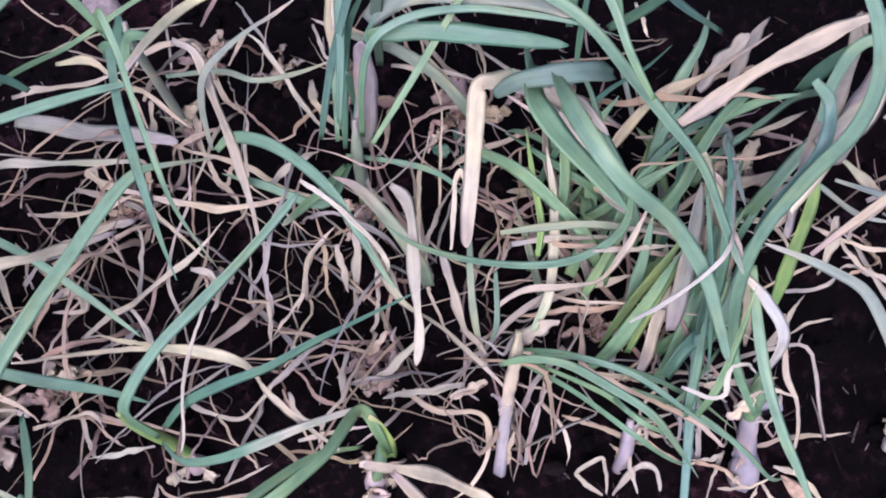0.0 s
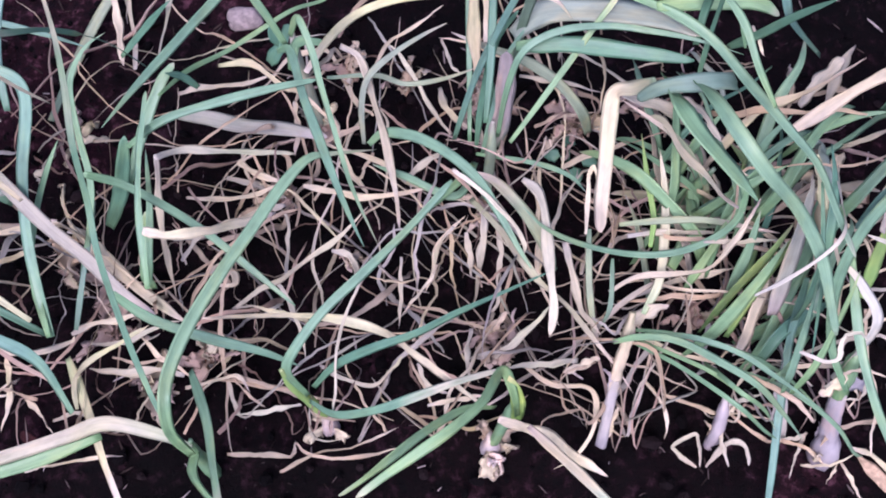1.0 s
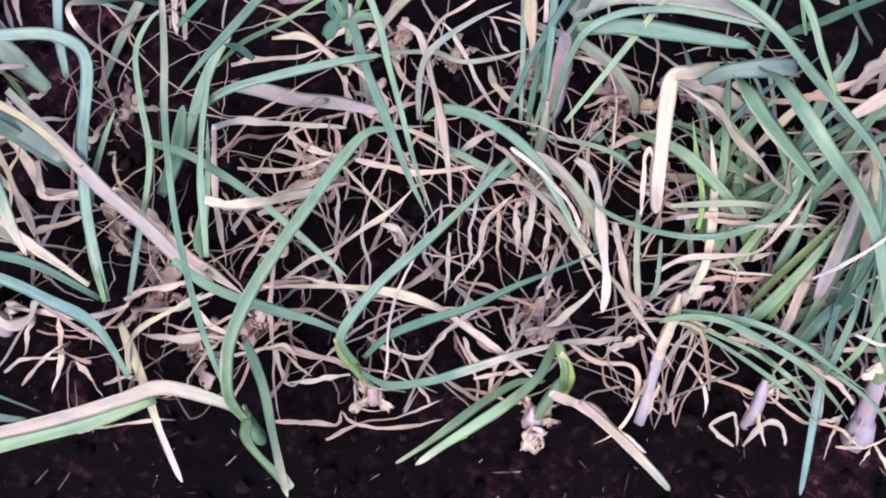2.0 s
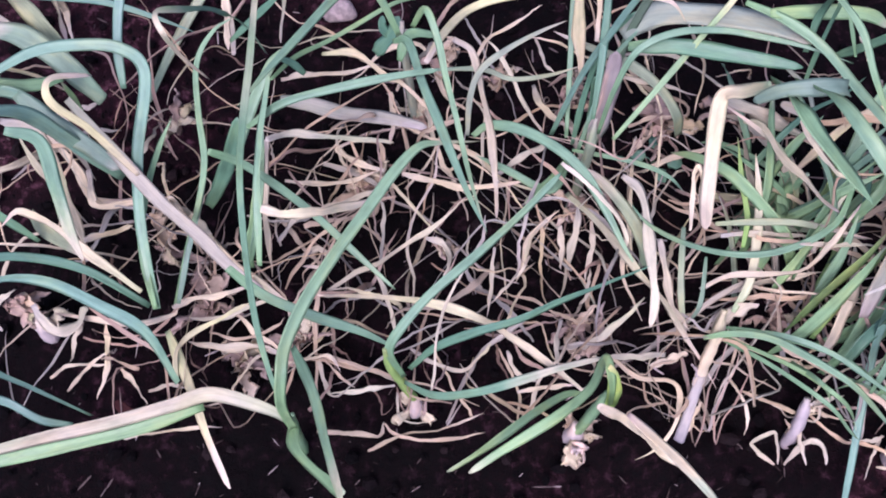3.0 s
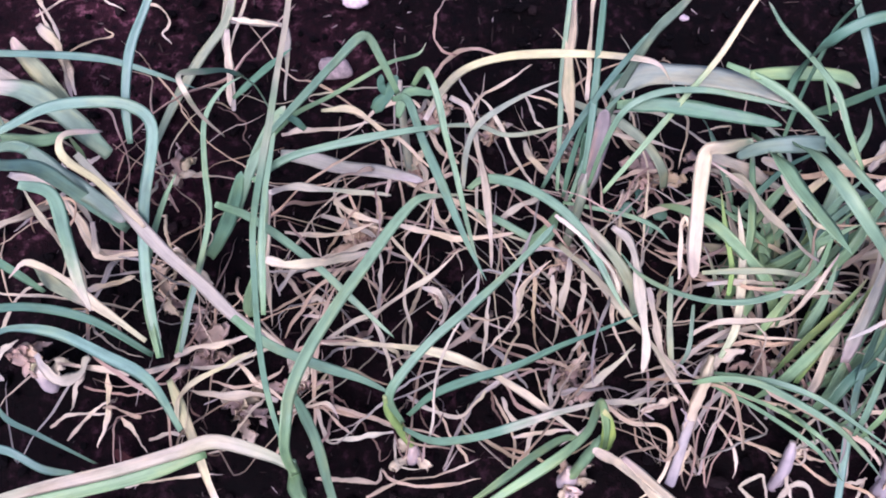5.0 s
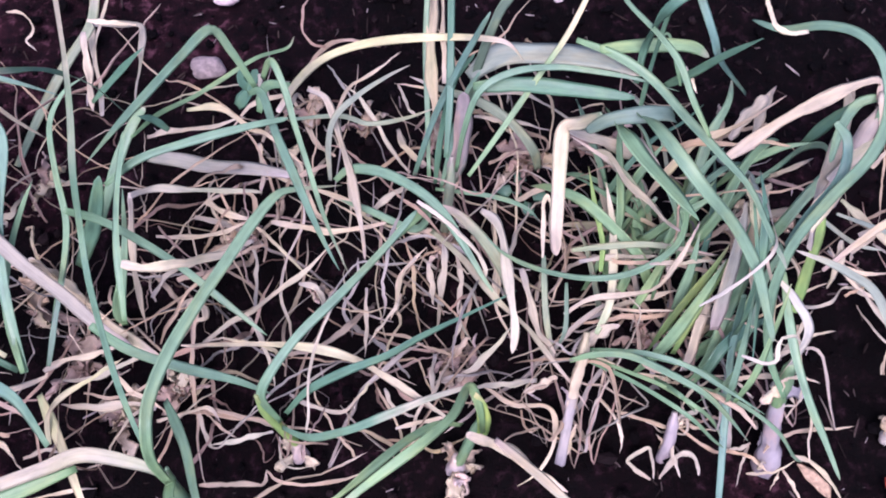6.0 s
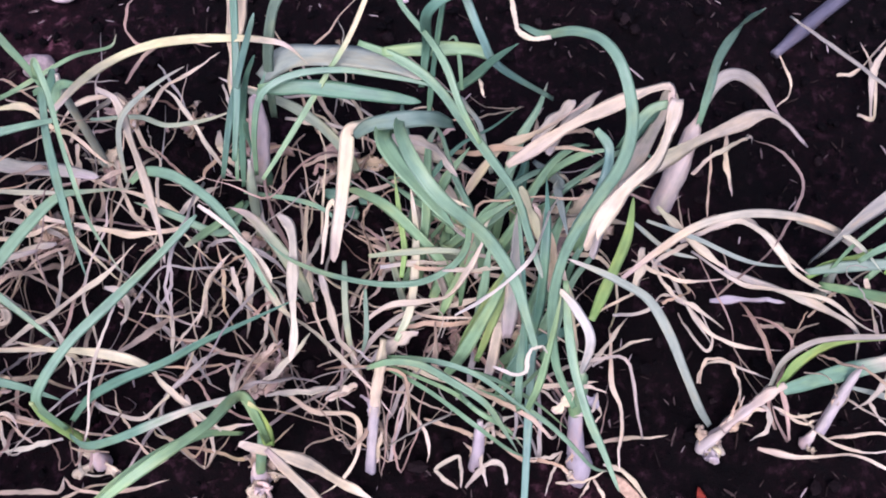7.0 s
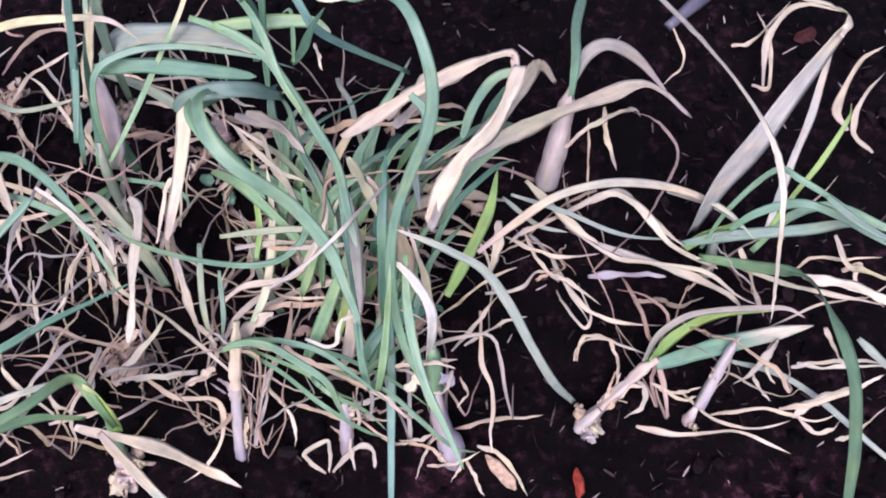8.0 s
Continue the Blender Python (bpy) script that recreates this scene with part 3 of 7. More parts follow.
leaf("BL", "green", 0.0090, (-0.331, 0.211, 0.229), (-0.310, 0.212, 0.203), (-0.285, 0.204, 0.173), (-0.253, 0.186, 0.143), (-0.217, 0.157, 0.119), (-0.179, 0.125, 0.107), twist=0.16, turn=-0.01, tip=0.3, foot=0.6)
leaf("BL", "green", 0.0082, (-0.294, 0.129, 0.167), (-0.294, 0.161, 0.185), (-0.294, 0.193, 0.202), (-0.291, 0.230, 0.218), (-0.288, 0.258, 0.224), (-0.285, 0.283, 0.230), twist=-0.28, turn=-0.33, tip=0.5, foot=0.6)
leaf("BM", "green", 0.0086, (-0.177, 0.344, 0.193), (-0.191, 0.358, 0.230), (-0.205, 0.364, 0.260), (-0.228, 0.331, 0.269), (-0.251, 0.293, 0.277), (-0.273, 0.256, 0.285), (-0.291, 0.221, 0.293), twist=-0.23, turn=-0.20, foot=0.6)
leaf("BL", "green", 0.0081, (-0.306, 0.244, 0.206), (-0.274, 0.262, 0.218), (-0.226, 0.271, 0.229), (-0.174, 0.276, 0.242), (-0.138, 0.275, 0.255), twist=0.28, turn=0.11, tip=0.5, foot=0.6)
leaf("BL", "palegreen", 0.0053, (-0.301, 0.315, 0.160), (-0.288, 0.362, 0.120), (-0.262, 0.398, 0.090), (-0.231, 0.419, 0.090), (-0.194, 0.444, 0.090), (-0.164, 0.468, 0.070), (-0.154, 0.477, 0.080), twist=0.19, turn=0.05, foot=0.6)
leaf("BM", "green", 0.0082, (-0.182, 0.332, 0.203), (-0.166, 0.320, 0.222), (-0.151, 0.270, 0.240), (-0.133, 0.220, 0.254), (-0.114, 0.169, 0.263), (-0.097, 0.129, 0.272), twist=0.08, turn=0.25, foot=0.6)
leaf("BM", "green", 0.0068, (-0.161, 0.318, 0.250), (-0.148, 0.313, 0.285), (-0.137, 0.287, 0.280), (-0.131, 0.263, 0.270), (-0.121, 0.227, 0.260), (-0.110, 0.188, 0.235), (-0.095, 0.156, 0.180), twist=0.26, turn=0.33, foot=0.6)
leaf("BM", "yellow", 0.0083, (-0.149, 0.290, 0.240), (-0.134, 0.332, 0.220), (-0.112, 0.368, 0.200), (-0.077, 0.375, 0.210), (-0.036, 0.363, 0.235), (0.004, 0.356, 0.245), (0.036, 0.336, 0.270), (0.055, 0.330, 0.270), (0.071, 0.324, 0.250), twist=0.19, turn=-0.32, foot=0.6)
leaf("BM", "pinktan", 0.0082, (-0.127, 0.336, 0.201), (-0.110, 0.326, 0.196), (-0.102, 0.302, 0.184), (-0.094, 0.271, 0.163), (-0.087, 0.236, 0.131), (-0.083, 0.199, 0.101), twist=-0.08, turn=-0.37, crinkle=0.0006, tip=0.4, foot=0.6)
leaf("BC", "white", 0.0052, (-0.033, 0.321, 0.038), (-0.051, 0.339, 0.054), (-0.066, 0.364, 0.074), (-0.082, 0.386, 0.091), (-0.100, 0.400, 0.101), twist=0.03, turn=0.24, crinkle=0.0006, foot=0.6)
leaf("BM", "greygreen", 0.0064, (-0.113, 0.269, 0.139), (-0.111, 0.290, 0.174), (-0.102, 0.304, 0.201), (-0.079, 0.311, 0.226), (-0.053, 0.315, 0.248), (-0.032, 0.316, 0.265), twist=-0.27, turn=-0.25, foot=0.6)
leaf("BC", "green", 0.0060, (-0.015, 0.284, 0.103), (-0.013, 0.353, 0.135), (-0.012, 0.403, 0.163), (-0.008, 0.445, 0.190), (-0.006, 0.483, 0.214), twist=-0.08, turn=-0.20, tip=0.5, foot=0.6)
leaf("BC", "tan", 0.0119, (-0.007, 0.321, 0.164), (-0.008, 0.363, 0.165), (-0.006, 0.406, 0.169), (-0.001, 0.456, 0.174), (0.003, 0.502, 0.180), twist=0.18, turn=-0.12, crinkle=0.0006, tip=0.5, foot=0.6)
leaf("BC", "dark", 0.0074, (-0.002, 0.262, 0.191), (0.004, 0.307, 0.217), (0.007, 0.350, 0.245), (0.009, 0.388, 0.273), (0.011, 0.422, 0.298), twist=0.08, turn=-0.01, tip=0.5, foot=0.6)
leaf("BC", "pinktan", 0.0055, (-0.000, 0.325, 0.217), (0.001, 0.356, 0.236), (0.002, 0.395, 0.259), (0.003, 0.430, 0.279), twist=0.05, turn=0.35, crinkle=0.0006, tip=0.5, foot=0.6)
leaf("BC", "purplesheath", 0.0196, (0.007, 0.272, 0.116), (0.015, 0.291, 0.150), (0.018, 0.309, 0.186), (0.018, 0.319, 0.210), twist=0.27, turn=-0.31, tip=0.4, foot=0.6, fold=0.25)
leaf("BC", "green", 0.0064, (0.010, 0.271, 0.140), (0.017, 0.287, 0.200), (0.030, 0.302, 0.240), (0.060, 0.314, 0.250), (0.099, 0.317, 0.250), (0.133, 0.311, 0.250), (0.167, 0.302, 0.250), (0.203, 0.284, 0.255), twist=0.21, turn=-0.12, foot=0.6)
leaf("BC", "paletip", 0.0059, (0.020, 0.254, 0.166), (0.041, 0.274, 0.188), (0.065, 0.297, 0.215), (0.087, 0.318, 0.242), (0.109, 0.339, 0.268), (0.129, 0.366, 0.300), (0.148, 0.390, 0.330), twist=-0.24, turn=-0.09, tip=0.5, foot=0.6)
leaf("BC", "bluegrey", 0.0098, (0.027, 0.333, 0.141), (0.031, 0.339, 0.208), (0.038, 0.342, 0.260), (0.047, 0.346, 0.298), (0.059, 0.347, 0.327), (0.069, 0.348, 0.354), twist=0.01, turn=0.37, tip=0.5, foot=0.6)
leaf("BC", "greygreen", 0.0230, (0.024, 0.336, 0.209), (0.049, 0.346, 0.225), (0.083, 0.341, 0.235), (0.122, 0.332, 0.242), (0.154, 0.318, 0.249), (0.172, 0.303, 0.254), twist=-0.08, turn=-0.39, tip=0.35, foot=0.6, fold=0.25)
# lower blade: its dark kind paints in the shade under the upper one
leaf("BC", "dark", 0.0147, (0.025, 0.313, 0.230), (0.070, 0.311, 0.233), (0.121, 0.301, 0.235), (0.168, 0.288, 0.240), twist=0.22, turn=-0.31, tip=0.35, foot=0.6, fold=0.25)
leaf("MC", "palegreen", 0.0125, (0.136, 0.324, 0.265), (0.176, 0.327, 0.263), (0.217, 0.326, 0.261), (0.235, 0.317, 0.256), twist=-0.01, turn=0.28, tip=0.3, foot=0.6, fold=0.25)
leaf("MC", "dark", 0.0094, (0.169, 0.300, 0.245), (0.174, 0.322, 0.275), (0.172, 0.308, 0.340), (0.191, 0.312, 0.361), (0.221, 0.318, 0.365), (0.249, 0.324, 0.369), twist=0.01, turn=-0.04, tip=0.5, foot=0.6)
leaf("MC", "dark", 0.0082, (0.198, 0.302, 0.235), (0.211, 0.295, 0.264), (0.223, 0.286, 0.303), (0.239, 0.271, 0.353), twist=0.18, turn=-0.38, foot=0.6)
leaf("MC", "blue", 0.0075, (0.301, 0.326, 0.170), (0.234, 0.296, 0.280), (0.217, 0.302, 0.315), (0.201, 0.333, 0.340), (0.186, 0.361, 0.362), twist=0.04, turn=-0.07, tip=0.5, foot=0.6)
leaf("MC", "whitefold", 0.0138, (0.126, 0.251, 0.277), (0.116, 0.262, 0.246), (0.104, 0.268, 0.227), (0.100, 0.249, 0.215), (0.095, 0.213, 0.208), (0.090, 0.181, 0.206), (0.087, 0.155, 0.207), twist=0.29, turn=0.24, tip=0.75, foot=0.6, fold=0.25)
leaf("MC", "palegreen", 0.0165, (0.142, 0.276, 0.240), (0.133, 0.222, 0.305), (0.144, 0.195, 0.310), (0.168, 0.168, 0.300), (0.185, 0.146, 0.295), twist=-0.27, turn=-0.25, foot=0.6, fold=0.25)
leaf("MC", "green", 0.0108, (0.150, 0.260, 0.270), (0.146, 0.209, 0.340), (0.155, 0.171, 0.360), (0.173, 0.147, 0.350), (0.206, 0.133, 0.310), (0.229, 0.108, 0.280), (0.239, 0.082, 0.260), (0.247, 0.059, 0.242), twist=-0.03, turn=0.16, tip=0.5, foot=0.6)
leaf("BC", "green", 0.0091, (0.116, 0.333, 0.267), (0.150, 0.318, 0.263), (0.179, 0.295, 0.259), (0.202, 0.255, 0.261), (0.221, 0.216, 0.269), (0.237, 0.179, 0.278), (0.244, 0.140, 0.282), (0.250, 0.106, 0.286), twist=-0.10, turn=-0.11, tip=0.5, foot=0.6)
leaf("MC", "green", 0.0070, (0.204, 0.186, 0.225), (0.203, 0.169, 0.193), (0.190, 0.161, 0.160), (0.164, 0.158, 0.130), (0.128, 0.160, 0.121), (0.083, 0.163, 0.144), (0.047, 0.170, 0.173), (0.026, 0.182, 0.198), twist=0.25, turn=0.36, foot=0.6)
leaf("P3", "lime", 0.0064, (0.145, 0.167, 0.119), (0.149, 0.194, 0.125), (0.146, 0.228, 0.129), (0.143, 0.271, 0.137), twist=-0.06, turn=0.32, foot=0.6)
leaf("P3", "creamstem", 0.0090, (0.137, 0.110, 0.099), (0.152, 0.138, 0.110), (0.159, 0.178, 0.119), (0.161, 0.216, 0.128), (0.158, 0.254, 0.138), twist=-0.10, turn=-0.33, foot=0.6)
leaf("BC", "white", 0.0098, (0.031, 0.227, 0.145), (0.043, 0.210, 0.156), (0.047, 0.177, 0.165), (0.048, 0.139, 0.173), (0.050, 0.108, 0.174), (0.045, 0.079, 0.168), twist=0.02, turn=0.13, crinkle=0.0006, tip=0.5, foot=0.6)
leaf("BC", "cream", 0.0077, (-0.016, 0.226, 0.100), (0.010, 0.180, 0.140), (0.034, 0.132, 0.170), (0.065, 0.112, 0.136), (0.095, 0.087, 0.090), (0.132, 0.046, 0.045), twist=0.24, turn=0.37, crinkle=0.0006, foot=0.6)
leaf("BM", "green", 0.0098, (-0.108, 0.266, 0.145), (-0.092, 0.271, 0.158), (-0.062, 0.258, 0.175), (-0.032, 0.233, 0.190), (-0.010, 0.209, 0.192), (0.007, 0.181, 0.186), (0.023, 0.152, 0.176), (0.035, 0.133, 0.169), twist=0.16, turn=0.21, foot=0.6)
leaf("HH", "green", 0.0090, (-0.169, 0.046, 0.087), (-0.180, 0.061, 0.132), (-0.168, 0.079, 0.154), (-0.142, 0.105, 0.173), (-0.111, 0.130, 0.185), (-0.086, 0.152, 0.191), (-0.060, 0.177, 0.196), (-0.032, 0.206, 0.202), twist=0.13, turn=0.16, tip=0.7, foot=0.6)
leaf("HH", "dark", 0.0087, (-0.164, 0.053, 0.090), (-0.140, 0.068, 0.117), (-0.104, 0.078, 0.142), (-0.066, 0.087, 0.156), (-0.031, 0.102, 0.165), (0.005, 0.116, 0.169), (0.054, 0.135, 0.173), twist=0.16, turn=0.38, foot=0.6)
leaf("HH", "fadecream", 0.0081, (-0.169, 0.042, 0.080), (-0.139, 0.025, 0.121), (-0.102, 0.023, 0.158), (-0.068, 0.030, 0.177), (-0.034, 0.041, 0.179), (0.004, 0.052, 0.170), twist=-0.08, turn=-0.33, tip=0.4, foot=0.6)
leaf("HH", "white", 0.0058, (-0.179, 0.040, 0.070), (-0.209, 0.037, 0.058), (-0.247, 0.034, 0.043), twist=-0.16, turn=-0.22, crinkle=0.0006, foot=0.6)
leaf("BM", "thin", 0.0029, (-0.101, 0.149, 0.173), (-0.120, 0.123, 0.152), (-0.135, 0.089, 0.132), (-0.140, 0.044, 0.118), (-0.144, 0.023, 0.114), twist=-0.08, turn=0.25, crinkle=0.0006, tip=0.5, foot=0.6)
leaf("HH", "white", 0.0087, (-0.012, 0.023, 0.170), (-0.038, 0.044, 0.170), (-0.066, 0.069, 0.150), (-0.097, 0.098, 0.100), (-0.133, 0.112, 0.100), (-0.168, 0.115, 0.110), (-0.206, 0.108, 0.150), (-0.235, 0.094, 0.200), twist=-0.26, turn=-0.04, crinkle=0.0006, tip=0.5, foot=0.6)
leaf("GG", "palegreen", 0.0093, (0.018, 0.020, 0.110), (0.014, 0.034, 0.150), (0.004, 0.050, 0.180), (-0.014, 0.020, 0.220), (-0.038, -0.002, 0.240), (-0.062, -0.018, 0.240), (-0.087, -0.033, 0.230), (-0.108, -0.047, 0.221), twist=0.19, turn=-0.19, tip=0.5, foot=0.6)
leaf("GG", "palegreen", 0.0090, (-0.001, 0.026, 0.130), (-0.027, 0.021, 0.170), (-0.054, 0.004, 0.200), (-0.082, -0.017, 0.210), (-0.104, -0.032, 0.200), (-0.125, -0.045, 0.191), twist=-0.26, turn=-0.21, tip=0.5, foot=0.6)
leaf("GG", "white", 0.0114, (0.001, 0.014, 0.157), (0.023, 0.009, 0.124), (0.049, 0.004, 0.083), (0.080, -0.013, 0.022), (0.108, -0.029, 0.006), twist=-0.25, turn=0.25, crinkle=0.0006, tip=0.4, foot=0.6)
leaf("P3", "green", 0.0070, (0.108, 0.085, 0.100), (0.129, 0.085, 0.120), (0.156, 0.077, 0.140), (0.185, 0.056, 0.155), (0.211, 0.034, 0.165), (0.223, 0.009, 0.180), (0.232, -0.011, 0.188), twist=-0.20, turn=-0.24, foot=0.6)
leaf("P3", "green", 0.0056, (0.135, 0.091, 0.110), (0.170, 0.082, 0.130), (0.207, 0.065, 0.140), (0.235, 0.040, 0.150), (0.263, 0.013, 0.160), twist=0.19, turn=0.25, foot=0.6)
leaf("MC", "yellowgreen", 0.0095, (0.214, 0.090, 0.082), (0.226, 0.114, 0.119), (0.241, 0.140, 0.163), (0.254, 0.159, 0.202), twist=0.05, turn=0.33, foot=0.6)
leaf("MC", "pinktan", 0.0105, (0.283, 0.255, 0.196), (0.322, 0.316, 0.148), (0.372, 0.377, 0.096), twist=-0.26, turn=0.37, crinkle=0.0006, tip=0.4, foot=0.6)
leaf("PD", "tangreen", 0.0085, (0.351, 0.148, 0.144), (0.387, 0.171, 0.151), (0.425, 0.191, 0.158), (0.468, 0.200, 0.161), (0.511, 0.200, 0.156), (0.556, 0.192, 0.145), (0.595, 0.175, 0.129), (0.624, 0.151, 0.109), twist=0.04, turn=-0.16, foot=0.6)
leaf("R4", "paleblade", 0.0248, (0.575, 0.181, 0.070), (0.573, 0.183, 0.170), (0.583, 0.189, 0.250), (0.602, 0.210, 0.310), (0.619, 0.225, 0.360), twist=0.20, turn=0.13, tip=0.35, foot=0.6, fold=0.25)
leaf("R4", "white", 0.0046, (0.511, 0.357, 0.252), (0.510, 0.296, 0.300), (0.509, 0.219, 0.360), (0.512, 0.154, 0.400), (0.521, 0.107, 0.410), (0.525, 0.082, 0.400), (0.525, 0.056, 0.380), (0.535, 0.038, 0.330), (0.539, 0.021, 0.300), twist=0.29, turn=-0.31, crinkle=0.0006, foot=0.6)
leaf("MC", "tan", 0.0145, (0.307, 0.147, 0.213), (0.334, 0.204, 0.199), (0.369, 0.250, 0.183), (0.404, 0.301, 0.157), (0.433, 0.353, 0.128), (0.458, 0.355, 0.083), twist=0.05, turn=-0.02, crinkle=0.0006, tip=0.4, foot=0.6, fold=0.25)
leaf("MC", "pinktan", 0.0158, (0.347, 0.216, 0.200), (0.387, 0.247, 0.180), (0.443, 0.283, 0.150), (0.503, 0.318, 0.120), (0.552, 0.337, 0.100), (0.605, 0.316, 0.060), twist=0.09, turn=-0.21, crinkle=0.0006, tip=0.2, foot=0.6, fold=0.25)
leaf("MC", "pinktan", 0.0123, (0.239, 0.225, 0.236), (0.276, 0.247, 0.238), (0.321, 0.270, 0.242), (0.362, 0.286, 0.245), (0.389, 0.291, 0.245), (0.394, 0.276, 0.230), twist=-0.28, turn=0.04, crinkle=0.0006, tip=0.5, foot=0.6, fold=0.25)
leaf("R3", "greypurple", 0.0143, (0.469, 0.339, 0.119), (0.486, 0.364, 0.125), (0.512, 0.376, 0.121), (0.547, 0.372, 0.095), (0.591, 0.355, 0.043), twist=-0.08, turn=0.31, foot=0.6, fold=0.25)
leaf("R4", "green", 0.0098, (0.647, 0.167, 0.037), (0.681, 0.191, 0.065), (0.717, 0.192, 0.087), (0.753, 0.163, 0.099), (0.785, 0.136, 0.110), twist=-0.02, turn=-0.07, tip=0.5, foot=0.6)
leaf("R4", "palegreen", 0.0122, (0.582, 0.157, 0.060), (0.618, 0.130, 0.100), (0.634, 0.093, 0.170), (0.610, 0.035, 0.250), (0.594, -0.017, 0.290), (0.564, -0.067, 0.330), (0.538, -0.100, 0.360), (0.515, -0.129, 0.387), twist=0.08, turn=0.02, tip=0.5, foot=0.6, fold=0.25)
leaf("R1", "lime", 0.0129, (0.512, 0.051, 0.070), (0.543, 0.076, 0.063), (0.589, 0.095, 0.061), (0.654, 0.096, 0.057), twist=0.28, turn=0.23, foot=0.6, fold=0.25)
leaf("R1", "fadecream", 0.0185, (0.518, 0.048, 0.069), (0.571, 0.061, 0.061), (0.632, 0.071, 0.056), (0.686, 0.078, 0.054), twist=-0.00, turn=-0.23, foot=0.6, fold=0.25)
leaf("R5", "greygreen", 0.0069, (0.601, 0.051, 0.042), (0.649, 0.038, 0.030), (0.693, 0.011, 0.013), (0.739, -0.038, 0.006), (0.781, -0.083, 0.006), twist=0.06, turn=0.20, tip=0.5, foot=0.6)
leaf("R5", "palestraw", 0.0066, (0.501, -0.002, 0.021), (0.542, -0.014, 0.020), (0.598, -0.014, 0.021), (0.650, -0.041, 0.016), twist=0.15, turn=0.39, crinkle=0.0006, foot=0.6)
leaf("R3", "pinktan", 0.0076, (0.443, 0.213, 0.058), (0.486, 0.224, 0.075), (0.514, 0.222, 0.083), (0.539, 0.189, 0.080), (0.563, 0.159, 0.083), twist=-0.17, turn=-0.06, crinkle=0.0006, foot=0.6)
leaf("PD", "lime", 0.0118, (0.320, 0.112, 0.132), (0.344, 0.153, 0.126), (0.368, 0.198, 0.125), (0.380, 0.239, 0.126), twist=-0.05, turn=-0.15, foot=0.6)
leaf("PD", "green", 0.0096, (0.294, 0.031, 0.133), (0.277, 0.068, 0.158), (0.272, 0.108, 0.198), (0.278, 0.139, 0.246), (0.294, 0.160, 0.294), (0.309, 0.175, 0.334), (0.313, 0.195, 0.364), (0.305, 0.223, 0.387), (0.294, 0.248, 0.387), (0.278, 0.268, 0.371), (0.260, 0.284, 0.344), (0.246, 0.305, 0.328), twist=-0.08, turn=-0.02, tip=0.5, foot=0.6)
leaf("BL", "white", 0.0098, (-0.288, 0.169, 0.205), (-0.272, 0.168, 0.198), (-0.248, 0.171, 0.190), (-0.224, 0.189, 0.155), (-0.197, 0.211, 0.120), twist=0.03, turn=-0.19, crinkle=0.0006, tip=0.5, foot=0.6)
leaf("BM", "white", 0.0075, (-0.300, 0.253, 0.160), (-0.285, 0.267, 0.142), (-0.255, 0.273, 0.125), (-0.223, 0.278, 0.108), (-0.187, 0.282, 0.090), twist=-0.22, turn=-0.16, crinkle=0.0006, tip=0.5, foot=0.6)
leaf("BL", "tan", 0.0071, (-0.302, 0.258, 0.150), (-0.307, 0.235, 0.125), (-0.310, 0.208, 0.100), (-0.311, 0.180, 0.075), (-0.309, 0.151, 0.050), twist=-0.22, turn=-0.15, crinkle=0.0006, foot=0.6)
leaf("LA", "pinktan", 0.0082, (-0.505, 0.257, 0.070), (-0.496, 0.227, 0.073), (-0.486, 0.216, 0.075), (-0.454, 0.218, 0.078), (-0.422, 0.225, 0.080), twist=0.11, turn=0.08, crinkle=0.0006, tip=0.5, foot=0.6)
leaf("LA", "tan", 0.0076, (-0.499, 0.181, 0.070), (-0.471, 0.190, 0.070), (-0.450, 0.197, 0.070), twist=0.30, turn=0.05, crinkle=0.0006, foot=0.6)
leaf("BL", "straw", 0.0037, (-0.379, 0.171, 0.060), (-0.392, 0.186, 0.060), (-0.410, 0.194, 0.060), (-0.414, 0.183, 0.060), (-0.401, 0.169, 0.060), twist=0.03, turn=0.11, crinkle=0.0006, foot=0.6)
leaf("HH", "pinktan", 0.0064, (-0.252, 0.136, 0.050), (-0.225, 0.152, 0.062), (-0.198, 0.161, 0.074), (-0.165, 0.182, 0.084), (-0.139, 0.198, 0.092), (-0.112, 0.222, 0.100), twist=0.14, turn=0.09, crinkle=0.0006, foot=0.6)
leaf("HH", "pinktan", 0.0042, (-0.199, 0.165, 0.060), (-0.198, 0.196, 0.060), (-0.197, 0.220, 0.060), (-0.206, 0.236, 0.060), twist=0.05, turn=0.08, crinkle=0.0006, foot=0.6)
leaf("HH", "pinktan", 0.0053, (-0.209, 0.163, 0.060), (-0.197, 0.144, 0.050), (-0.187, 0.116, 0.040), (-0.183, 0.089, 0.030), twist=-0.09, turn=0.22, crinkle=0.0006, foot=0.6)
leaf("BM", "tan", 0.0070, (-0.178, 0.249, 0.090), (-0.148, 0.240, 0.093), (-0.119, 0.234, 0.095), (-0.084, 0.234, 0.098), (-0.049, 0.240, 0.100), twist=0.06, turn=-0.15, crinkle=0.0006, foot=0.6)
leaf("BL", "tan", 0.0070, (-0.197, 0.233, 0.080), (-0.224, 0.223, 0.090), (-0.256, 0.207, 0.100), twist=-0.15, turn=-0.34, crinkle=0.0006, foot=0.6)
leaf("HH", "pinktan", 0.0076, (-0.154, 0.191, 0.060), (-0.137, 0.186, 0.060), (-0.129, 0.166, 0.060), (-0.136, 0.151, 0.060), twist=-0.09, turn=-0.39, crinkle=0.0006, foot=0.6)
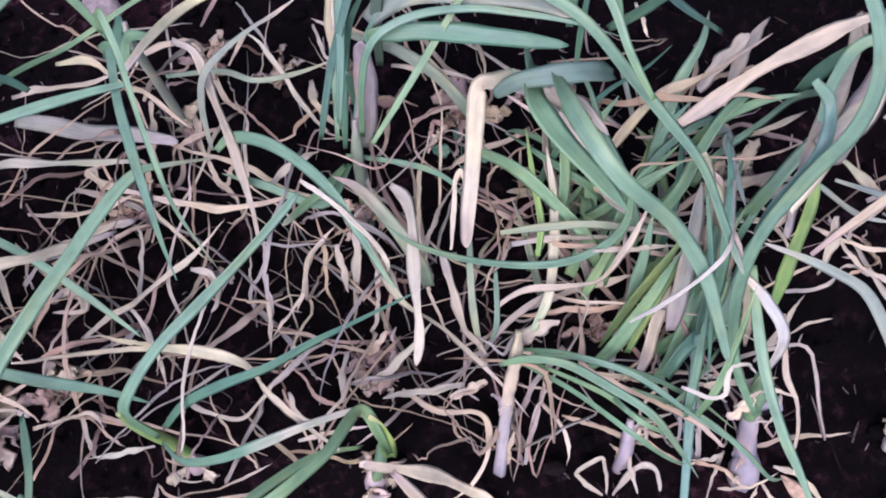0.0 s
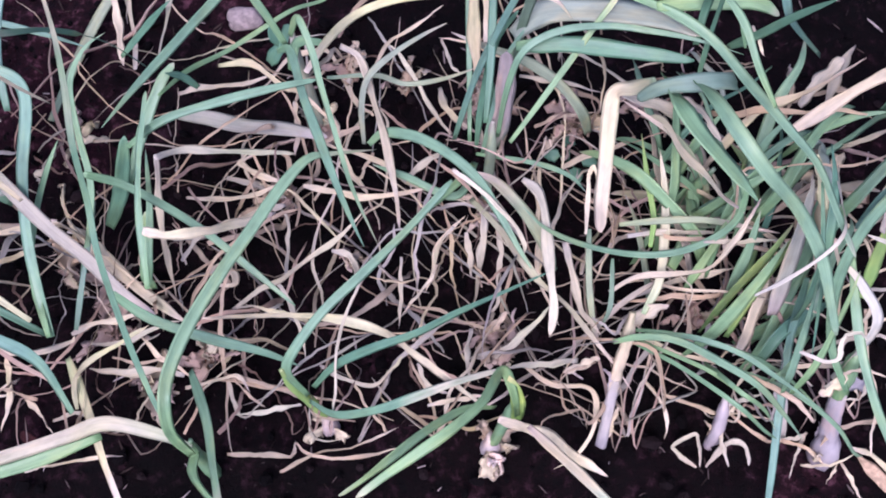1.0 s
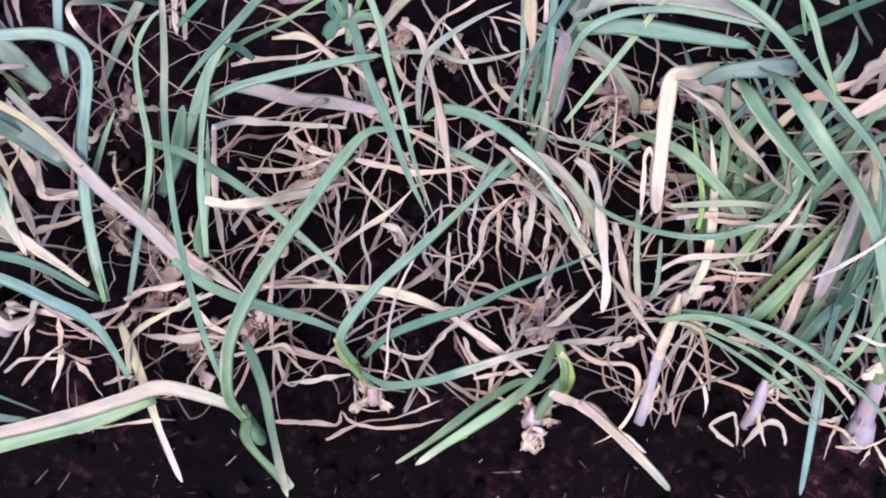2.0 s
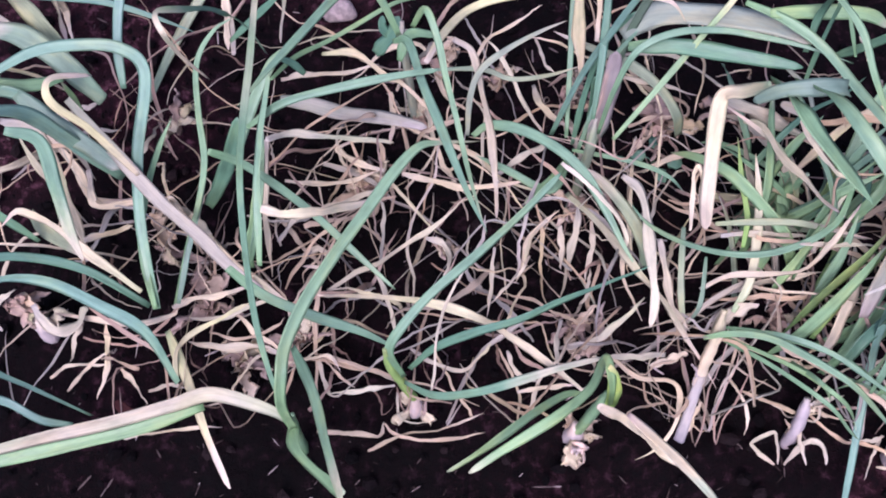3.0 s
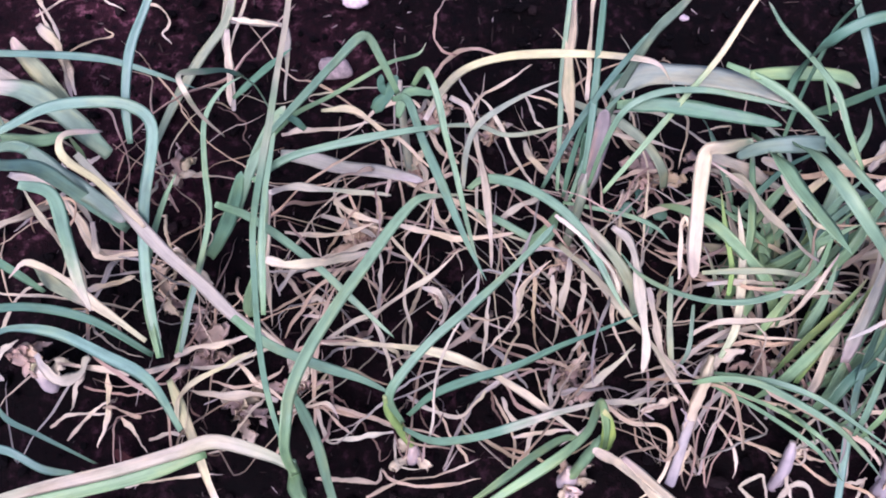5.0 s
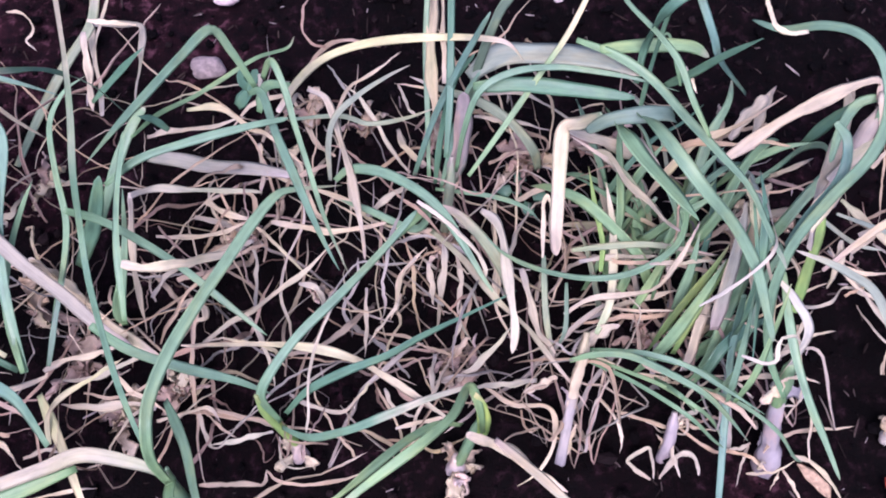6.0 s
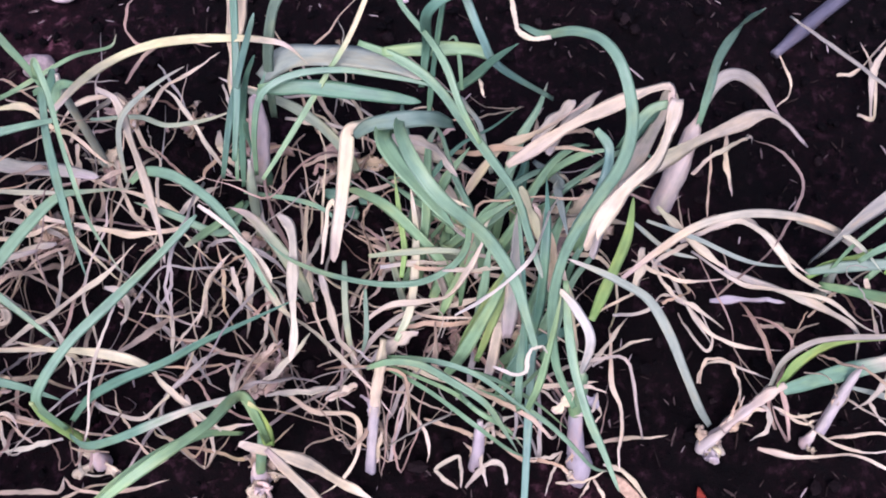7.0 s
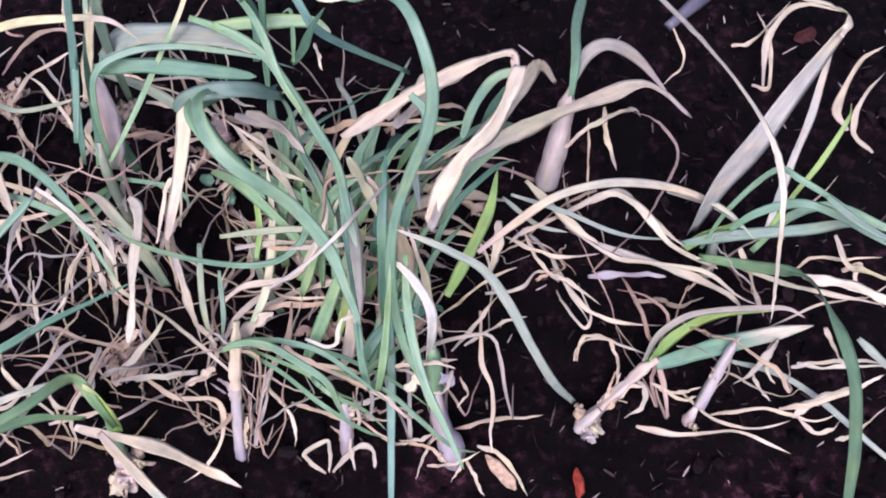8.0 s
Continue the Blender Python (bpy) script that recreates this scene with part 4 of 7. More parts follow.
leaf("BC", "palestraw", 0.0053, (-0.056, 0.162, 0.040), (-0.052, 0.188, 0.057), (-0.038, 0.202, 0.073), (-0.022, 0.213, 0.090), twist=-0.20, turn=-0.35, crinkle=0.0006, foot=0.6)
leaf("BC", "pinktan", 0.0081, (-0.005, 0.212, 0.100), (-0.004, 0.194, 0.077), (-0.010, 0.171, 0.053), (-0.015, 0.138, 0.030), twist=-0.13, turn=-0.12, crinkle=0.0006, foot=0.6)
leaf("BC", "palestraw", 0.0059, (0.008, 0.198, 0.100), (0.012, 0.178, 0.070), (0.007, 0.153, 0.040), twist=0.05, turn=0.22, crinkle=0.0006, foot=0.6)
leaf("BC", "pinktan", 0.0070, (-0.021, 0.196, 0.090), (-0.018, 0.178, 0.070), (-0.017, 0.163, 0.050), twist=0.07, turn=-0.27, crinkle=0.0006, foot=0.6)
leaf("HH", "pinktan", 0.0047, (-0.084, 0.179, 0.070), (-0.087, 0.149, 0.050), (-0.090, 0.117, 0.030), twist=0.24, turn=0.18, crinkle=0.0006, foot=0.6)
leaf("BM", "olive", 0.0051, (-0.145, 0.327, 0.160), (-0.100, 0.328, 0.160), (-0.072, 0.318, 0.160), (-0.038, 0.322, 0.160), (-0.004, 0.333, 0.160), twist=-0.00, turn=0.11, foot=0.6)
leaf("HH", "straw", 0.0048, (-0.263, 0.077, 0.020), (-0.232, 0.069, 0.030), (-0.201, 0.057, 0.040), (-0.177, 0.046, 0.050), twist=0.01, turn=-0.27, crinkle=0.0006, foot=0.6)
leaf("HH", "straw", 0.0036, (-0.257, 0.074, 0.020), (-0.239, 0.056, 0.020), (-0.223, 0.043, 0.020), twist=0.08, turn=0.39, crinkle=0.0006, foot=0.6)
leaf("HH", "straw", 0.0054, (-0.259, 0.000, 0.020), (-0.225, -0.001, 0.020), (-0.197, -0.003, 0.020), (-0.192, 0.011, 0.020), twist=0.16, turn=-0.25, crinkle=0.0006, foot=0.6)
leaf("HH", "straw", 0.0042, (-0.192, 0.009, 0.020), (-0.179, -0.002, 0.020), (-0.144, -0.006, 0.020), (-0.116, -0.004, 0.020), (-0.092, 0.003, 0.020), twist=-0.23, turn=0.34, crinkle=0.0006, foot=0.6)
leaf("GG", "straw", 0.0042, (-0.207, -0.018, 0.020), (-0.173, -0.002, 0.020), (-0.133, 0.006, 0.020), (-0.091, 0.021, 0.020), twist=0.25, turn=0.20, crinkle=0.0006, foot=0.6)
leaf("HH", "tan", 0.0030, (-0.180, 0.043, 0.020), (-0.179, 0.026, 0.020), (-0.173, 0.012, 0.020), (-0.150, 0.011, 0.020), twist=0.16, turn=-0.29, crinkle=0.0006, foot=0.6)
leaf("HH", "pinktan", 0.0047, (-0.167, 0.081, 0.040), (-0.144, 0.068, 0.040), (-0.115, 0.060, 0.040), (-0.095, 0.079, 0.040), (-0.083, 0.091, 0.040), twist=0.19, turn=-0.25, crinkle=0.0006, foot=0.6)
leaf("GG", "pinktan", 0.0046, (-0.071, 0.079, 0.050), (-0.061, 0.057, 0.050), (-0.040, 0.048, 0.050), twist=-0.21, turn=-0.07, crinkle=0.0006, foot=0.6)
leaf("GG", "pinktan", 0.0051, (-0.062, 0.037, 0.060), (-0.031, 0.043, 0.060), (-0.002, 0.045, 0.060), twist=-0.30, turn=0.28, crinkle=0.0006, foot=0.6)
leaf("GG", "pinktan", 0.0058, (-0.019, 0.109, 0.060), (-0.024, 0.081, 0.060), (-0.021, 0.061, 0.060), twist=-0.20, turn=0.19, crinkle=0.0006, foot=0.6)
leaf("P3", "palestraw", 0.0069, (-0.000, 0.075, 0.050), (0.006, 0.086, 0.062), (0.020, 0.091, 0.075), (0.042, 0.108, 0.088), (0.055, 0.123, 0.100), twist=0.05, turn=0.22, crinkle=0.0006, foot=0.6)
leaf("GG", "pinktan", 0.0068, (0.079, 0.074, 0.070), (0.048, 0.069, 0.085), (0.013, 0.065, 0.100), twist=0.06, turn=0.37, crinkle=0.0006, tip=0.4, foot=0.6)
leaf("P3", "palestraw", 0.0053, (0.027, 0.074, 0.060), (0.055, 0.055, 0.053), (0.089, 0.052, 0.047), (0.098, 0.035, 0.040), (0.094, 0.013, 0.033), (0.080, -0.007, 0.027), (0.055, -0.021, 0.020), twist=-0.07, turn=-0.00, crinkle=0.0006, foot=0.6)
leaf("P3", "palestraw", 0.0085, (0.097, 0.075, 0.080), (0.086, 0.071, 0.070), (0.066, 0.064, 0.060), twist=-0.10, turn=0.19, crinkle=0.0006, tip=0.4, foot=0.6)
leaf("P3", "straw", 0.0030, (0.067, 0.055, 0.020), (0.070, 0.035, 0.020), (0.083, 0.032, 0.020), twist=-0.12, turn=0.24, crinkle=0.0006, foot=0.6)
leaf("P3", "palestraw", 0.0042, (0.150, 0.084, 0.060), (0.144, 0.058, 0.050), (0.156, 0.042, 0.040), (0.165, 0.021, 0.030), (0.164, 0.004, 0.020), twist=-0.25, turn=-0.21, crinkle=0.0006, foot=0.6)
leaf("P3", "straw", 0.0043, (0.162, 0.046, 0.030), (0.189, 0.035, 0.030), (0.217, 0.026, 0.030), (0.235, 0.025, 0.030), twist=-0.04, turn=-0.30, crinkle=0.0006, foot=0.6)
leaf("P9", "palestraw", 0.0050, (0.192, -0.023, 0.015), (0.178, -0.012, 0.015), (0.172, -0.002, 0.015), (0.193, 0.009, 0.015), (0.196, -0.005, 0.015), (0.196, -0.023, 0.015), twist=-0.18, turn=0.27, crinkle=0.0006, tip=0.4, foot=0.6)
leaf("P9", "palestraw", 0.0056, (0.199, -0.023, 0.020), (0.216, -0.006, 0.020), (0.228, 0.000, 0.020), (0.239, -0.006, 0.020), (0.240, -0.022, 0.020), twist=-0.08, turn=-0.23, crinkle=0.0006, tip=0.4, foot=0.6)
leaf("P9", "palestraw", 0.0050, (0.220, 0.022, 0.020), (0.217, -0.003, 0.020), (0.222, -0.023, 0.020), twist=0.21, turn=0.06, crinkle=0.0006, foot=0.6)
leaf("P9", "straw", 0.0038, (0.226, 0.032, 0.030), (0.245, 0.023, 0.030), (0.263, 0.020, 0.030), twist=0.08, turn=0.31, crinkle=0.0006, foot=0.6)
leaf("P9", "straw", 0.0038, (0.227, 0.027, 0.020), (0.257, 0.002, 0.020), (0.279, -0.001, 0.020), twist=0.13, turn=-0.19, crinkle=0.0006, foot=0.6)
leaf("P9", "pinktan", 0.0055, (0.219, 0.032, 0.050), (0.231, 0.035, 0.050), (0.253, 0.042, 0.050), twist=-0.29, turn=0.04, crinkle=0.0006, foot=0.6)
leaf("PD", "goldstraw", 0.0051, (0.274, -0.000, 0.020), (0.296, -0.007, 0.020), (0.311, -0.024, 0.020), twist=0.12, turn=0.24, crinkle=0.0006, foot=0.6)
leaf("PD", "palestraw", 0.0054, (0.268, 0.058, 0.100), (0.301, 0.059, 0.100), (0.326, 0.060, 0.100), twist=-0.19, turn=0.11, crinkle=0.0006, foot=0.6)
leaf("PD", "white", 0.0164, (0.307, 0.052, 0.125), (0.302, 0.046, 0.113), (0.292, 0.038, 0.100), twist=0.26, turn=-0.19, crinkle=0.0006, tip=0.8, foot=0.6, fold=0.25)
leaf("MC", "white", 0.0042, (0.076, 0.156, 0.200), (0.080, 0.184, 0.200), (0.082, 0.207, 0.200), (0.086, 0.215, 0.200), (0.089, 0.206, 0.200), (0.085, 0.181, 0.200), twist=-0.12, turn=-0.06, crinkle=0.0006, tip=0.5, foot=0.6)
leaf("P3", "pinktan", 0.0067, (0.108, 0.131, 0.100), (0.133, 0.141, 0.117), (0.166, 0.139, 0.133), (0.188, 0.139, 0.150), (0.205, 0.156, 0.167), (0.218, 0.174, 0.183), (0.221, 0.182, 0.200), twist=0.04, turn=0.39, crinkle=0.0006, foot=0.6)
leaf("MC", "olive", 0.0068, (0.115, 0.183, 0.140), (0.148, 0.185, 0.140), (0.186, 0.185, 0.140), (0.218, 0.179, 0.140), (0.255, 0.170, 0.140), twist=0.05, turn=0.31, foot=0.6)
leaf("MC", "tan", 0.0058, (0.125, 0.178, 0.120), (0.170, 0.181, 0.120), (0.214, 0.177, 0.120), twist=0.09, turn=-0.02, crinkle=0.0006, foot=0.6)
leaf("MC", "tan", 0.0045, (0.182, 0.158, 0.160), (0.218, 0.158, 0.160), (0.251, 0.157, 0.160), twist=-0.12, turn=-0.12, crinkle=0.0006, foot=0.6)
leaf("MC", "cream", 0.0067, (0.145, 0.281, 0.150), (0.159, 0.272, 0.160), (0.168, 0.240, 0.170), (0.183, 0.212, 0.180), (0.196, 0.186, 0.190), (0.207, 0.170, 0.200), twist=0.17, turn=-0.26, crinkle=0.0006, foot=0.6)
leaf("MC", "pinktan", 0.0134, (0.128, 0.309, 0.140), (0.165, 0.303, 0.127), (0.202, 0.290, 0.113), (0.235, 0.275, 0.100), twist=-0.22, turn=-0.23, crinkle=0.0006, foot=0.6, fold=0.25)
leaf("MC", "straw", 0.0049, (0.049, 0.303, 0.090), (0.074, 0.313, 0.090), (0.111, 0.316, 0.090), twist=0.10, turn=-0.10, crinkle=0.0006, foot=0.6)
leaf("BC", "pinktan", 0.0042, (0.035, 0.362, 0.130), (0.082, 0.362, 0.130), (0.105, 0.351, 0.130), (0.132, 0.328, 0.130), (0.147, 0.324, 0.130), twist=-0.18, turn=-0.14, crinkle=0.0006, foot=0.6)
leaf("BC", "pinktan", 0.0054, (0.035, 0.343, 0.120), (0.070, 0.336, 0.120), (0.112, 0.323, 0.120), twist=-0.25, turn=-0.05, crinkle=0.0006, foot=0.6)
leaf("BC", "tan", 0.0035, (0.081, 0.340, 0.220), (0.102, 0.333, 0.180), (0.113, 0.329, 0.140), (0.113, 0.311, 0.100), twist=0.19, turn=-0.04, crinkle=0.0006, foot=0.6)
leaf("MC", "pinktan", 0.0124, (0.276, 0.279, 0.170), (0.303, 0.307, 0.170), (0.324, 0.324, 0.170), twist=-0.03, turn=-0.38, crinkle=0.0006, tip=0.4, foot=0.6, fold=0.25)
leaf("MC", "tan", 0.0146, (0.289, 0.135, 0.120), (0.283, 0.157, 0.160), (0.273, 0.176, 0.200), (0.257, 0.186, 0.240), twist=-0.13, turn=-0.34, crinkle=0.0006, foot=0.6, fold=0.25)
leaf("LA", "palestraw", 0.0032, (-0.642, 0.555, 0.012), (-0.610, 0.580, 0.012), (-0.576, 0.588, 0.012), (-0.553, 0.575, 0.012), (-0.530, 0.564, 0.012), twist=-0.27, turn=0.29, crinkle=0.0006, foot=0.6)
leaf("LA", "palestraw", 0.0038, (-0.510, 0.574, 0.012), (-0.492, 0.572, 0.012), (-0.474, 0.548, 0.012), (-0.481, 0.532, 0.012), (-0.468, 0.516, 0.012), twist=0.13, turn=0.26, crinkle=0.0006, foot=0.6)
leaf("LA", "straw", 0.0031, (-0.592, 0.505, 0.012), (-0.566, 0.521, 0.012), (-0.542, 0.528, 0.012), (-0.555, 0.540, 0.012), twist=-0.22, turn=-0.11, crinkle=0.0006, foot=0.6)
leaf("LA", "palestraw", 0.0063, (-0.635, 0.569, 0.030), (-0.616, 0.544, 0.030), (-0.596, 0.507, 0.030), twist=0.25, turn=-0.05, crinkle=0.0006, foot=0.6)
leaf("LA", "pinktan", 0.0134, (-0.605, 0.502, 0.070), (-0.578, 0.475, 0.070), (-0.563, 0.441, 0.070), (-0.549, 0.403, 0.070), twist=0.26, turn=0.37, crinkle=0.0006, foot=0.6, fold=0.25)
leaf("LB", "palestraw", 0.0039, (-0.536, 0.048, 0.020), (-0.515, 0.062, 0.020), (-0.472, 0.062, 0.020), twist=-0.30, turn=-0.05, crinkle=0.0006, foot=0.6)
leaf("LB", "palestraw", 0.0039, (-0.516, 0.035, 0.020), (-0.497, 0.062, 0.020), (-0.475, 0.079, 0.020), twist=0.05, turn=-0.12, crinkle=0.0006, foot=0.6)
leaf("LB", "palestraw", 0.0057, (-0.473, 0.100, 0.050), (-0.473, 0.081, 0.040), (-0.475, 0.051, 0.030), (-0.484, 0.027, 0.020), twist=-0.07, turn=-0.12, crinkle=0.0006, foot=0.6)
leaf("LB", "palestraw", 0.0052, (-0.497, 0.101, 0.050), (-0.509, 0.086, 0.035), (-0.517, 0.064, 0.020), twist=-0.16, turn=-0.38, crinkle=0.0006, foot=0.6)
leaf("FB", "palestraw", 0.0057, (-0.464, 0.059, 0.020), (-0.448, 0.044, 0.020), (-0.432, 0.023, 0.020), twist=0.14, turn=0.40, crinkle=0.0006, foot=0.6)
leaf("FB", "palestraw", 0.0044, (-0.429, 0.035, 0.030), (-0.409, 0.042, 0.030), (-0.391, 0.039, 0.030), twist=-0.28, turn=0.29, crinkle=0.0006, foot=0.6)
leaf("LB", "pinktan", 0.0128, (-0.535, 0.111, 0.080), (-0.523, 0.094, 0.075), (-0.508, 0.087, 0.070), (-0.494, 0.096, 0.065), (-0.493, 0.115, 0.060), twist=0.03, turn=-0.38, crinkle=0.0006, tip=0.5, foot=0.6, fold=0.25)
leaf("FB", "palestraw", 0.0061, (-0.526, 0.109, 0.050), (-0.469, 0.100, 0.060), (-0.436, 0.095, 0.070), (-0.399, 0.101, 0.080), (-0.388, 0.107, 0.090), twist=-0.26, turn=0.02, crinkle=0.0006, foot=0.6)
leaf("FB", "pinktan", 0.0100, (-0.299, 0.075, 0.040), (-0.322, 0.080, 0.047), (-0.354, 0.077, 0.053), (-0.385, 0.080, 0.060), twist=-0.24, turn=-0.16, crinkle=0.0006, foot=0.6)
leaf("FB", "cream", 0.0053, (-0.388, 0.041, 0.070), (-0.391, 0.065, 0.076), (-0.380, 0.080, 0.082), (-0.352, 0.096, 0.088), (-0.329, 0.107, 0.094), (-0.316, 0.112, 0.100), twist=-0.14, turn=0.38, crinkle=0.0006, foot=0.6)
leaf("FB", "straw", 0.0036, (-0.368, 0.093, 0.050), (-0.339, 0.086, 0.050), (-0.305, 0.097, 0.050), (-0.293, 0.109, 0.050), twist=-0.02, turn=-0.17, crinkle=0.0006, foot=0.6)
leaf("FB", "tan", 0.0059, (-0.437, -0.013, 0.060), (-0.413, -0.009, 0.067), (-0.379, -0.005, 0.073), (-0.338, -0.003, 0.080), twist=0.26, turn=0.37, crinkle=0.0006, foot=0.6)
leaf("FB", "pinktan", 0.0072, (-0.401, 0.112, 0.070), (-0.378, 0.124, 0.067), (-0.350, 0.129, 0.063), (-0.329, 0.138, 0.060), twist=0.13, turn=-0.29, crinkle=0.0006, foot=0.6)
leaf("FB", "pinktan", 0.0060, (-0.390, 0.107, 0.050), (-0.357, 0.106, 0.053), (-0.325, 0.120, 0.057), (-0.299, 0.125, 0.060), twist=0.23, turn=-0.05, crinkle=0.0006, foot=0.6)
leaf("FA", "pinktan", 0.0048, (-0.301, 0.064, 0.030), (-0.278, 0.069, 0.030), (-0.250, 0.075, 0.030), (-0.237, 0.057, 0.030), twist=0.17, turn=0.18, crinkle=0.0006, foot=0.6)
leaf("FA", "palestraw", 0.0048, (-0.263, 0.077, 0.020), (-0.255, 0.050, 0.020), (-0.246, 0.036, 0.020), (-0.235, 0.039, 0.020), twist=0.09, turn=0.21, crinkle=0.0006, foot=0.6)
leaf("FA", "straw", 0.0048, (-0.269, 0.105, 0.030), (-0.251, 0.110, 0.030), (-0.262, 0.090, 0.030), (-0.271, 0.096, 0.030), twist=0.19, turn=-0.03, crinkle=0.0006, foot=0.6)
leaf("BL", "tan", 0.0055, (-0.302, 0.252, 0.060), (-0.265, 0.248, 0.060), (-0.229, 0.254, 0.060), (-0.205, 0.264, 0.060), twist=-0.01, turn=-0.32, crinkle=0.0006, foot=0.6)
leaf("BL", "pinktan", 0.0055, (-0.306, 0.188, 0.050), (-0.289, 0.213, 0.050), (-0.254, 0.226, 0.050), twist=-0.08, turn=0.31, crinkle=0.0006, foot=0.6)
leaf("BL", "pinktan", 0.0073, (-0.281, 0.173, 0.050), (-0.263, 0.182, 0.050), (-0.251, 0.163, 0.050), (-0.280, 0.163, 0.050), twist=-0.17, turn=0.20, crinkle=0.0006, foot=0.6)
leaf("BM", "tan", 0.0074, (-0.199, 0.264, 0.060), (-0.230, 0.274, 0.060), (-0.249, 0.287, 0.060), (-0.234, 0.297, 0.060), twist=0.18, turn=-0.24, crinkle=0.0006, foot=0.6)
leaf("BM", "pinktan", 0.0070, (-0.197, 0.360, 0.050), (-0.193, 0.332, 0.050), (-0.195, 0.298, 0.050), twist=0.16, turn=0.13, crinkle=0.0006, foot=0.6)
leaf("BM", "cream", 0.0073, (-0.265, 0.377, 0.100), (-0.227, 0.372, 0.110), (-0.198, 0.344, 0.120), (-0.178, 0.336, 0.110), (-0.142, 0.307, 0.100), twist=0.29, turn=-0.09, crinkle=0.0006, foot=0.6)
leaf("BM", "palestraw", 0.0063, (-0.308, 0.352, 0.090), (-0.284, 0.358, 0.090), (-0.241, 0.362, 0.090), (-0.205, 0.371, 0.090), twist=0.15, turn=0.28, crinkle=0.0006, foot=0.6)
leaf("BM", "greypurple", 0.0163, (-0.309, 0.334, 0.080), (-0.277, 0.327, 0.085), (-0.239, 0.314, 0.090), (-0.196, 0.307, 0.095), (-0.154, 0.295, 0.100), twist=-0.07, turn=-0.22, tip=0.5, foot=0.6, fold=0.25)
leaf("BC", "pinktan", 0.0070, (-0.081, 0.254, 0.080), (-0.055, 0.265, 0.105), (-0.027, 0.266, 0.130), twist=-0.08, turn=0.12, crinkle=0.0006, foot=0.6)
leaf("BC", "palestraw", 0.0038, (-0.110, 0.364, 0.100), (-0.094, 0.395, 0.100), (-0.063, 0.416, 0.100), (-0.037, 0.437, 0.100), twist=-0.15, turn=0.29, crinkle=0.0006, foot=0.6)
leaf("BC", "palestraw", 0.0039, (-0.041, 0.422, 0.060), (-0.031, 0.392, 0.060), (-0.021, 0.378, 0.060), twist=-0.12, turn=0.21, crinkle=0.0006, foot=0.6)
leaf("BC", "pinkstraw", 0.0055, (-0.153, 0.439, 0.040), (-0.134, 0.477, 0.040), (-0.100, 0.496, 0.040), (-0.060, 0.484, 0.040), twist=-0.11, turn=0.00, crinkle=0.0006, foot=0.6)
leaf("BC", "tan", 0.0079, (-0.044, 0.364, 0.060), (-0.034, 0.326, 0.080), (-0.006, 0.293, 0.100), twist=0.22, turn=-0.01, crinkle=0.0006, foot=0.6)
leaf("PD", "palestraw", 0.0051, (0.355, 0.117, 0.060), (0.353, 0.068, 0.050), (0.360, 0.036, 0.040), (0.356, 0.005, 0.030), (0.356, -0.017, 0.020), twist=0.07, turn=-0.13, crinkle=0.0006, foot=0.6)
leaf("PD", "straw", 0.0046, (0.318, 0.009, 0.020), (0.358, 0.015, 0.020), (0.411, 0.016, 0.020), twist=-0.02, turn=-0.35, crinkle=0.0006, foot=0.6)
leaf("R1", "palestraw", 0.0038, (0.449, 0.066, 0.030), (0.458, 0.089, 0.030), (0.475, 0.090, 0.030), (0.498, 0.078, 0.030), twist=0.01, turn=-0.04, crinkle=0.0006, foot=0.6)
leaf("R1", "pinktan", 0.0048, (0.442, 0.160, 0.040), (0.461, 0.121, 0.040), (0.492, 0.101, 0.040), (0.539, 0.094, 0.040), twist=-0.12, turn=-0.26, crinkle=0.0006, foot=0.6)
leaf("R1", "pinktan", 0.0048, (0.415, 0.203, 0.040), (0.433, 0.179, 0.040), (0.446, 0.147, 0.040), (0.465, 0.102, 0.040), twist=-0.10, turn=-0.16, crinkle=0.0006, foot=0.6)
leaf("R3", "pinktan", 0.0048, (0.449, 0.197, 0.070), (0.490, 0.163, 0.070), (0.529, 0.151, 0.070), (0.578, 0.139, 0.070), (0.607, 0.113, 0.070), (0.628, 0.098, 0.070), twist=-0.08, turn=0.25, crinkle=0.0006, foot=0.6)
leaf("R3", "lilac", 0.0088, (0.471, 0.151, 0.040), (0.518, 0.151, 0.040), (0.553, 0.145, 0.040), twist=0.24, turn=0.33, crinkle=0.0006, foot=0.6)
leaf("R3", "pinktan", 0.0062, (0.506, 0.326, 0.080), (0.510, 0.298, 0.055), (0.522, 0.274, 0.030), twist=-0.05, turn=0.32, crinkle=0.0006, foot=0.6)
leaf("R3", "straw", 0.0025, (0.487, 0.314, 0.080), (0.486, 0.273, 0.055), (0.483, 0.230, 0.030), twist=0.05, turn=0.40, crinkle=0.0006, foot=0.6)
leaf("R3", "palestraw", 0.0035, (0.623, 0.470, 0.010), (0.627, 0.419, 0.010), (0.596, 0.388, 0.010), twist=-0.23, turn=0.21, crinkle=0.0006, foot=0.6)
leaf("R4", "pinktan", 0.0058, (0.700, 0.380, 0.012), (0.721, 0.379, 0.012), (0.733, 0.441, 0.012), (0.728, 0.480, 0.012), twist=0.05, turn=0.01, crinkle=0.0006, foot=0.6)
leaf("R4", "palestraw", 0.0052, (0.687, 0.435, 0.012), (0.716, 0.442, 0.012), (0.772, 0.493, 0.012), twist=0.15, turn=0.27, crinkle=0.0006, foot=0.6)
leaf("R4", "tan", 0.0092, (0.781, 0.299, 0.040), (0.777, 0.329, 0.040), (0.816, 0.384, 0.040), (0.851, 0.404, 0.040), twist=0.20, turn=-0.12, crinkle=0.0006, foot=0.6)
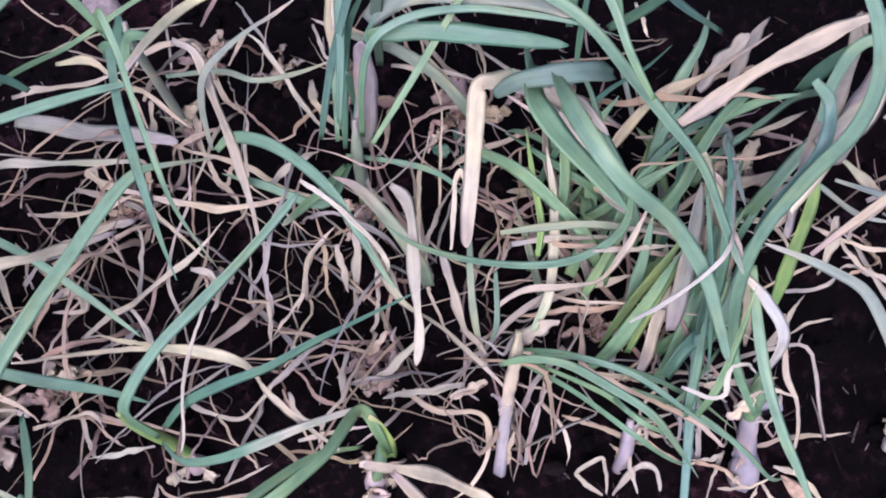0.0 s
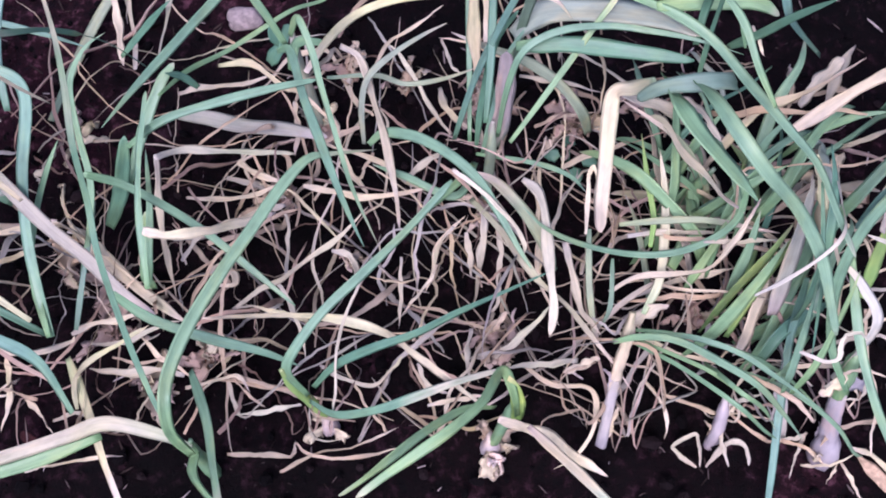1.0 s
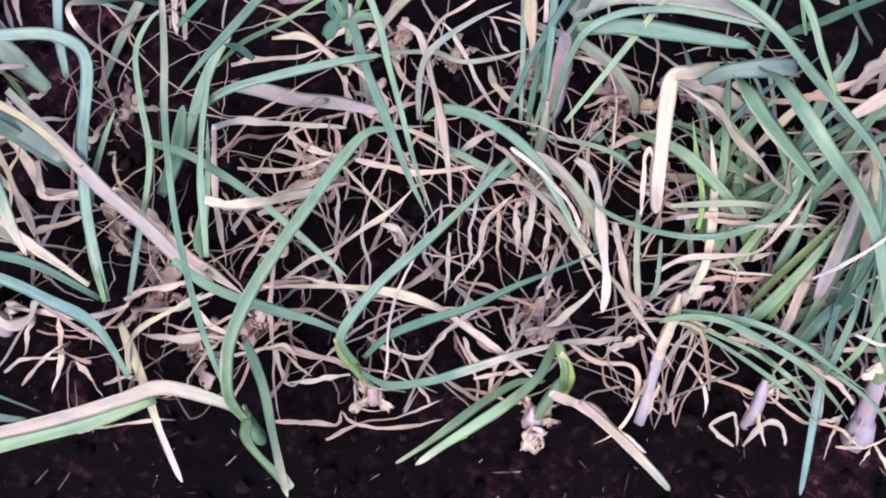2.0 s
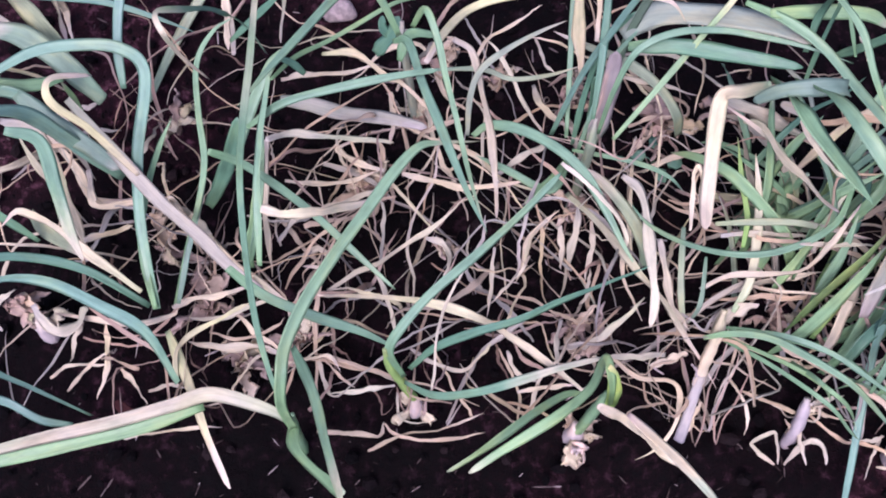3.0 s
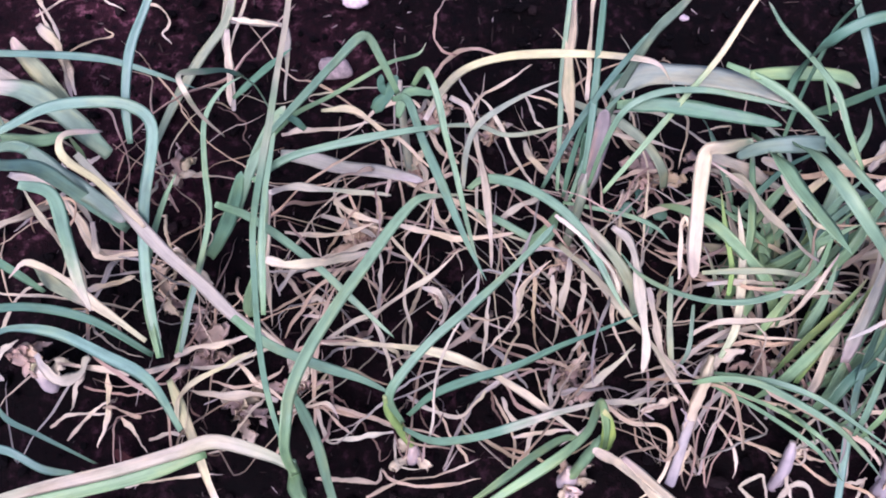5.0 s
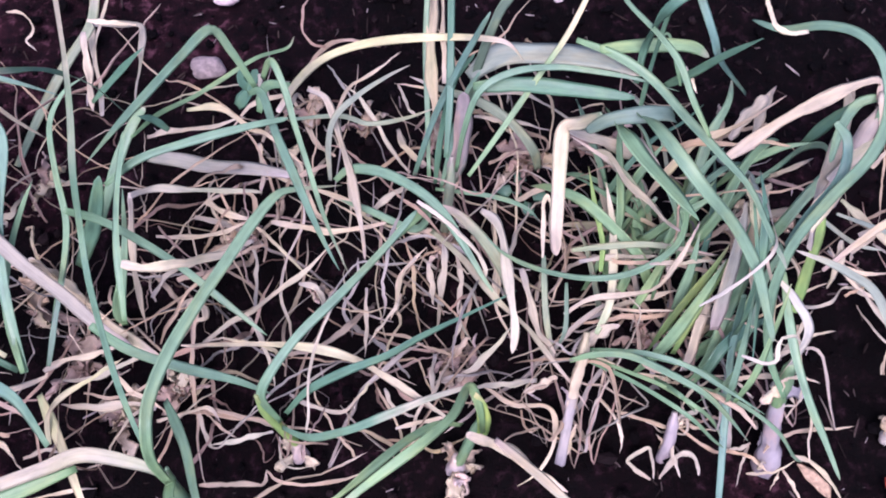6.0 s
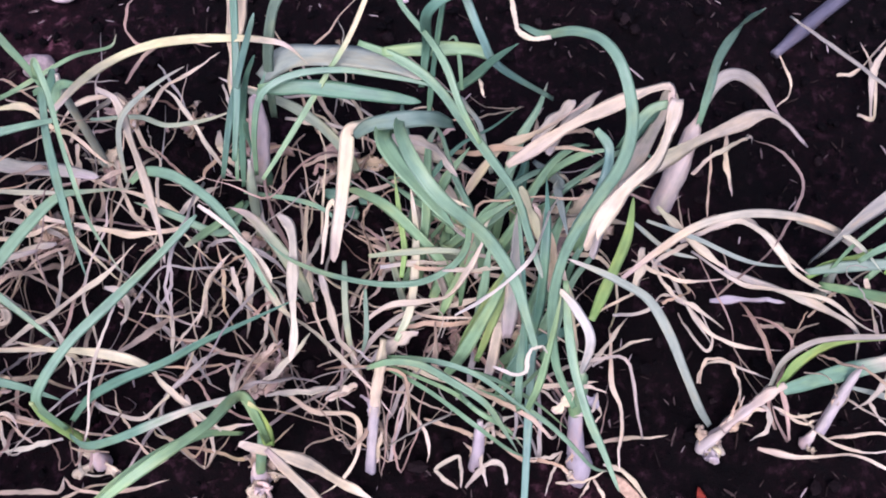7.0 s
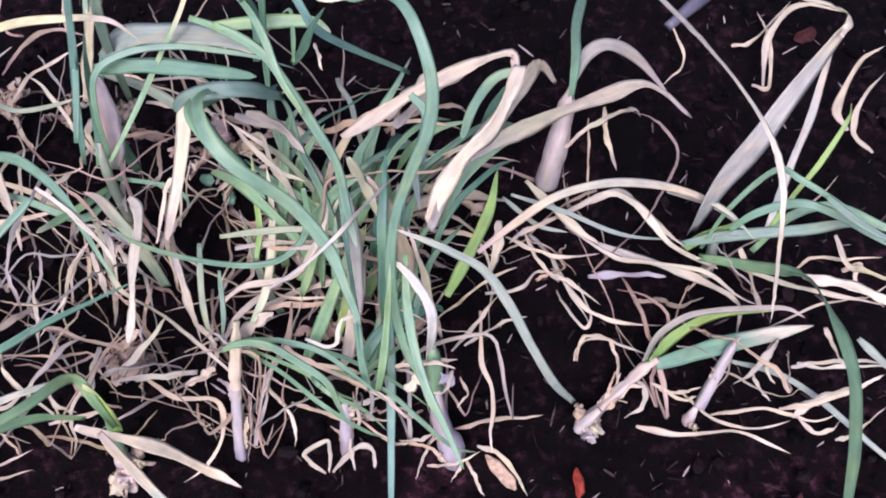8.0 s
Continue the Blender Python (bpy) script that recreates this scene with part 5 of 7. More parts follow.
leaf("R4", "pinktan", 0.0064, (0.808, 0.274, 0.030), (0.793, 0.301, 0.030), (0.816, 0.345, 0.030), (0.848, 0.374, 0.030), twist=-0.07, turn=0.08, crinkle=0.0006, foot=0.6)
leaf("R5", "palestraw", 0.0060, (0.635, -0.001, 0.050), (0.670, 0.002, 0.050), (0.724, 0.016, 0.050), (0.746, 0.025, 0.050), twist=-0.27, turn=0.25, crinkle=0.0006, foot=0.6)
leaf("R5", "pinktan", 0.0051, (0.660, 0.041, 0.040), (0.701, 0.044, 0.040), (0.755, 0.038, 0.040), twist=0.05, turn=-0.05, crinkle=0.0006, foot=0.6)
leaf("R3", "greygreen", 0.0051, (0.391, 0.214, 0.120), (0.444, 0.199, 0.103), (0.501, 0.177, 0.087), (0.564, 0.173, 0.070), twist=0.08, turn=0.36, foot=0.6)
leaf("MC", "dark", 0.0143, (0.373, 0.294, 0.120), (0.390, 0.302, 0.155), (0.403, 0.306, 0.190), twist=0.18, turn=0.12, foot=0.6, fold=0.25)
leaf("R4", "paleblade", 0.0093, (0.635, 0.156, 0.100), (0.658, 0.215, 0.145), (0.663, 0.238, 0.190), (0.662, 0.258, 0.235), (0.657, 0.268, 0.280), twist=-0.18, turn=0.38, foot=0.6)
leaf("R4", "lime", 0.0064, (0.631, 0.153, 0.100), (0.660, 0.188, 0.125), (0.683, 0.211, 0.150), (0.706, 0.241, 0.175), (0.700, 0.245, 0.200), twist=-0.07, turn=0.32, foot=0.6)
leaf("R4", "bluegrey", 0.0118, (0.560, 0.165, 0.080), (0.602, 0.163, 0.100), (0.666, 0.156, 0.120), (0.700, 0.152, 0.140), (0.722, 0.137, 0.160), twist=0.00, turn=0.14, foot=0.6)
leaf("R4", "green", 0.0068, (0.579, 0.159, 0.080), (0.596, 0.180, 0.128), (0.626, 0.195, 0.176), (0.641, 0.176, 0.192), (0.684, 0.152, 0.176), (0.721, 0.133, 0.160), twist=0.23, turn=-0.35, foot=0.6)
leaf("R4", "cream", 0.0061, (0.613, 0.142, 0.070), (0.655, 0.121, 0.070), (0.697, 0.106, 0.070), (0.754, 0.090, 0.070), twist=-0.12, turn=-0.26, crinkle=0.0006, foot=0.6)
leaf("R4", "pinktan", 0.0072, (0.610, 0.149, 0.100), (0.627, 0.123, 0.070), (0.643, 0.095, 0.040), twist=-0.27, turn=-0.13, crinkle=0.0006, foot=0.6)
leaf("R5", "palestraw", 0.0044, (0.645, 0.069, 0.050), (0.631, 0.041, 0.050), (0.636, 0.024, 0.050), twist=0.25, turn=-0.20, crinkle=0.0006, foot=0.6)
leaf("R5", "tan", 0.0051, (0.692, -0.032, 0.030), (0.710, -0.028, 0.030), (0.750, -0.004, 0.030), twist=-0.23, turn=0.35, crinkle=0.0006, foot=0.6)
leaf("R1", "palestraw", 0.0035, (0.548, 0.030, 0.025), (0.576, -0.000, 0.025), (0.613, -0.014, 0.025), (0.654, -0.009, 0.025), twist=-0.00, turn=-0.02, crinkle=0.0006, foot=0.6)
leaf("MC", "palestraw", 0.0054, (0.436, 0.195, 0.100), (0.401, 0.175, 0.120), (0.381, 0.157, 0.140), twist=0.11, turn=0.25, crinkle=0.0006, foot=0.6)
leaf("PD", "thin", 0.0031, (0.182, 0.084, 0.270), (0.211, 0.097, 0.280), (0.242, 0.122, 0.290), (0.265, 0.166, 0.245), (0.288, 0.210, 0.200), twist=-0.16, turn=-0.24, crinkle=0.0006, tip=0.5, foot=0.6)
leaf("MC", "cream", 0.0087, (0.245, 0.194, 0.260), (0.258, 0.176, 0.230), (0.273, 0.147, 0.200), twist=-0.05, turn=0.28, crinkle=0.0006, tip=0.6, foot=0.6)
leaf("PD", "paleblade", 0.0093, (0.298, 0.052, 0.125), (0.304, 0.078, 0.186), (0.292, 0.104, 0.200), (0.277, 0.120, 0.210), twist=0.26, turn=-0.25, tip=0.5, foot=0.6)
leaf("PD", "tangreen", 0.0151, (0.238, 0.097, 0.140), (0.241, 0.125, 0.180), (0.242, 0.151, 0.220), (0.241, 0.174, 0.260), twist=0.11, turn=-0.04, foot=0.6, fold=0.25)
leaf("MC", "bluegrey", 0.0137, (0.193, 0.254, 0.260), (0.173, 0.238, 0.300), (0.151, 0.233, 0.310), (0.125, 0.235, 0.300), (0.110, 0.236, 0.280), twist=0.23, turn=-0.16, tip=0.5, foot=0.6, fold=0.25)
leaf("MC", "pinktan", 0.0095, (0.155, 0.265, 0.220), (0.175, 0.262, 0.207), (0.188, 0.255, 0.193), (0.201, 0.242, 0.180), twist=-0.14, turn=-0.38, crinkle=0.0006, foot=0.6)
leaf("MC", "white", 0.0048, (0.154, 0.230, 0.260), (0.167, 0.214, 0.247), (0.188, 0.198, 0.233), (0.207, 0.194, 0.220), twist=0.22, turn=-0.27, crinkle=0.0006, foot=0.6)
leaf("BC", "white", 0.0048, (-0.031, 0.216, 0.200), (-0.009, 0.199, 0.195), (0.013, 0.178, 0.190), (0.026, 0.159, 0.175), (0.028, 0.148, 0.160), twist=-0.13, turn=-0.20, crinkle=0.0006, foot=0.6)
leaf("P3", "tan", 0.0077, (0.068, 0.174, 0.120), (0.076, 0.144, 0.107), (0.082, 0.117, 0.093), (0.102, 0.095, 0.080), twist=0.25, turn=-0.33, crinkle=0.0006, foot=0.6)
leaf("P3", "bluegrey", 0.0050, (0.110, 0.157, 0.120), (0.109, 0.120, 0.095), (0.102, 0.104, 0.070), twist=-0.10, turn=0.14, foot=0.6)
leaf("P3", "pinktan", 0.0131, (0.122, 0.100, 0.080), (0.138, 0.111, 0.095), (0.158, 0.115, 0.110), twist=-0.20, turn=0.06, crinkle=0.0006, tip=0.4, foot=0.6, fold=0.25)
leaf("MC", "dark", 0.0041, (0.238, 0.165, 0.280), (0.240, 0.125, 0.260), (0.242, 0.095, 0.240), (0.243, 0.073, 0.220), (0.243, 0.049, 0.200), twist=-0.05, turn=-0.39, foot=0.6)
leaf("PD", "white", 0.0033, (0.208, 0.043, 0.270), (0.223, 0.036, 0.273), (0.233, 0.037, 0.277), (0.234, 0.047, 0.280), (0.238, 0.052, 0.283), (0.244, 0.053, 0.287), (0.248, 0.046, 0.290), twist=0.06, turn=-0.12, crinkle=0.0006, tip=0.5, foot=0.6)
leaf("PD", "green", 0.0071, (0.245, 0.033, 0.120), (0.242, 0.048, 0.160), (0.242, 0.074, 0.200), (0.242, 0.104, 0.240), twist=-0.17, turn=0.38, foot=0.6)
leaf("PD", "palegreen", 0.0079, (0.252, 0.032, 0.120), (0.260, 0.049, 0.160), (0.267, 0.077, 0.200), (0.273, 0.107, 0.240), twist=0.20, turn=-0.04, foot=0.6)
leaf("P9", "green", 0.0048, (0.211, 0.059, 0.100), (0.257, 0.035, 0.110), (0.286, 0.005, 0.120), (0.315, -0.016, 0.080), (0.340, -0.018, 0.040), twist=-0.11, turn=-0.39, foot=0.6)
leaf("PD", "white", 0.0112, (0.293, 0.045, 0.140), (0.286, 0.036, 0.130), (0.277, 0.030, 0.120), twist=0.14, turn=-0.19, crinkle=0.0006, tip=0.7, foot=0.6)
leaf("PD", "lilac", 0.0152, (0.297, 0.045, 0.115), (0.309, 0.041, 0.115), (0.321, 0.039, 0.115), twist=0.01, turn=0.10, crinkle=0.0006, tip=0.7, foot=0.6, fold=0.25)
leaf("PD", "palestraw", 0.0039, (0.287, 0.043, 0.150), (0.300, 0.047, 0.150), (0.322, 0.040, 0.150), twist=0.15, turn=-0.27, crinkle=0.0006, foot=0.6)
leaf("PD", "palestraw", 0.0031, (0.320, 0.046, 0.120), (0.313, 0.029, 0.120), (0.295, 0.025, 0.120), twist=-0.25, turn=0.22, crinkle=0.0006, foot=0.6)
leaf("PD", "palestraw", 0.0033, (0.329, 0.052, 0.060), (0.334, 0.035, 0.060), (0.323, 0.023, 0.060), twist=-0.27, turn=-0.07, crinkle=0.0006, foot=0.6)
leaf("PD", "palestraw", 0.0034, (0.329, -0.019, 0.012), (0.322, -0.029, 0.012), (0.314, -0.040, 0.012), twist=-0.28, turn=-0.23, crinkle=0.0006, foot=0.6)
leaf("PD", "palestraw", 0.0040, (0.330, -0.021, 0.012), (0.338, -0.040, 0.012), (0.344, -0.057, 0.012), twist=-0.19, turn=0.27, crinkle=0.0006, foot=0.6)
leaf("PD", "palestraw", 0.0034, (0.301, 0.008, 0.012), (0.289, -0.013, 0.012), (0.279, -0.035, 0.012), twist=0.15, turn=-0.20, crinkle=0.0006, foot=0.6)
leaf("PD", "palestraw", 0.0040, (0.299, 0.006, 0.020), (0.283, 0.001, 0.020), (0.266, 0.003, 0.020), twist=0.05, turn=-0.00, crinkle=0.0006, foot=0.6)
leaf("PD", "palestraw", 0.0034, (0.291, -0.023, 0.014), (0.316, -0.024, 0.014), (0.345, -0.014, 0.014), twist=-0.25, turn=-0.11, crinkle=0.0006, foot=0.6)
leaf("PD", "tan", 0.0052, (0.342, -0.008, 0.012), (0.361, -0.016, 0.012), (0.376, -0.035, 0.012), (0.387, -0.060, 0.012), twist=0.15, turn=-0.30, crinkle=0.0006, foot=0.6)
leaf("PD", "pinktan", 0.0107, (0.373, 0.175, 0.150), (0.370, 0.154, 0.135), (0.363, 0.136, 0.120), twist=-0.16, turn=-0.11, crinkle=0.0006, tip=0.6, foot=0.6)
leaf("R3", "pinktan", 0.0043, (0.388, 0.194, 0.060), (0.413, 0.179, 0.060), (0.446, 0.167, 0.060), (0.482, 0.168, 0.060), twist=-0.30, turn=0.22, crinkle=0.0006, foot=0.6)
leaf("R3", "pinktan", 0.0043, (0.407, 0.202, 0.060), (0.415, 0.173, 0.060), (0.427, 0.154, 0.060), (0.436, 0.142, 0.060), twist=-0.06, turn=0.11, crinkle=0.0006, foot=0.6)
leaf("R3", "pinktan", 0.0043, (0.362, 0.138, 0.050), (0.398, 0.140, 0.050), (0.417, 0.158, 0.050), (0.433, 0.153, 0.050), twist=0.02, turn=0.22, crinkle=0.0006, foot=0.6)
leaf("R3", "pinktan", 0.0057, (0.426, 0.157, 0.050), (0.437, 0.150, 0.050), (0.450, 0.143, 0.050), (0.477, 0.117, 0.050), twist=0.10, turn=-0.08, crinkle=0.0006, foot=0.6)
leaf("R1", "palestraw", 0.0039, (0.438, 0.142, 0.030), (0.445, 0.123, 0.030), (0.462, 0.100, 0.030), (0.470, 0.112, 0.030), (0.461, 0.149, 0.030), twist=-0.23, turn=-0.06, crinkle=0.0006, foot=0.6)
leaf("PD", "tan", 0.0045, (0.323, 0.078, 0.060), (0.354, 0.109, 0.060), (0.374, 0.132, 0.060), twist=-0.30, turn=-0.34, crinkle=0.0006, foot=0.6)
leaf("PD", "tan", 0.0040, (0.337, 0.088, 0.040), (0.372, 0.107, 0.040), (0.404, 0.114, 0.040), twist=0.20, turn=0.01, crinkle=0.0006, foot=0.6)
leaf("R3", "cream", 0.0088, (0.410, 0.237, 0.100), (0.432, 0.208, 0.100), (0.454, 0.182, 0.100), (0.474, 0.162, 0.100), twist=0.17, turn=0.19, crinkle=0.0006, foot=0.6)
leaf("R3", "greygreen", 0.0051, (0.386, 0.225, 0.090), (0.417, 0.193, 0.090), (0.447, 0.182, 0.090), twist=0.02, turn=0.18, foot=0.6)
leaf("R4", "lime", 0.0118, (0.566, 0.163, 0.070), (0.585, 0.171, 0.087), (0.603, 0.172, 0.103), (0.613, 0.173, 0.120), twist=0.27, turn=0.36, foot=0.6)
leaf("R4", "green", 0.0088, (0.595, 0.161, 0.120), (0.613, 0.168, 0.137), (0.634, 0.169, 0.153), (0.652, 0.162, 0.170), (0.682, 0.148, 0.167), (0.705, 0.131, 0.163), (0.733, 0.111, 0.160), twist=-0.15, turn=0.33, foot=0.6)
leaf("R4", "white", 0.0107, (0.651, 0.107, 0.130), (0.684, 0.100, 0.123), (0.712, 0.092, 0.117), (0.748, 0.075, 0.110), twist=-0.02, turn=-0.23, crinkle=0.0006, tip=0.5, foot=0.6)
leaf("R4", "pinktan", 0.0087, (0.480, 0.175, 0.070), (0.530, 0.153, 0.065), (0.569, 0.139, 0.060), (0.602, 0.120, 0.055), (0.621, 0.099, 0.050), twist=-0.05, turn=0.07, crinkle=0.0006, foot=0.6)
leaf("R1", "greypurple", 0.0091, (0.509, 0.053, 0.060), (0.526, 0.077, 0.063), (0.554, 0.093, 0.067), (0.582, 0.097, 0.070), (0.614, 0.096, 0.073), (0.651, 0.092, 0.077), (0.667, 0.080, 0.080), twist=0.23, turn=0.32, foot=0.6)
leaf("R4", "pinktan", 0.0074, (0.696, 0.148, 0.120), (0.711, 0.125, 0.100), (0.737, 0.123, 0.080), (0.784, 0.111, 0.060), twist=0.04, turn=0.25, crinkle=0.0006, foot=0.6)
leaf("R4", "palestraw", 0.0064, (0.730, 0.134, 0.050), (0.749, 0.139, 0.050), (0.741, 0.120, 0.050), (0.763, 0.092, 0.050), twist=0.02, turn=-0.32, crinkle=0.0006, foot=0.6)
leaf("R4", "palestraw", 0.0037, (0.664, 0.127, 0.080), (0.690, 0.141, 0.080), (0.723, 0.136, 0.080), (0.758, 0.136, 0.080), twist=-0.04, turn=0.16, crinkle=0.0006, foot=0.6)
leaf("R4", "bluegrey", 0.0076, (0.656, 0.155, 0.200), (0.683, 0.133, 0.190), (0.722, 0.110, 0.180), twist=0.15, turn=0.14, foot=0.6)
leaf("R5", "palestraw", 0.0040, (0.576, 0.003, 0.020), (0.596, 0.005, 0.020), (0.631, 0.005, 0.020), (0.658, -0.003, 0.020), (0.679, -0.010, 0.020), (0.704, -0.007, 0.020), twist=-0.30, turn=0.15, crinkle=0.0006, foot=0.6)
leaf("R5", "white", 0.0046, (0.667, 0.045, 0.040), (0.688, 0.039, 0.040), (0.716, 0.037, 0.040), (0.774, 0.035, 0.040), twist=0.29, turn=-0.23, crinkle=0.0006, foot=0.6)
leaf("R5", "white", 0.0093, (0.652, -0.007, 0.035), (0.671, 0.004, 0.035), (0.695, 0.011, 0.035), (0.718, 0.018, 0.035), twist=0.13, turn=-0.24, crinkle=0.0006, foot=0.6)
leaf("R5", "pinktan", 0.0046, (0.663, -0.005, 0.020), (0.677, -0.021, 0.020), (0.694, -0.021, 0.020), (0.709, -0.010, 0.020), twist=0.16, turn=0.35, crinkle=0.0006, foot=0.6)
leaf("R1", "pinktan", 0.0056, (0.502, 0.040, 0.045), (0.510, 0.028, 0.045), (0.503, 0.012, 0.045), (0.485, 0.004, 0.045), twist=-0.18, turn=0.26, crinkle=0.0006, foot=0.6)
leaf("R1", "tan", 0.0038, (0.517, 0.036, 0.040), (0.543, 0.024, 0.040), (0.567, 0.029, 0.040), twist=-0.12, turn=0.30, crinkle=0.0006, foot=0.6)
leaf("R1", "tan", 0.0034, (0.527, 0.031, 0.030), (0.550, 0.019, 0.030), (0.568, 0.022, 0.030), twist=-0.28, turn=0.20, crinkle=0.0006, foot=0.6)
leaf("R5", "pinktan", 0.0081, (0.645, 0.066, 0.060), (0.629, 0.047, 0.050), (0.600, 0.028, 0.040), twist=-0.17, turn=-0.11, crinkle=0.0006, foot=0.6)
leaf("R5", "palestraw", 0.0040, (0.624, 0.040, 0.030), (0.628, 0.023, 0.030), (0.637, 0.010, 0.030), twist=-0.21, turn=0.25, crinkle=0.0006, foot=0.6)
leaf("R5", "tan", 0.0060, (0.694, 0.074, 0.060), (0.698, 0.050, 0.060), (0.706, 0.030, 0.060), twist=-0.18, turn=-0.12, crinkle=0.0006, foot=0.6)
leaf("R5", "greygreen", 0.0092, (0.724, 0.060, 0.060), (0.741, 0.036, 0.060), (0.763, 0.012, 0.060), twist=-0.08, turn=-0.19, foot=0.6)
leaf("R1", "palestraw", 0.0043, (0.486, 0.086, 0.030), (0.490, 0.062, 0.030), (0.487, 0.040, 0.030), twist=-0.17, turn=0.20, crinkle=0.0006, foot=0.6)
leaf("R1", "palestraw", 0.0034, (0.446, 0.066, 0.030), (0.454, 0.082, 0.030), (0.475, 0.089, 0.030), (0.497, 0.078, 0.030), (0.524, 0.065, 0.030), twist=0.05, turn=0.22, crinkle=0.0006, foot=0.6)
leaf("LA", "greypurple", 0.0158, (-0.542, 0.362, 0.120), (-0.576, 0.384, 0.127), (-0.605, 0.402, 0.133), (-0.640, 0.417, 0.140), twist=-0.21, turn=0.04, foot=0.6, fold=0.25)
leaf("LA", "olive", 0.0219, (-0.532, 0.374, 0.100), (-0.558, 0.402, 0.113), (-0.580, 0.424, 0.127), (-0.591, 0.439, 0.140), twist=-0.25, turn=-0.32, tip=0.6, foot=0.6, fold=0.25)
leaf("LA", "bluegrey", 0.0161, (-0.580, 0.318, 0.140), (-0.585, 0.337, 0.160), (-0.592, 0.350, 0.180), twist=-0.04, turn=0.07, foot=0.6, fold=0.25)
leaf("LA", "palegreen", 0.0120, (-0.501, 0.314, 0.160), (-0.523, 0.300, 0.173), (-0.548, 0.294, 0.187), (-0.588, 0.287, 0.200), twist=0.13, turn=0.05, foot=0.6)
leaf("LA", "blue", 0.0134, (-0.499, 0.271, 0.160), (-0.520, 0.282, 0.173), (-0.541, 0.287, 0.187), (-0.573, 0.269, 0.200), twist=-0.25, turn=-0.10, foot=0.6, fold=0.25)
leaf("LA", "palegreen", 0.0061, (-0.505, 0.305, 0.100), (-0.503, 0.310, 0.130), (-0.504, 0.313, 0.160), twist=0.14, turn=0.36, foot=0.6)
leaf("FA", "palegreen", 0.0187, (-0.273, 0.003, 0.080), (-0.260, -0.023, 0.113), (-0.236, -0.043, 0.147), (-0.207, -0.062, 0.180), twist=0.24, turn=-0.01, tip=0.8, foot=0.6, fold=0.25)
leaf("FA", "palegreen", 0.0124, (-0.351, 0.013, 0.100), (-0.410, -0.009, 0.105), (-0.472, -0.026, 0.110), (-0.543, -0.044, 0.115), (-0.583, -0.053, 0.120), twist=0.26, turn=-0.20, tip=0.7, foot=0.6, fold=0.25)
leaf("LB", "straw", 0.0151, (-0.577, 0.116, 0.040), (-0.559, 0.122, 0.050), (-0.538, 0.112, 0.060), twist=0.07, turn=0.21, crinkle=0.0006, tip=0.6, foot=0.6, fold=0.25)
leaf("LB", "pinktan", 0.0081, (-0.584, 0.092, 0.040), (-0.587, 0.106, 0.053), (-0.576, 0.117, 0.067), (-0.555, 0.126, 0.080), twist=-0.30, turn=-0.33, crinkle=0.0006, foot=0.6)
leaf("GG", "lime", 0.0130, (0.018, 0.018, 0.100), (0.018, 0.032, 0.140), (0.010, 0.046, 0.170), twist=-0.11, turn=-0.23, tip=0.3, foot=0.6, fold=0.25)
leaf("BM", "palegreen", 0.0104, (-0.179, 0.336, 0.160), (-0.169, 0.352, 0.180), (-0.142, 0.340, 0.200), twist=-0.20, turn=0.04, tip=0.5, foot=0.6)
leaf("PD", "blue", 0.0089, (0.265, 0.124, 0.159), (0.265, 0.101, 0.125), (0.265, 0.076, 0.094), (0.261, 0.027, 0.064), (0.257, -0.023, 0.037), (0.253, -0.069, 0.011), twist=0.08, turn=-0.01, tip=0.5, foot=0.6)
leaf("PD", "green", 0.0085, (0.285, 0.129, 0.204), (0.284, 0.091, 0.198), (0.287, 0.053, 0.189), (0.296, 0.015, 0.178), (0.308, -0.012, 0.165), (0.321, -0.045, 0.150), twist=0.12, turn=-0.15, tip=0.3, foot=0.6)
leaf("R1", "greygreen", 0.0087, (0.430, 0.014, 0.091), (0.407, 0.024, 0.136), (0.386, 0.049, 0.174), (0.368, 0.078, 0.203), (0.348, 0.102, 0.226), (0.323, 0.114, 0.240), (0.304, 0.122, 0.247), (0.280, 0.134, 0.246), twist=-0.08, turn=-0.29, tip=0.3, foot=0.6)
leaf("R3", "blue", 0.0105, (0.466, 0.324, 0.105), (0.468, 0.345, 0.145), (0.461, 0.349, 0.197), (0.458, 0.343, 0.261), (0.445, 0.308, 0.336), twist=-0.17, turn=-0.01, foot=0.6)
leaf("MC", "green", 0.0065, (0.212, 0.225, 0.280), (0.197, 0.249, 0.298), (0.187, 0.278, 0.310), (0.175, 0.305, 0.310), (0.154, 0.342, 0.306), (0.146, 0.375, 0.300), twist=0.20, turn=-0.02, tip=0.5, foot=0.6)
leaf("MC", "dark", 0.0063, (0.175, 0.282, 0.220), (0.178, 0.302, 0.255), (0.182, 0.318, 0.290), (0.187, 0.332, 0.325), (0.192, 0.332, 0.360), twist=0.23, turn=0.35, tip=0.5, foot=0.6)
leaf("MC", "palegreen", 0.0040, (0.203, 0.287, 0.260), (0.203, 0.315, 0.260), (0.201, 0.339, 0.260), (0.194, 0.337, 0.260), twist=0.16, turn=0.22, foot=0.6)
leaf("MC", "white", 0.0036, (0.219, 0.318, 0.240), (0.222, 0.304, 0.240), (0.225, 0.290, 0.240), twist=-0.29, turn=0.15, crinkle=0.0006, foot=0.6)
leaf("PD", "white", 0.0042, (0.257, 0.254, 0.385), (0.244, 0.253, 0.385), (0.237, 0.257, 0.385), (0.233, 0.267, 0.385), (0.232, 0.287, 0.385), (0.232, 0.302, 0.385), twist=-0.28, turn=0.20, crinkle=0.0006, tip=0.6, foot=0.6)
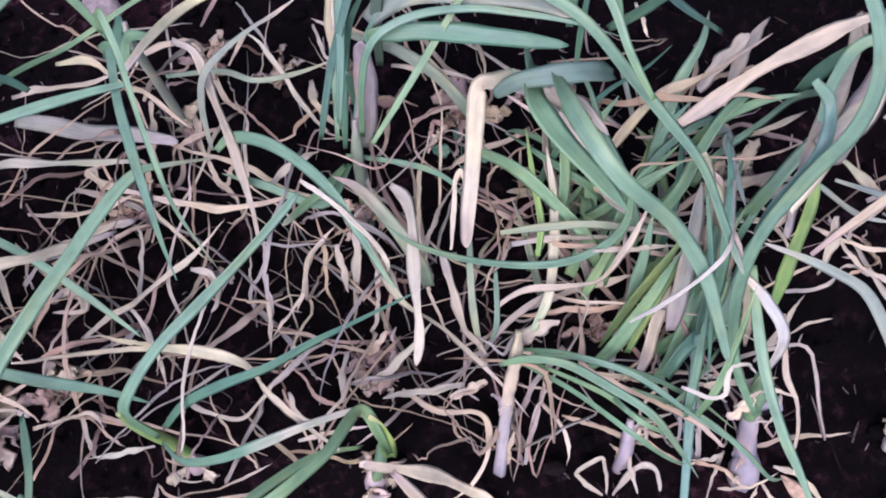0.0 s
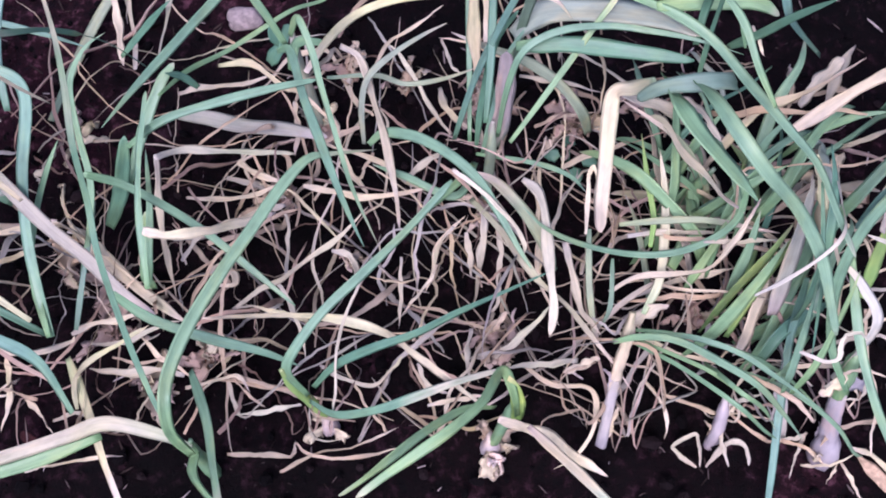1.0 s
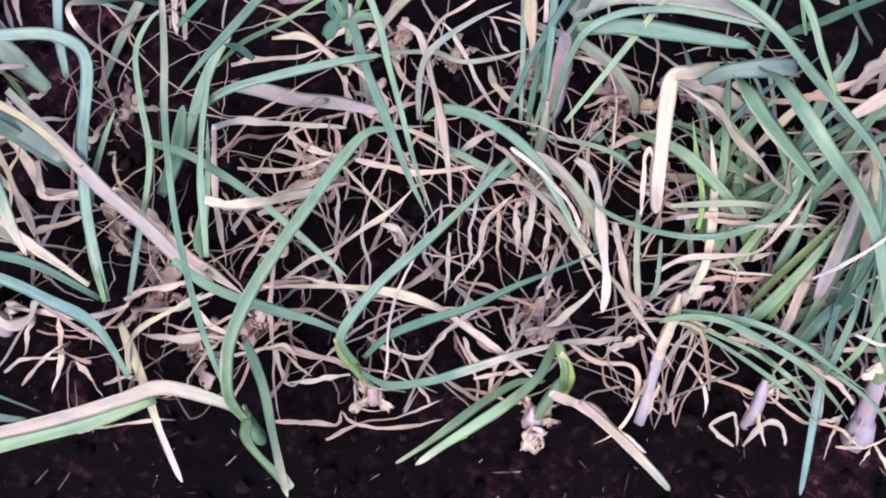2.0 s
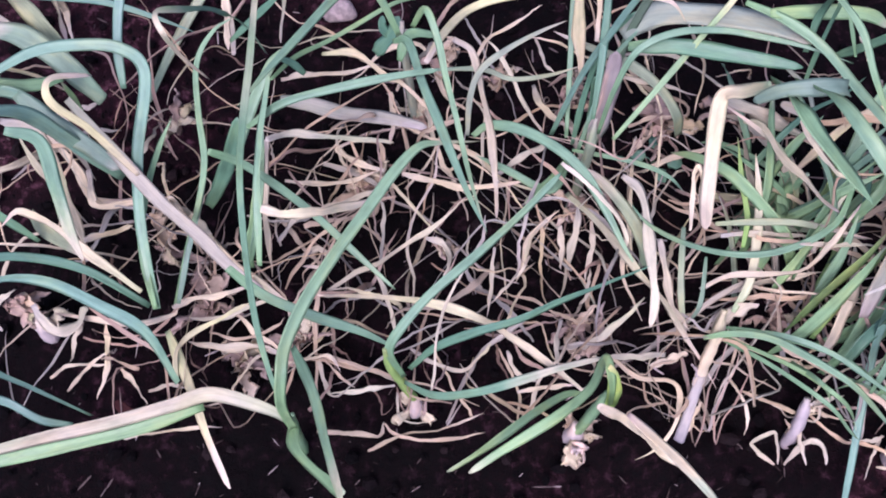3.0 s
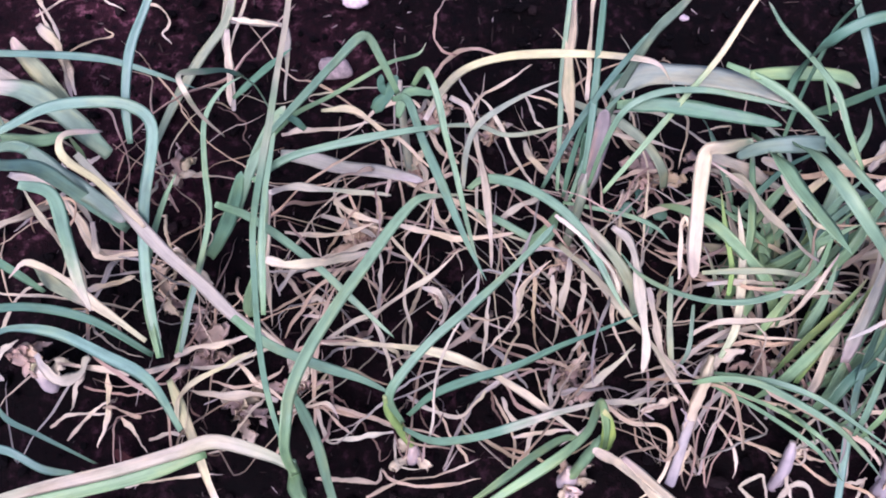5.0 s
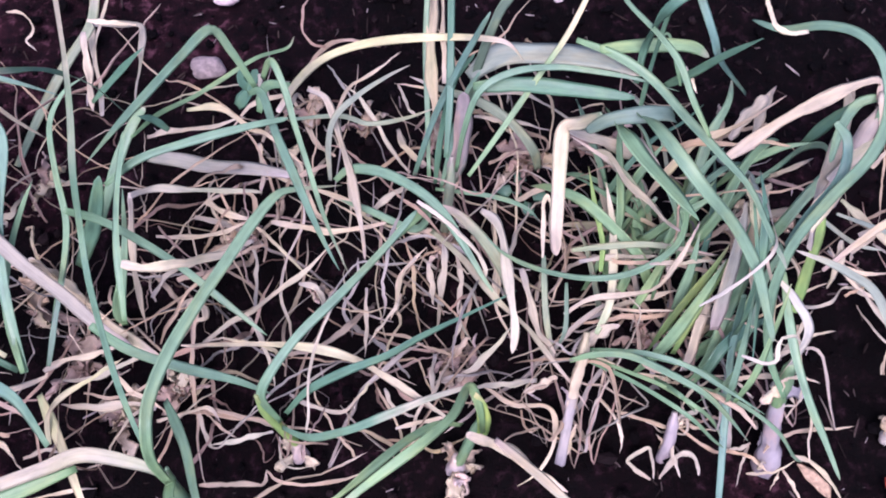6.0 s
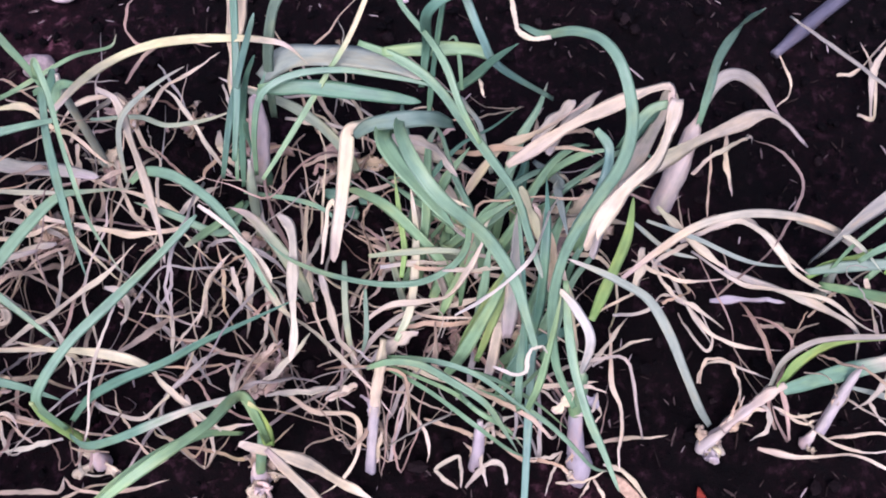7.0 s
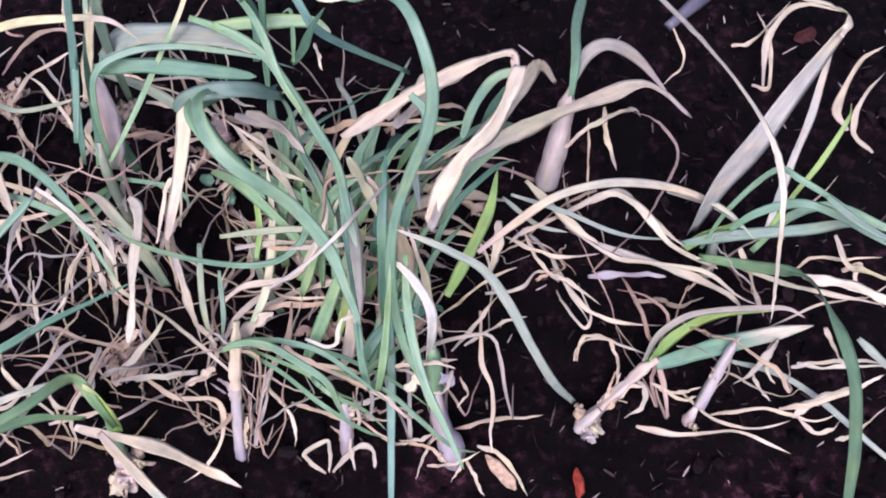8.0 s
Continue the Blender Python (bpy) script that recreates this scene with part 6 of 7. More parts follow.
leaf("MC", "white", 0.0159, (0.397, 0.282, 0.240), (0.384, 0.252, 0.244), (0.365, 0.218, 0.248), (0.340, 0.199, 0.240), (0.322, 0.180, 0.220), (0.306, 0.156, 0.200), twist=-0.05, turn=-0.33, crinkle=0.0006, tip=0.8, foot=0.6, fold=0.25)
leaf("MC", "green", 0.0096, (0.396, 0.281, 0.235), (0.374, 0.277, 0.230), (0.353, 0.252, 0.225), (0.341, 0.225, 0.220), twist=0.26, turn=-0.25, tip=0.7, foot=0.6)
leaf("MC", "blue", 0.0085, (0.298, 0.213, 0.320), (0.309, 0.200, 0.310), (0.302, 0.174, 0.300), (0.287, 0.157, 0.260), (0.284, 0.147, 0.220), twist=0.28, turn=0.23, tip=0.6, foot=0.6)
leaf("R4", "white", 0.0067, (0.612, 0.214, 0.360), (0.629, 0.240, 0.347), (0.622, 0.261, 0.333), (0.609, 0.279, 0.320), twist=0.25, turn=0.10, crinkle=0.0006, foot=0.6)
leaf("R3", "greypurple", 0.0092, (0.543, 0.207, 0.120), (0.579, 0.201, 0.107), (0.609, 0.188, 0.093), (0.634, 0.164, 0.080), twist=-0.09, turn=0.16, foot=0.6)
leaf("BC", "blue", 0.0067, (-0.030, 0.288, 0.100), (-0.011, 0.310, 0.173), (0.011, 0.321, 0.247), (0.035, 0.328, 0.320), twist=-0.02, turn=0.19, tip=0.6, foot=0.6)
leaf("BC", "dark", 0.0069, (-0.009, 0.278, 0.100), (-0.002, 0.309, 0.153), (0.009, 0.330, 0.207), (0.026, 0.328, 0.260), twist=0.27, turn=-0.35, tip=0.4, foot=0.6)
leaf("BC", "blue", 0.0057, (-0.003, 0.273, 0.100), (0.008, 0.299, 0.147), (0.018, 0.320, 0.193), (0.033, 0.324, 0.240), twist=-0.20, turn=-0.06, tip=0.4, foot=0.6)
leaf("P9", "palegreen", 0.0044, (0.123, 0.098, 0.090), (0.163, 0.089, 0.106), (0.217, 0.067, 0.122), (0.243, 0.054, 0.116), (0.269, 0.044, 0.088), (0.301, 0.022, 0.060), twist=-0.28, turn=-0.11, foot=0.6)
leaf("P9", "palegreen", 0.0044, (0.127, 0.090, 0.090), (0.185, 0.057, 0.110), (0.210, 0.031, 0.130), (0.237, 0.021, 0.095), (0.256, 0.006, 0.060), twist=-0.05, turn=-0.26, foot=0.6)
leaf("P9", "palegreen", 0.0044, (0.124, 0.088, 0.090), (0.164, 0.059, 0.110), (0.203, 0.022, 0.130), (0.234, 0.004, 0.095), (0.257, -0.002, 0.060), twist=-0.27, turn=0.11, foot=0.6)
leaf("P9", "palegreen", 0.0044, (0.190, 0.066, 0.090), (0.201, 0.039, 0.130), (0.235, 0.034, 0.060), twist=-0.16, turn=0.16, foot=0.6)
leaf("P9", "palegreen", 0.0045, (0.287, 0.087, 0.090), (0.244, 0.049, 0.130), (0.237, 0.044, 0.060), twist=-0.05, turn=0.32, foot=0.6)
leaf("LA", "dark", 0.0079, (-0.277, 0.343, 0.120), (-0.286, 0.344, 0.140), (-0.297, 0.338, 0.160), twist=-0.12, turn=0.03, foot=0.6)
leaf("LA", "green", 0.0115, (-0.345, 0.252, 0.100), (-0.330, 0.307, 0.113), (-0.312, 0.345, 0.127), (-0.296, 0.359, 0.140), twist=-0.13, turn=0.36, tip=0.5, foot=0.6)
leaf("LA", "dark", 0.0075, (-0.356, 0.379, 0.120), (-0.317, 0.388, 0.160), (-0.282, 0.389, 0.200), twist=-0.13, turn=0.14, foot=0.6)
leaf("LA", "bluegrey", 0.0187, (-0.520, 0.278, 0.200), (-0.490, 0.256, 0.183), (-0.462, 0.241, 0.167), (-0.438, 0.226, 0.150), twist=-0.09, turn=0.15, tip=0.6, foot=0.6, fold=0.25)
leaf("BL", "dark", 0.0160, (-0.382, 0.226, 0.050), (-0.359, 0.244, 0.087), (-0.343, 0.256, 0.123), (-0.329, 0.275, 0.160), twist=0.07, turn=0.22, tip=0.5, foot=0.6, fold=0.25)
leaf("BC", "dark", 0.0127, (0.011, 0.297, 0.060), (0.010, 0.302, 0.120), (0.003, 0.310, 0.180), twist=0.08, turn=-0.04, tip=0.5, foot=0.6, fold=0.25)
leaf("FB", "palegreen", 0.0081, (-0.403, 0.102, 0.110), (-0.416, 0.145, 0.118), (-0.420, 0.177, 0.126), (-0.415, 0.221, 0.134), (-0.406, 0.254, 0.142), (-0.395, 0.279, 0.150), twist=-0.03, turn=-0.27, foot=0.6)
leaf("BL", "bluegrey", 0.0070, (-0.392, 0.114, 0.080), (-0.381, 0.162, 0.100), (-0.369, 0.196, 0.120), (-0.359, 0.221, 0.140), twist=-0.23, turn=-0.28, foot=0.6)
leaf("BL", "green", 0.0067, (-0.325, 0.155, 0.080), (-0.313, 0.178, 0.120), (-0.301, 0.209, 0.160), (-0.293, 0.244, 0.200), twist=0.26, turn=0.14, foot=0.6)
leaf("LA", "white", 0.0058, (-0.361, 0.465, 0.140), (-0.335, 0.461, 0.140), (-0.308, 0.457, 0.140), twist=0.24, turn=0.09, crinkle=0.0006, foot=0.6)
leaf("BM", "dark", 0.0152, (-0.206, 0.361, 0.130), (-0.191, 0.366, 0.150), (-0.180, 0.378, 0.170), twist=-0.17, turn=-0.39, tip=0.5, foot=0.6, fold=0.25)
leaf("BM", "dark", 0.0094, (-0.191, 0.369, 0.150), (-0.197, 0.373, 0.160), (-0.196, 0.379, 0.170), twist=0.02, turn=0.38, tip=0.4, foot=0.6)
leaf("BC", "green", 0.0084, (-0.009, 0.275, 0.070), (-0.030, 0.232, 0.093), (-0.076, 0.244, 0.117), (-0.105, 0.248, 0.140), twist=0.18, turn=-0.34, foot=0.6)
leaf("BC", "green", 0.0051, (-0.009, 0.272, 0.100), (0.046, 0.255, 0.113), (0.075, 0.236, 0.127), (0.088, 0.214, 0.140), twist=-0.08, turn=-0.29, foot=0.6)
leaf("BC", "palegreen", 0.0084, (-0.012, 0.270, 0.080), (-0.025, 0.247, 0.097), (-0.044, 0.224, 0.113), (-0.058, 0.204, 0.130), twist=-0.14, turn=0.14, tip=0.5, foot=0.6)
leaf("LA", "greypurple", 0.0172, (-0.604, 0.335, 0.100), (-0.626, 0.349, 0.113), (-0.643, 0.368, 0.127), (-0.655, 0.394, 0.140), twist=-0.10, turn=0.01, tip=0.6, foot=0.6, fold=0.25)
leaf("LA", "bluegrey", 0.0133, (-0.594, 0.341, 0.110), (-0.607, 0.359, 0.123), (-0.616, 0.377, 0.137), (-0.624, 0.402, 0.150), twist=-0.13, turn=-0.07, tip=0.5, foot=0.6, fold=0.25)
leaf("LA", "yellow", 0.0092, (-0.553, 0.293, 0.190), (-0.575, 0.283, 0.193), (-0.594, 0.267, 0.197), (-0.610, 0.252, 0.200), twist=-0.07, turn=0.07, tip=0.5, foot=0.6)
leaf("FB", "tan", 0.0094, (-0.424, 0.224, 0.050), (-0.403, 0.217, 0.060), (-0.384, 0.201, 0.070), (-0.367, 0.186, 0.080), twist=-0.25, turn=0.39, crinkle=0.0006, tip=0.4, foot=0.6)
leaf("FB", "olive", 0.0141, (-0.542, 0.199, 0.100), (-0.516, 0.175, 0.107), (-0.488, 0.161, 0.113), (-0.463, 0.146, 0.120), twist=-0.22, turn=-0.36, tip=0.5, foot=0.6, fold=0.25)
leaf("R4", "pinktan", 0.0083, (0.704, 0.368, 0.030), (0.719, 0.420, 0.030), (0.746, 0.458, 0.030), (0.777, 0.475, 0.030), (0.821, 0.461, 0.030), twist=0.25, turn=-0.11, crinkle=0.0006, foot=0.6)
leaf("GG", "tangreen", 0.0087, (0.024, 0.006, 0.165), (0.043, -0.014, 0.174), (0.059, -0.030, 0.178), (0.077, -0.049, 0.177), (0.092, -0.065, 0.171), twist=-0.30, turn=-0.20, tip=0.6, foot=0.6)
leaf("R3", "white", 0.0078, (0.454, 0.217, 0.060), (0.480, 0.224, 0.071), (0.500, 0.223, 0.083), (0.518, 0.205, 0.094), (0.533, 0.184, 0.093), (0.549, 0.168, 0.079), (0.573, 0.157, 0.064), (0.602, 0.146, 0.050), twist=0.19, turn=0.19, crinkle=0.0006, tip=0.5, foot=0.6)
leaf("P3", "olive", 0.0067, (0.091, 0.186, 0.120), (0.090, 0.141, 0.103), (0.093, 0.111, 0.087), (0.099, 0.086, 0.070), twist=0.09, turn=0.26, tip=0.5, foot=0.6)
leaf("BC", "palestraw", 0.0035, (-0.050, 0.171, 0.070), (-0.056, 0.159, 0.060), (-0.074, 0.142, 0.050), (-0.086, 0.128, 0.040), twist=-0.02, turn=0.34, crinkle=0.0006, foot=0.6)
leaf("HH", "tan", 0.0041, (-0.033, 0.206, 0.080), (-0.048, 0.189, 0.070), (-0.056, 0.162, 0.060), (-0.063, 0.148, 0.050), twist=-0.14, turn=-0.00, crinkle=0.0006, foot=0.6)
leaf("BL", "palegreen", 0.0108, (-0.331, 0.160, 0.050), (-0.329, 0.166, 0.083), (-0.316, 0.183, 0.117), (-0.308, 0.205, 0.150), twist=0.20, turn=0.04, tip=0.5, foot=0.6)
leaf("LA", "tan", 0.0148, (-0.379, 0.191, 0.172), (-0.402, 0.211, 0.052), (-0.347, 0.161, 0.044), (-0.280, 0.113, 0.093), twist=-0.35, turn=0.37, crinkle=0.0006, foot=0.35, fold=0.25)
leaf("LA", "tan", 0.0082, (-0.378, 0.415, 0.030), (-0.393, 0.474, 0.006), (-0.406, 0.532, 0.006), (-0.413, 0.604, 0.006), (-0.421, 0.679, 0.006), twist=-0.21, turn=0.44, crinkle=0.0006)
leaf("MC", "tan", 0.0082, (0.198, 0.244, 0.065), (0.223, 0.266, 0.120), (0.247, 0.282, 0.154), (0.265, 0.284, 0.168), (0.292, 0.293, 0.180), (0.335, 0.315, 0.185), twist=0.13, turn=0.22, crinkle=0.0006, foot=0.35)
leaf("LA", "tan", 0.0131, (-0.545, 0.262, 0.177), (-0.501, 0.244, 0.191), (-0.505, 0.228, 0.127), (-0.517, 0.211, 0.059), (-0.506, 0.170, 0.031), twist=-0.02, turn=-0.12, crinkle=0.0006, foot=0.35, fold=0.25)
leaf("LA", "pinktan", 0.0082, (-0.578, 0.448, 0.006), (-0.592, 0.484, 0.006), (-0.586, 0.483, 0.056), (-0.603, 0.512, 0.054), (-0.618, 0.537, 0.053), twist=0.22, turn=-0.08, crinkle=0.0006, foot=0.35)
leaf("LA", "tan", 0.0090, (-0.632, 0.251, 0.051), (-0.583, 0.257, 0.077), (-0.549, 0.298, 0.033), (-0.520, 0.266, 0.017), twist=0.22, turn=0.14, crinkle=0.0006, foot=0.35)
leaf("LA", "tan", 0.0066, (-0.596, 0.307, 0.058), (-0.554, 0.256, 0.083), (-0.534, 0.233, 0.068), (-0.509, 0.206, 0.039), twist=-0.09, turn=-0.36, crinkle=0.0006, foot=0.35)
leaf("LA", "pinktan", 0.0098, (-0.568, 0.308, 0.045), (-0.531, 0.269, 0.037), (-0.510, 0.237, 0.032), (-0.473, 0.251, 0.006), twist=0.07, turn=0.06, crinkle=0.0006, foot=0.35)
leaf("MC", "palegreen", 0.0115, (0.194, 0.239, 0.062), (0.193, 0.220, 0.091), (0.191, 0.200, 0.111), (0.211, 0.204, 0.144), (0.231, 0.210, 0.168), (0.256, 0.219, 0.179), twist=0.17, turn=0.09, foot=0.35)
leaf("MC", "palegreen", 0.0139, (0.234, 0.092, 0.036), (0.262, 0.101, 0.084), (0.286, 0.125, 0.109), (0.296, 0.158, 0.132), twist=-0.05, turn=0.08, foot=0.35, fold=0.25)
leaf("MC", "palegreen", 0.0090, (0.180, 0.134, 0.081), (0.193, 0.154, 0.108), (0.208, 0.176, 0.136), (0.233, 0.213, 0.162), twist=-0.08, turn=-0.11, foot=0.35)
leaf("MC", "tan", 0.0082, (0.314, 0.090, 0.071), (0.306, 0.110, 0.112), (0.299, 0.134, 0.144), (0.289, 0.170, 0.164), twist=-0.30, turn=0.34, crinkle=0.0006, foot=0.35)
leaf("MC", "tan", 0.0074, (0.307, 0.267, 0.075), (0.324, 0.259, 0.115), (0.339, 0.256, 0.139), (0.370, 0.267, 0.140), twist=0.14, turn=-0.07, crinkle=0.0006, foot=0.35)
leaf("MC", "palegreen", 0.0082, (0.282, 0.260, 0.093), (0.298, 0.265, 0.134), (0.324, 0.269, 0.161), (0.355, 0.269, 0.172), twist=-0.15, turn=0.28, foot=0.35)
leaf("MC", "tan", 0.0107, (0.281, 0.215, 0.081), (0.313, 0.220, 0.108), (0.356, 0.229, 0.090), (0.398, 0.241, 0.043), twist=-0.02, turn=0.05, crinkle=0.0006, foot=0.35)
leaf("MC", "palegreen", 0.0123, (0.179, 0.078, 0.059), (0.199, 0.092, 0.109), (0.222, 0.120, 0.159), (0.241, 0.147, 0.194), twist=0.09, turn=-0.15, foot=0.35)
leaf("MC", "yellowgreen", 0.0082, (0.194, 0.098, 0.066), (0.213, 0.122, 0.117), (0.233, 0.143, 0.165), (0.251, 0.165, 0.184), twist=0.08, turn=-0.15, foot=0.35)
leaf("MC", "green", 0.0098, (0.217, 0.117, 0.066), (0.219, 0.135, 0.110), (0.222, 0.152, 0.149), (0.226, 0.178, 0.182), twist=-0.08, turn=-0.36, foot=0.35)
leaf("MC", "palegreen", 0.0115, (0.177, 0.238, 0.074), (0.184, 0.249, 0.107), (0.193, 0.262, 0.135), (0.217, 0.284, 0.157), twist=0.25, turn=0.02, foot=0.35)
leaf("MC", "green", 0.0107, (0.235, 0.220, 0.093), (0.244, 0.239, 0.126), (0.248, 0.251, 0.154), (0.267, 0.267, 0.176), twist=0.06, turn=0.07, foot=0.35)
leaf("MC", "greygreen", 0.0120, (0.290, 0.298, 0.091), (0.307, 0.258, 0.123), (0.299, 0.238, 0.148), (0.301, 0.185, 0.162), twist=0.17, turn=-0.10, foot=0.35)
leaf("MC", "green", 0.0107, (0.182, 0.203, 0.076), (0.208, 0.209, 0.104), (0.232, 0.217, 0.127), (0.259, 0.228, 0.145), twist=-0.28, turn=-0.47, foot=0.35)
leaf("MC", "olive", 0.0090, (0.165, 0.203, 0.076), (0.211, 0.195, 0.094), (0.236, 0.188, 0.104), (0.266, 0.181, 0.106), twist=-0.21, turn=-0.46, foot=0.35)
leaf("MC", "palegreen", 0.0107, (0.202, 0.147, 0.081), (0.207, 0.180, 0.129), (0.223, 0.209, 0.161), (0.259, 0.239, 0.161), twist=0.27, turn=-0.02, foot=0.35)
leaf("MC", "tan", 0.0090, (0.283, 0.125, 0.069), (0.281, 0.150, 0.104), (0.281, 0.175, 0.135), (0.282, 0.215, 0.161), twist=0.18, turn=-0.50, crinkle=0.0006, foot=0.35)
leaf("MC", "tan", 0.0074, (0.137, 0.135, 0.063), (0.178, 0.147, 0.074), (0.202, 0.150, 0.080), (0.231, 0.155, 0.081), twist=-0.02, turn=0.39, crinkle=0.0006, foot=0.35)

# ---- stems and bulbs ----
neck("FA", [(-0.276, -0.016, 0.000), (-0.274, -0.008, 0.042), (-0.27, -0.002, 0.085), (-0.266, 0.006, 0.115)], [0.0075, 0.0065, 0.0055, 0.002], "palegreen")
bulb("HH", -0.161, 0.025, 0.0095, skins=3)
neck("HH", [(-0.163, 0.034, 0.03), (-0.172, 0.044, 0.062), (-0.181, 0.053, 0.1), (-0.184, 0.062, 0.137)], [0.0045, 0.0052, 0.0045, 0.002], "lime")
bulb("GG", -0.003, 0.002, 0.011, skins=6)
neck("GG", [(-0.001, 0.005, 0.03), (0.006, 0.015, 0.07), (0.012, 0.024, 0.105), (0.014, 0.03, 0.12)], [0.005, 0.0052, 0.0048, 0.002], "palegreen")
p3_stem = neck("P3", [(0.106, 0.002, -0.006), (0.108, 0.020, 0.020), (0.111, 0.041, 0.043), (0.114, 0.056, 0.063)], [0.0056, 0.005, 0.0048, 0.004], "palestem", 0.14)
neck("P3", [(0.112, 0.047, 0.050), (0.115, 0.066, 0.071), (0.120, 0.085, 0.095), (0.125, 0.108, 0.115)], [0.0046, 0.0052, 0.0056, 0.003], "pinktan", 0.2, knob=0.08)
peel(p3_stem, [(0.106, 0.003, 0.000), (0.111, 0.041, 0.043), (0.120, 0.086, 0.098)], 0.0058, 4, 31)
p9_stem = neck("P9", [(0.212, -0.001, -0.006), (0.214, 0.013, 0.023), (0.215, 0.025, 0.041), (0.216, 0.037, 0.053)], [0.0066, 0.0062, 0.0058, 0.003], "lilac", 0.1)
peel(p9_stem, [(0.213, 0.002, 0.000), (0.215, 0.026, 0.039), (0.218, 0.043, 0.063)], 0.006, 3, 32)
pd_stem = neck("PD", [(0.318, -0.016, -0.008), (0.316, -0.008, 0.02), (0.31, 0.004, 0.045), (0.305, 0.02, 0.075), (0.303, 0.036, 0.1)], [0.0125, 0.0125, 0.0085, 0.0078, 0.006], "lilac", 0.1, name="bulb", knob=0.04)
neck("PD", [(0.303, 0.034, 0.095), (0.303, 0.046, 0.118), (0.303, 0.056, 0.135), (0.304, 0.064, 0.145)], [0.0075, 0.0075, 0.006, 0.002], "palegreen", 0.08)
peel(pd_stem, [(0.310, -0.017, 0.000), (0.309, 0.004, 0.041), (0.306, 0.028, 0.076)], 0.008, 4, 33)
bulb("R5", 0.558, 0.002, 0.0065, skins=1, lean=(0.3, 0.5))
r5_stem = neck("R5", [(0.562, 0.009, 0.033), (0.578, 0.034, 0.049), (0.59, 0.053, 0.066), (0.6, 0.066, 0.078)], [0.0055, 0.0056, 0.0045, 0.0015], "palestem", 0.14)
peel(r5_stem, [(0.560, 0.004, 0.027), (0.578, 0.034, 0.049), (0.593, 0.057, 0.071)], 0.0055, 2, 34)
r1_stem = neck("R1", [(0.449, 0.005, 0.008), (0.468, 0.018, 0.02), (0.49, 0.034, 0.04), (0.506, 0.045, 0.058), (0.52, 0.052, 0.072)], [0.006, 0.0056, 0.0048, 0.0055, 0.003], "palestem", 0.24, knob=0.12)
peel(r1_stem, [(0.449, 0.003, 0.020), (0.478, 0.027, 0.033), (0.510, 0.060, 0.060)], 0.0065, 6, 35)
bulb("R1", 0.449, 0.004, 0.008, "palestem", skins=6, lean=(0.7, 0.5))
bulb("LB", -0.548, 0.098, 0.012, skins=2)
neck("MC", [(0.184, 0.235, 0.000), (0.192, 0.237, 0.041), (0.201, 0.235, 0.091), (0.206, 0.235, 0.134)], [0.009, 0.008, 0.006, 0.002], "palegreen")
neck("BC", [(-0.001, 0.241, 0.000), (0.001, 0.250, 0.059), (0.004, 0.261, 0.126), (0.006, 0.278, 0.160)], [0.006, 0.005, 0.005, 0.002], "olive")
neck("BM", [(-0.171, 0.338, 0.000), (-0.174, 0.351, 0.065), (-0.177, 0.363, 0.147), (-0.177, 0.373, 0.169)], [0.005, 0.0045, 0.004, 0.002], "greygreen")
neck("R3", [(0.447, 0.277, 0.0), (0.455, 0.297, 0.045), (0.463, 0.32, 0.09), (0.467, 0.335, 0.115)], [0.013, 0.0125, 0.009, 0.002], "palestem")
neck("R4", [(0.606, 0.158, 0.0), (0.604, 0.163, 0.03), (0.6, 0.17, 0.06), (0.597, 0.174, 0.085)], [0.007, 0.006, 0.005, 0.002], "greygreen")


def husk(key, x, y, z, size, count, seed):
    """A tuft of torn brown leaf sheath."""
    r = random.Random(seed)
    c = Vector((x, y, z))
    for i in range(count):
        a, up = r.uniform(0, 6.3), r.uniform(-0.3, 0.8)
        d = Vector((math.cos(a), math.sin(a), up))
        pts = [c - d * size * 0.4, c + d * size * 0.3 + Vector((0, 0, 0.2 * size)), c + d * size * r.uniform(0.7, 1.1), c + d * size * r.uniform(1.0, 1.6) - Vector((0, 0, size * r.uniform(0.1, 0.6)))]
        for q in pts:
            q.z = max(q.z, 0.005)
        child("husk", ribbon("husk", pts, size * r.uniform(0.35, 0.8), r.choice(["straw", "pinkstraw", "pinkstraw", "tan"]), twist=r.uniform(-1.2, 1.2), turn=r.uniform(-1.5, 1.5), fold=0.45, crinkle=0.0015, rings=18, tip=0.35, r=r, edge=0.4), PLANT[key], "torn brown papery sheath")


# plant, x, y, z, size, how many, seed
husk("FA", -0.282, 0.095, 0.021, 0.022, 5, 1)
husk("BL", -0.226, 0.253, 0.024, 0.025, 4, 2)
husk("P3", 0.200, 0.117, 0.032, 0.022, 5, 3)
husk("BC", -0.005, 0.347, 0.071, 0.028, 5, 4)
husk("MC", 0.095, 0.326, 0.036, 0.03, 6, 5)
husk("HH", -0.141, 0.190, 0.047, 0.016, 3, 6)
husk("BL", -0.212, 0.267, 0.030, 0.022, 4, 7)
husk("P3", 0.020, 0.094, 0.042, 0.022, 4, 8)
husk("PD", 0.288, 0.115, 0.045, 0.025, 4, 9)
husk("MC", 0.331, 0.241, 0.059, 0.03, 6, 10)
husk("MC", 0.170, 0.334, 0.051, 0.028, 5, 11)
husk("BC", -0.141, 0.396, 0.037, 0.025, 4, 12)
husk("LA", -0.436, 0.333, 0.020, 0.025, 4, 13)
husk("GG", -0.008, 0.104, 0.042, 0.02, 5, 14)
husk("LA", -0.569, 0.117, 0.051, 0.022, 3, 15)
husk("BM", -0.168, 0.340, 0.026, 0.022, 5, 18)
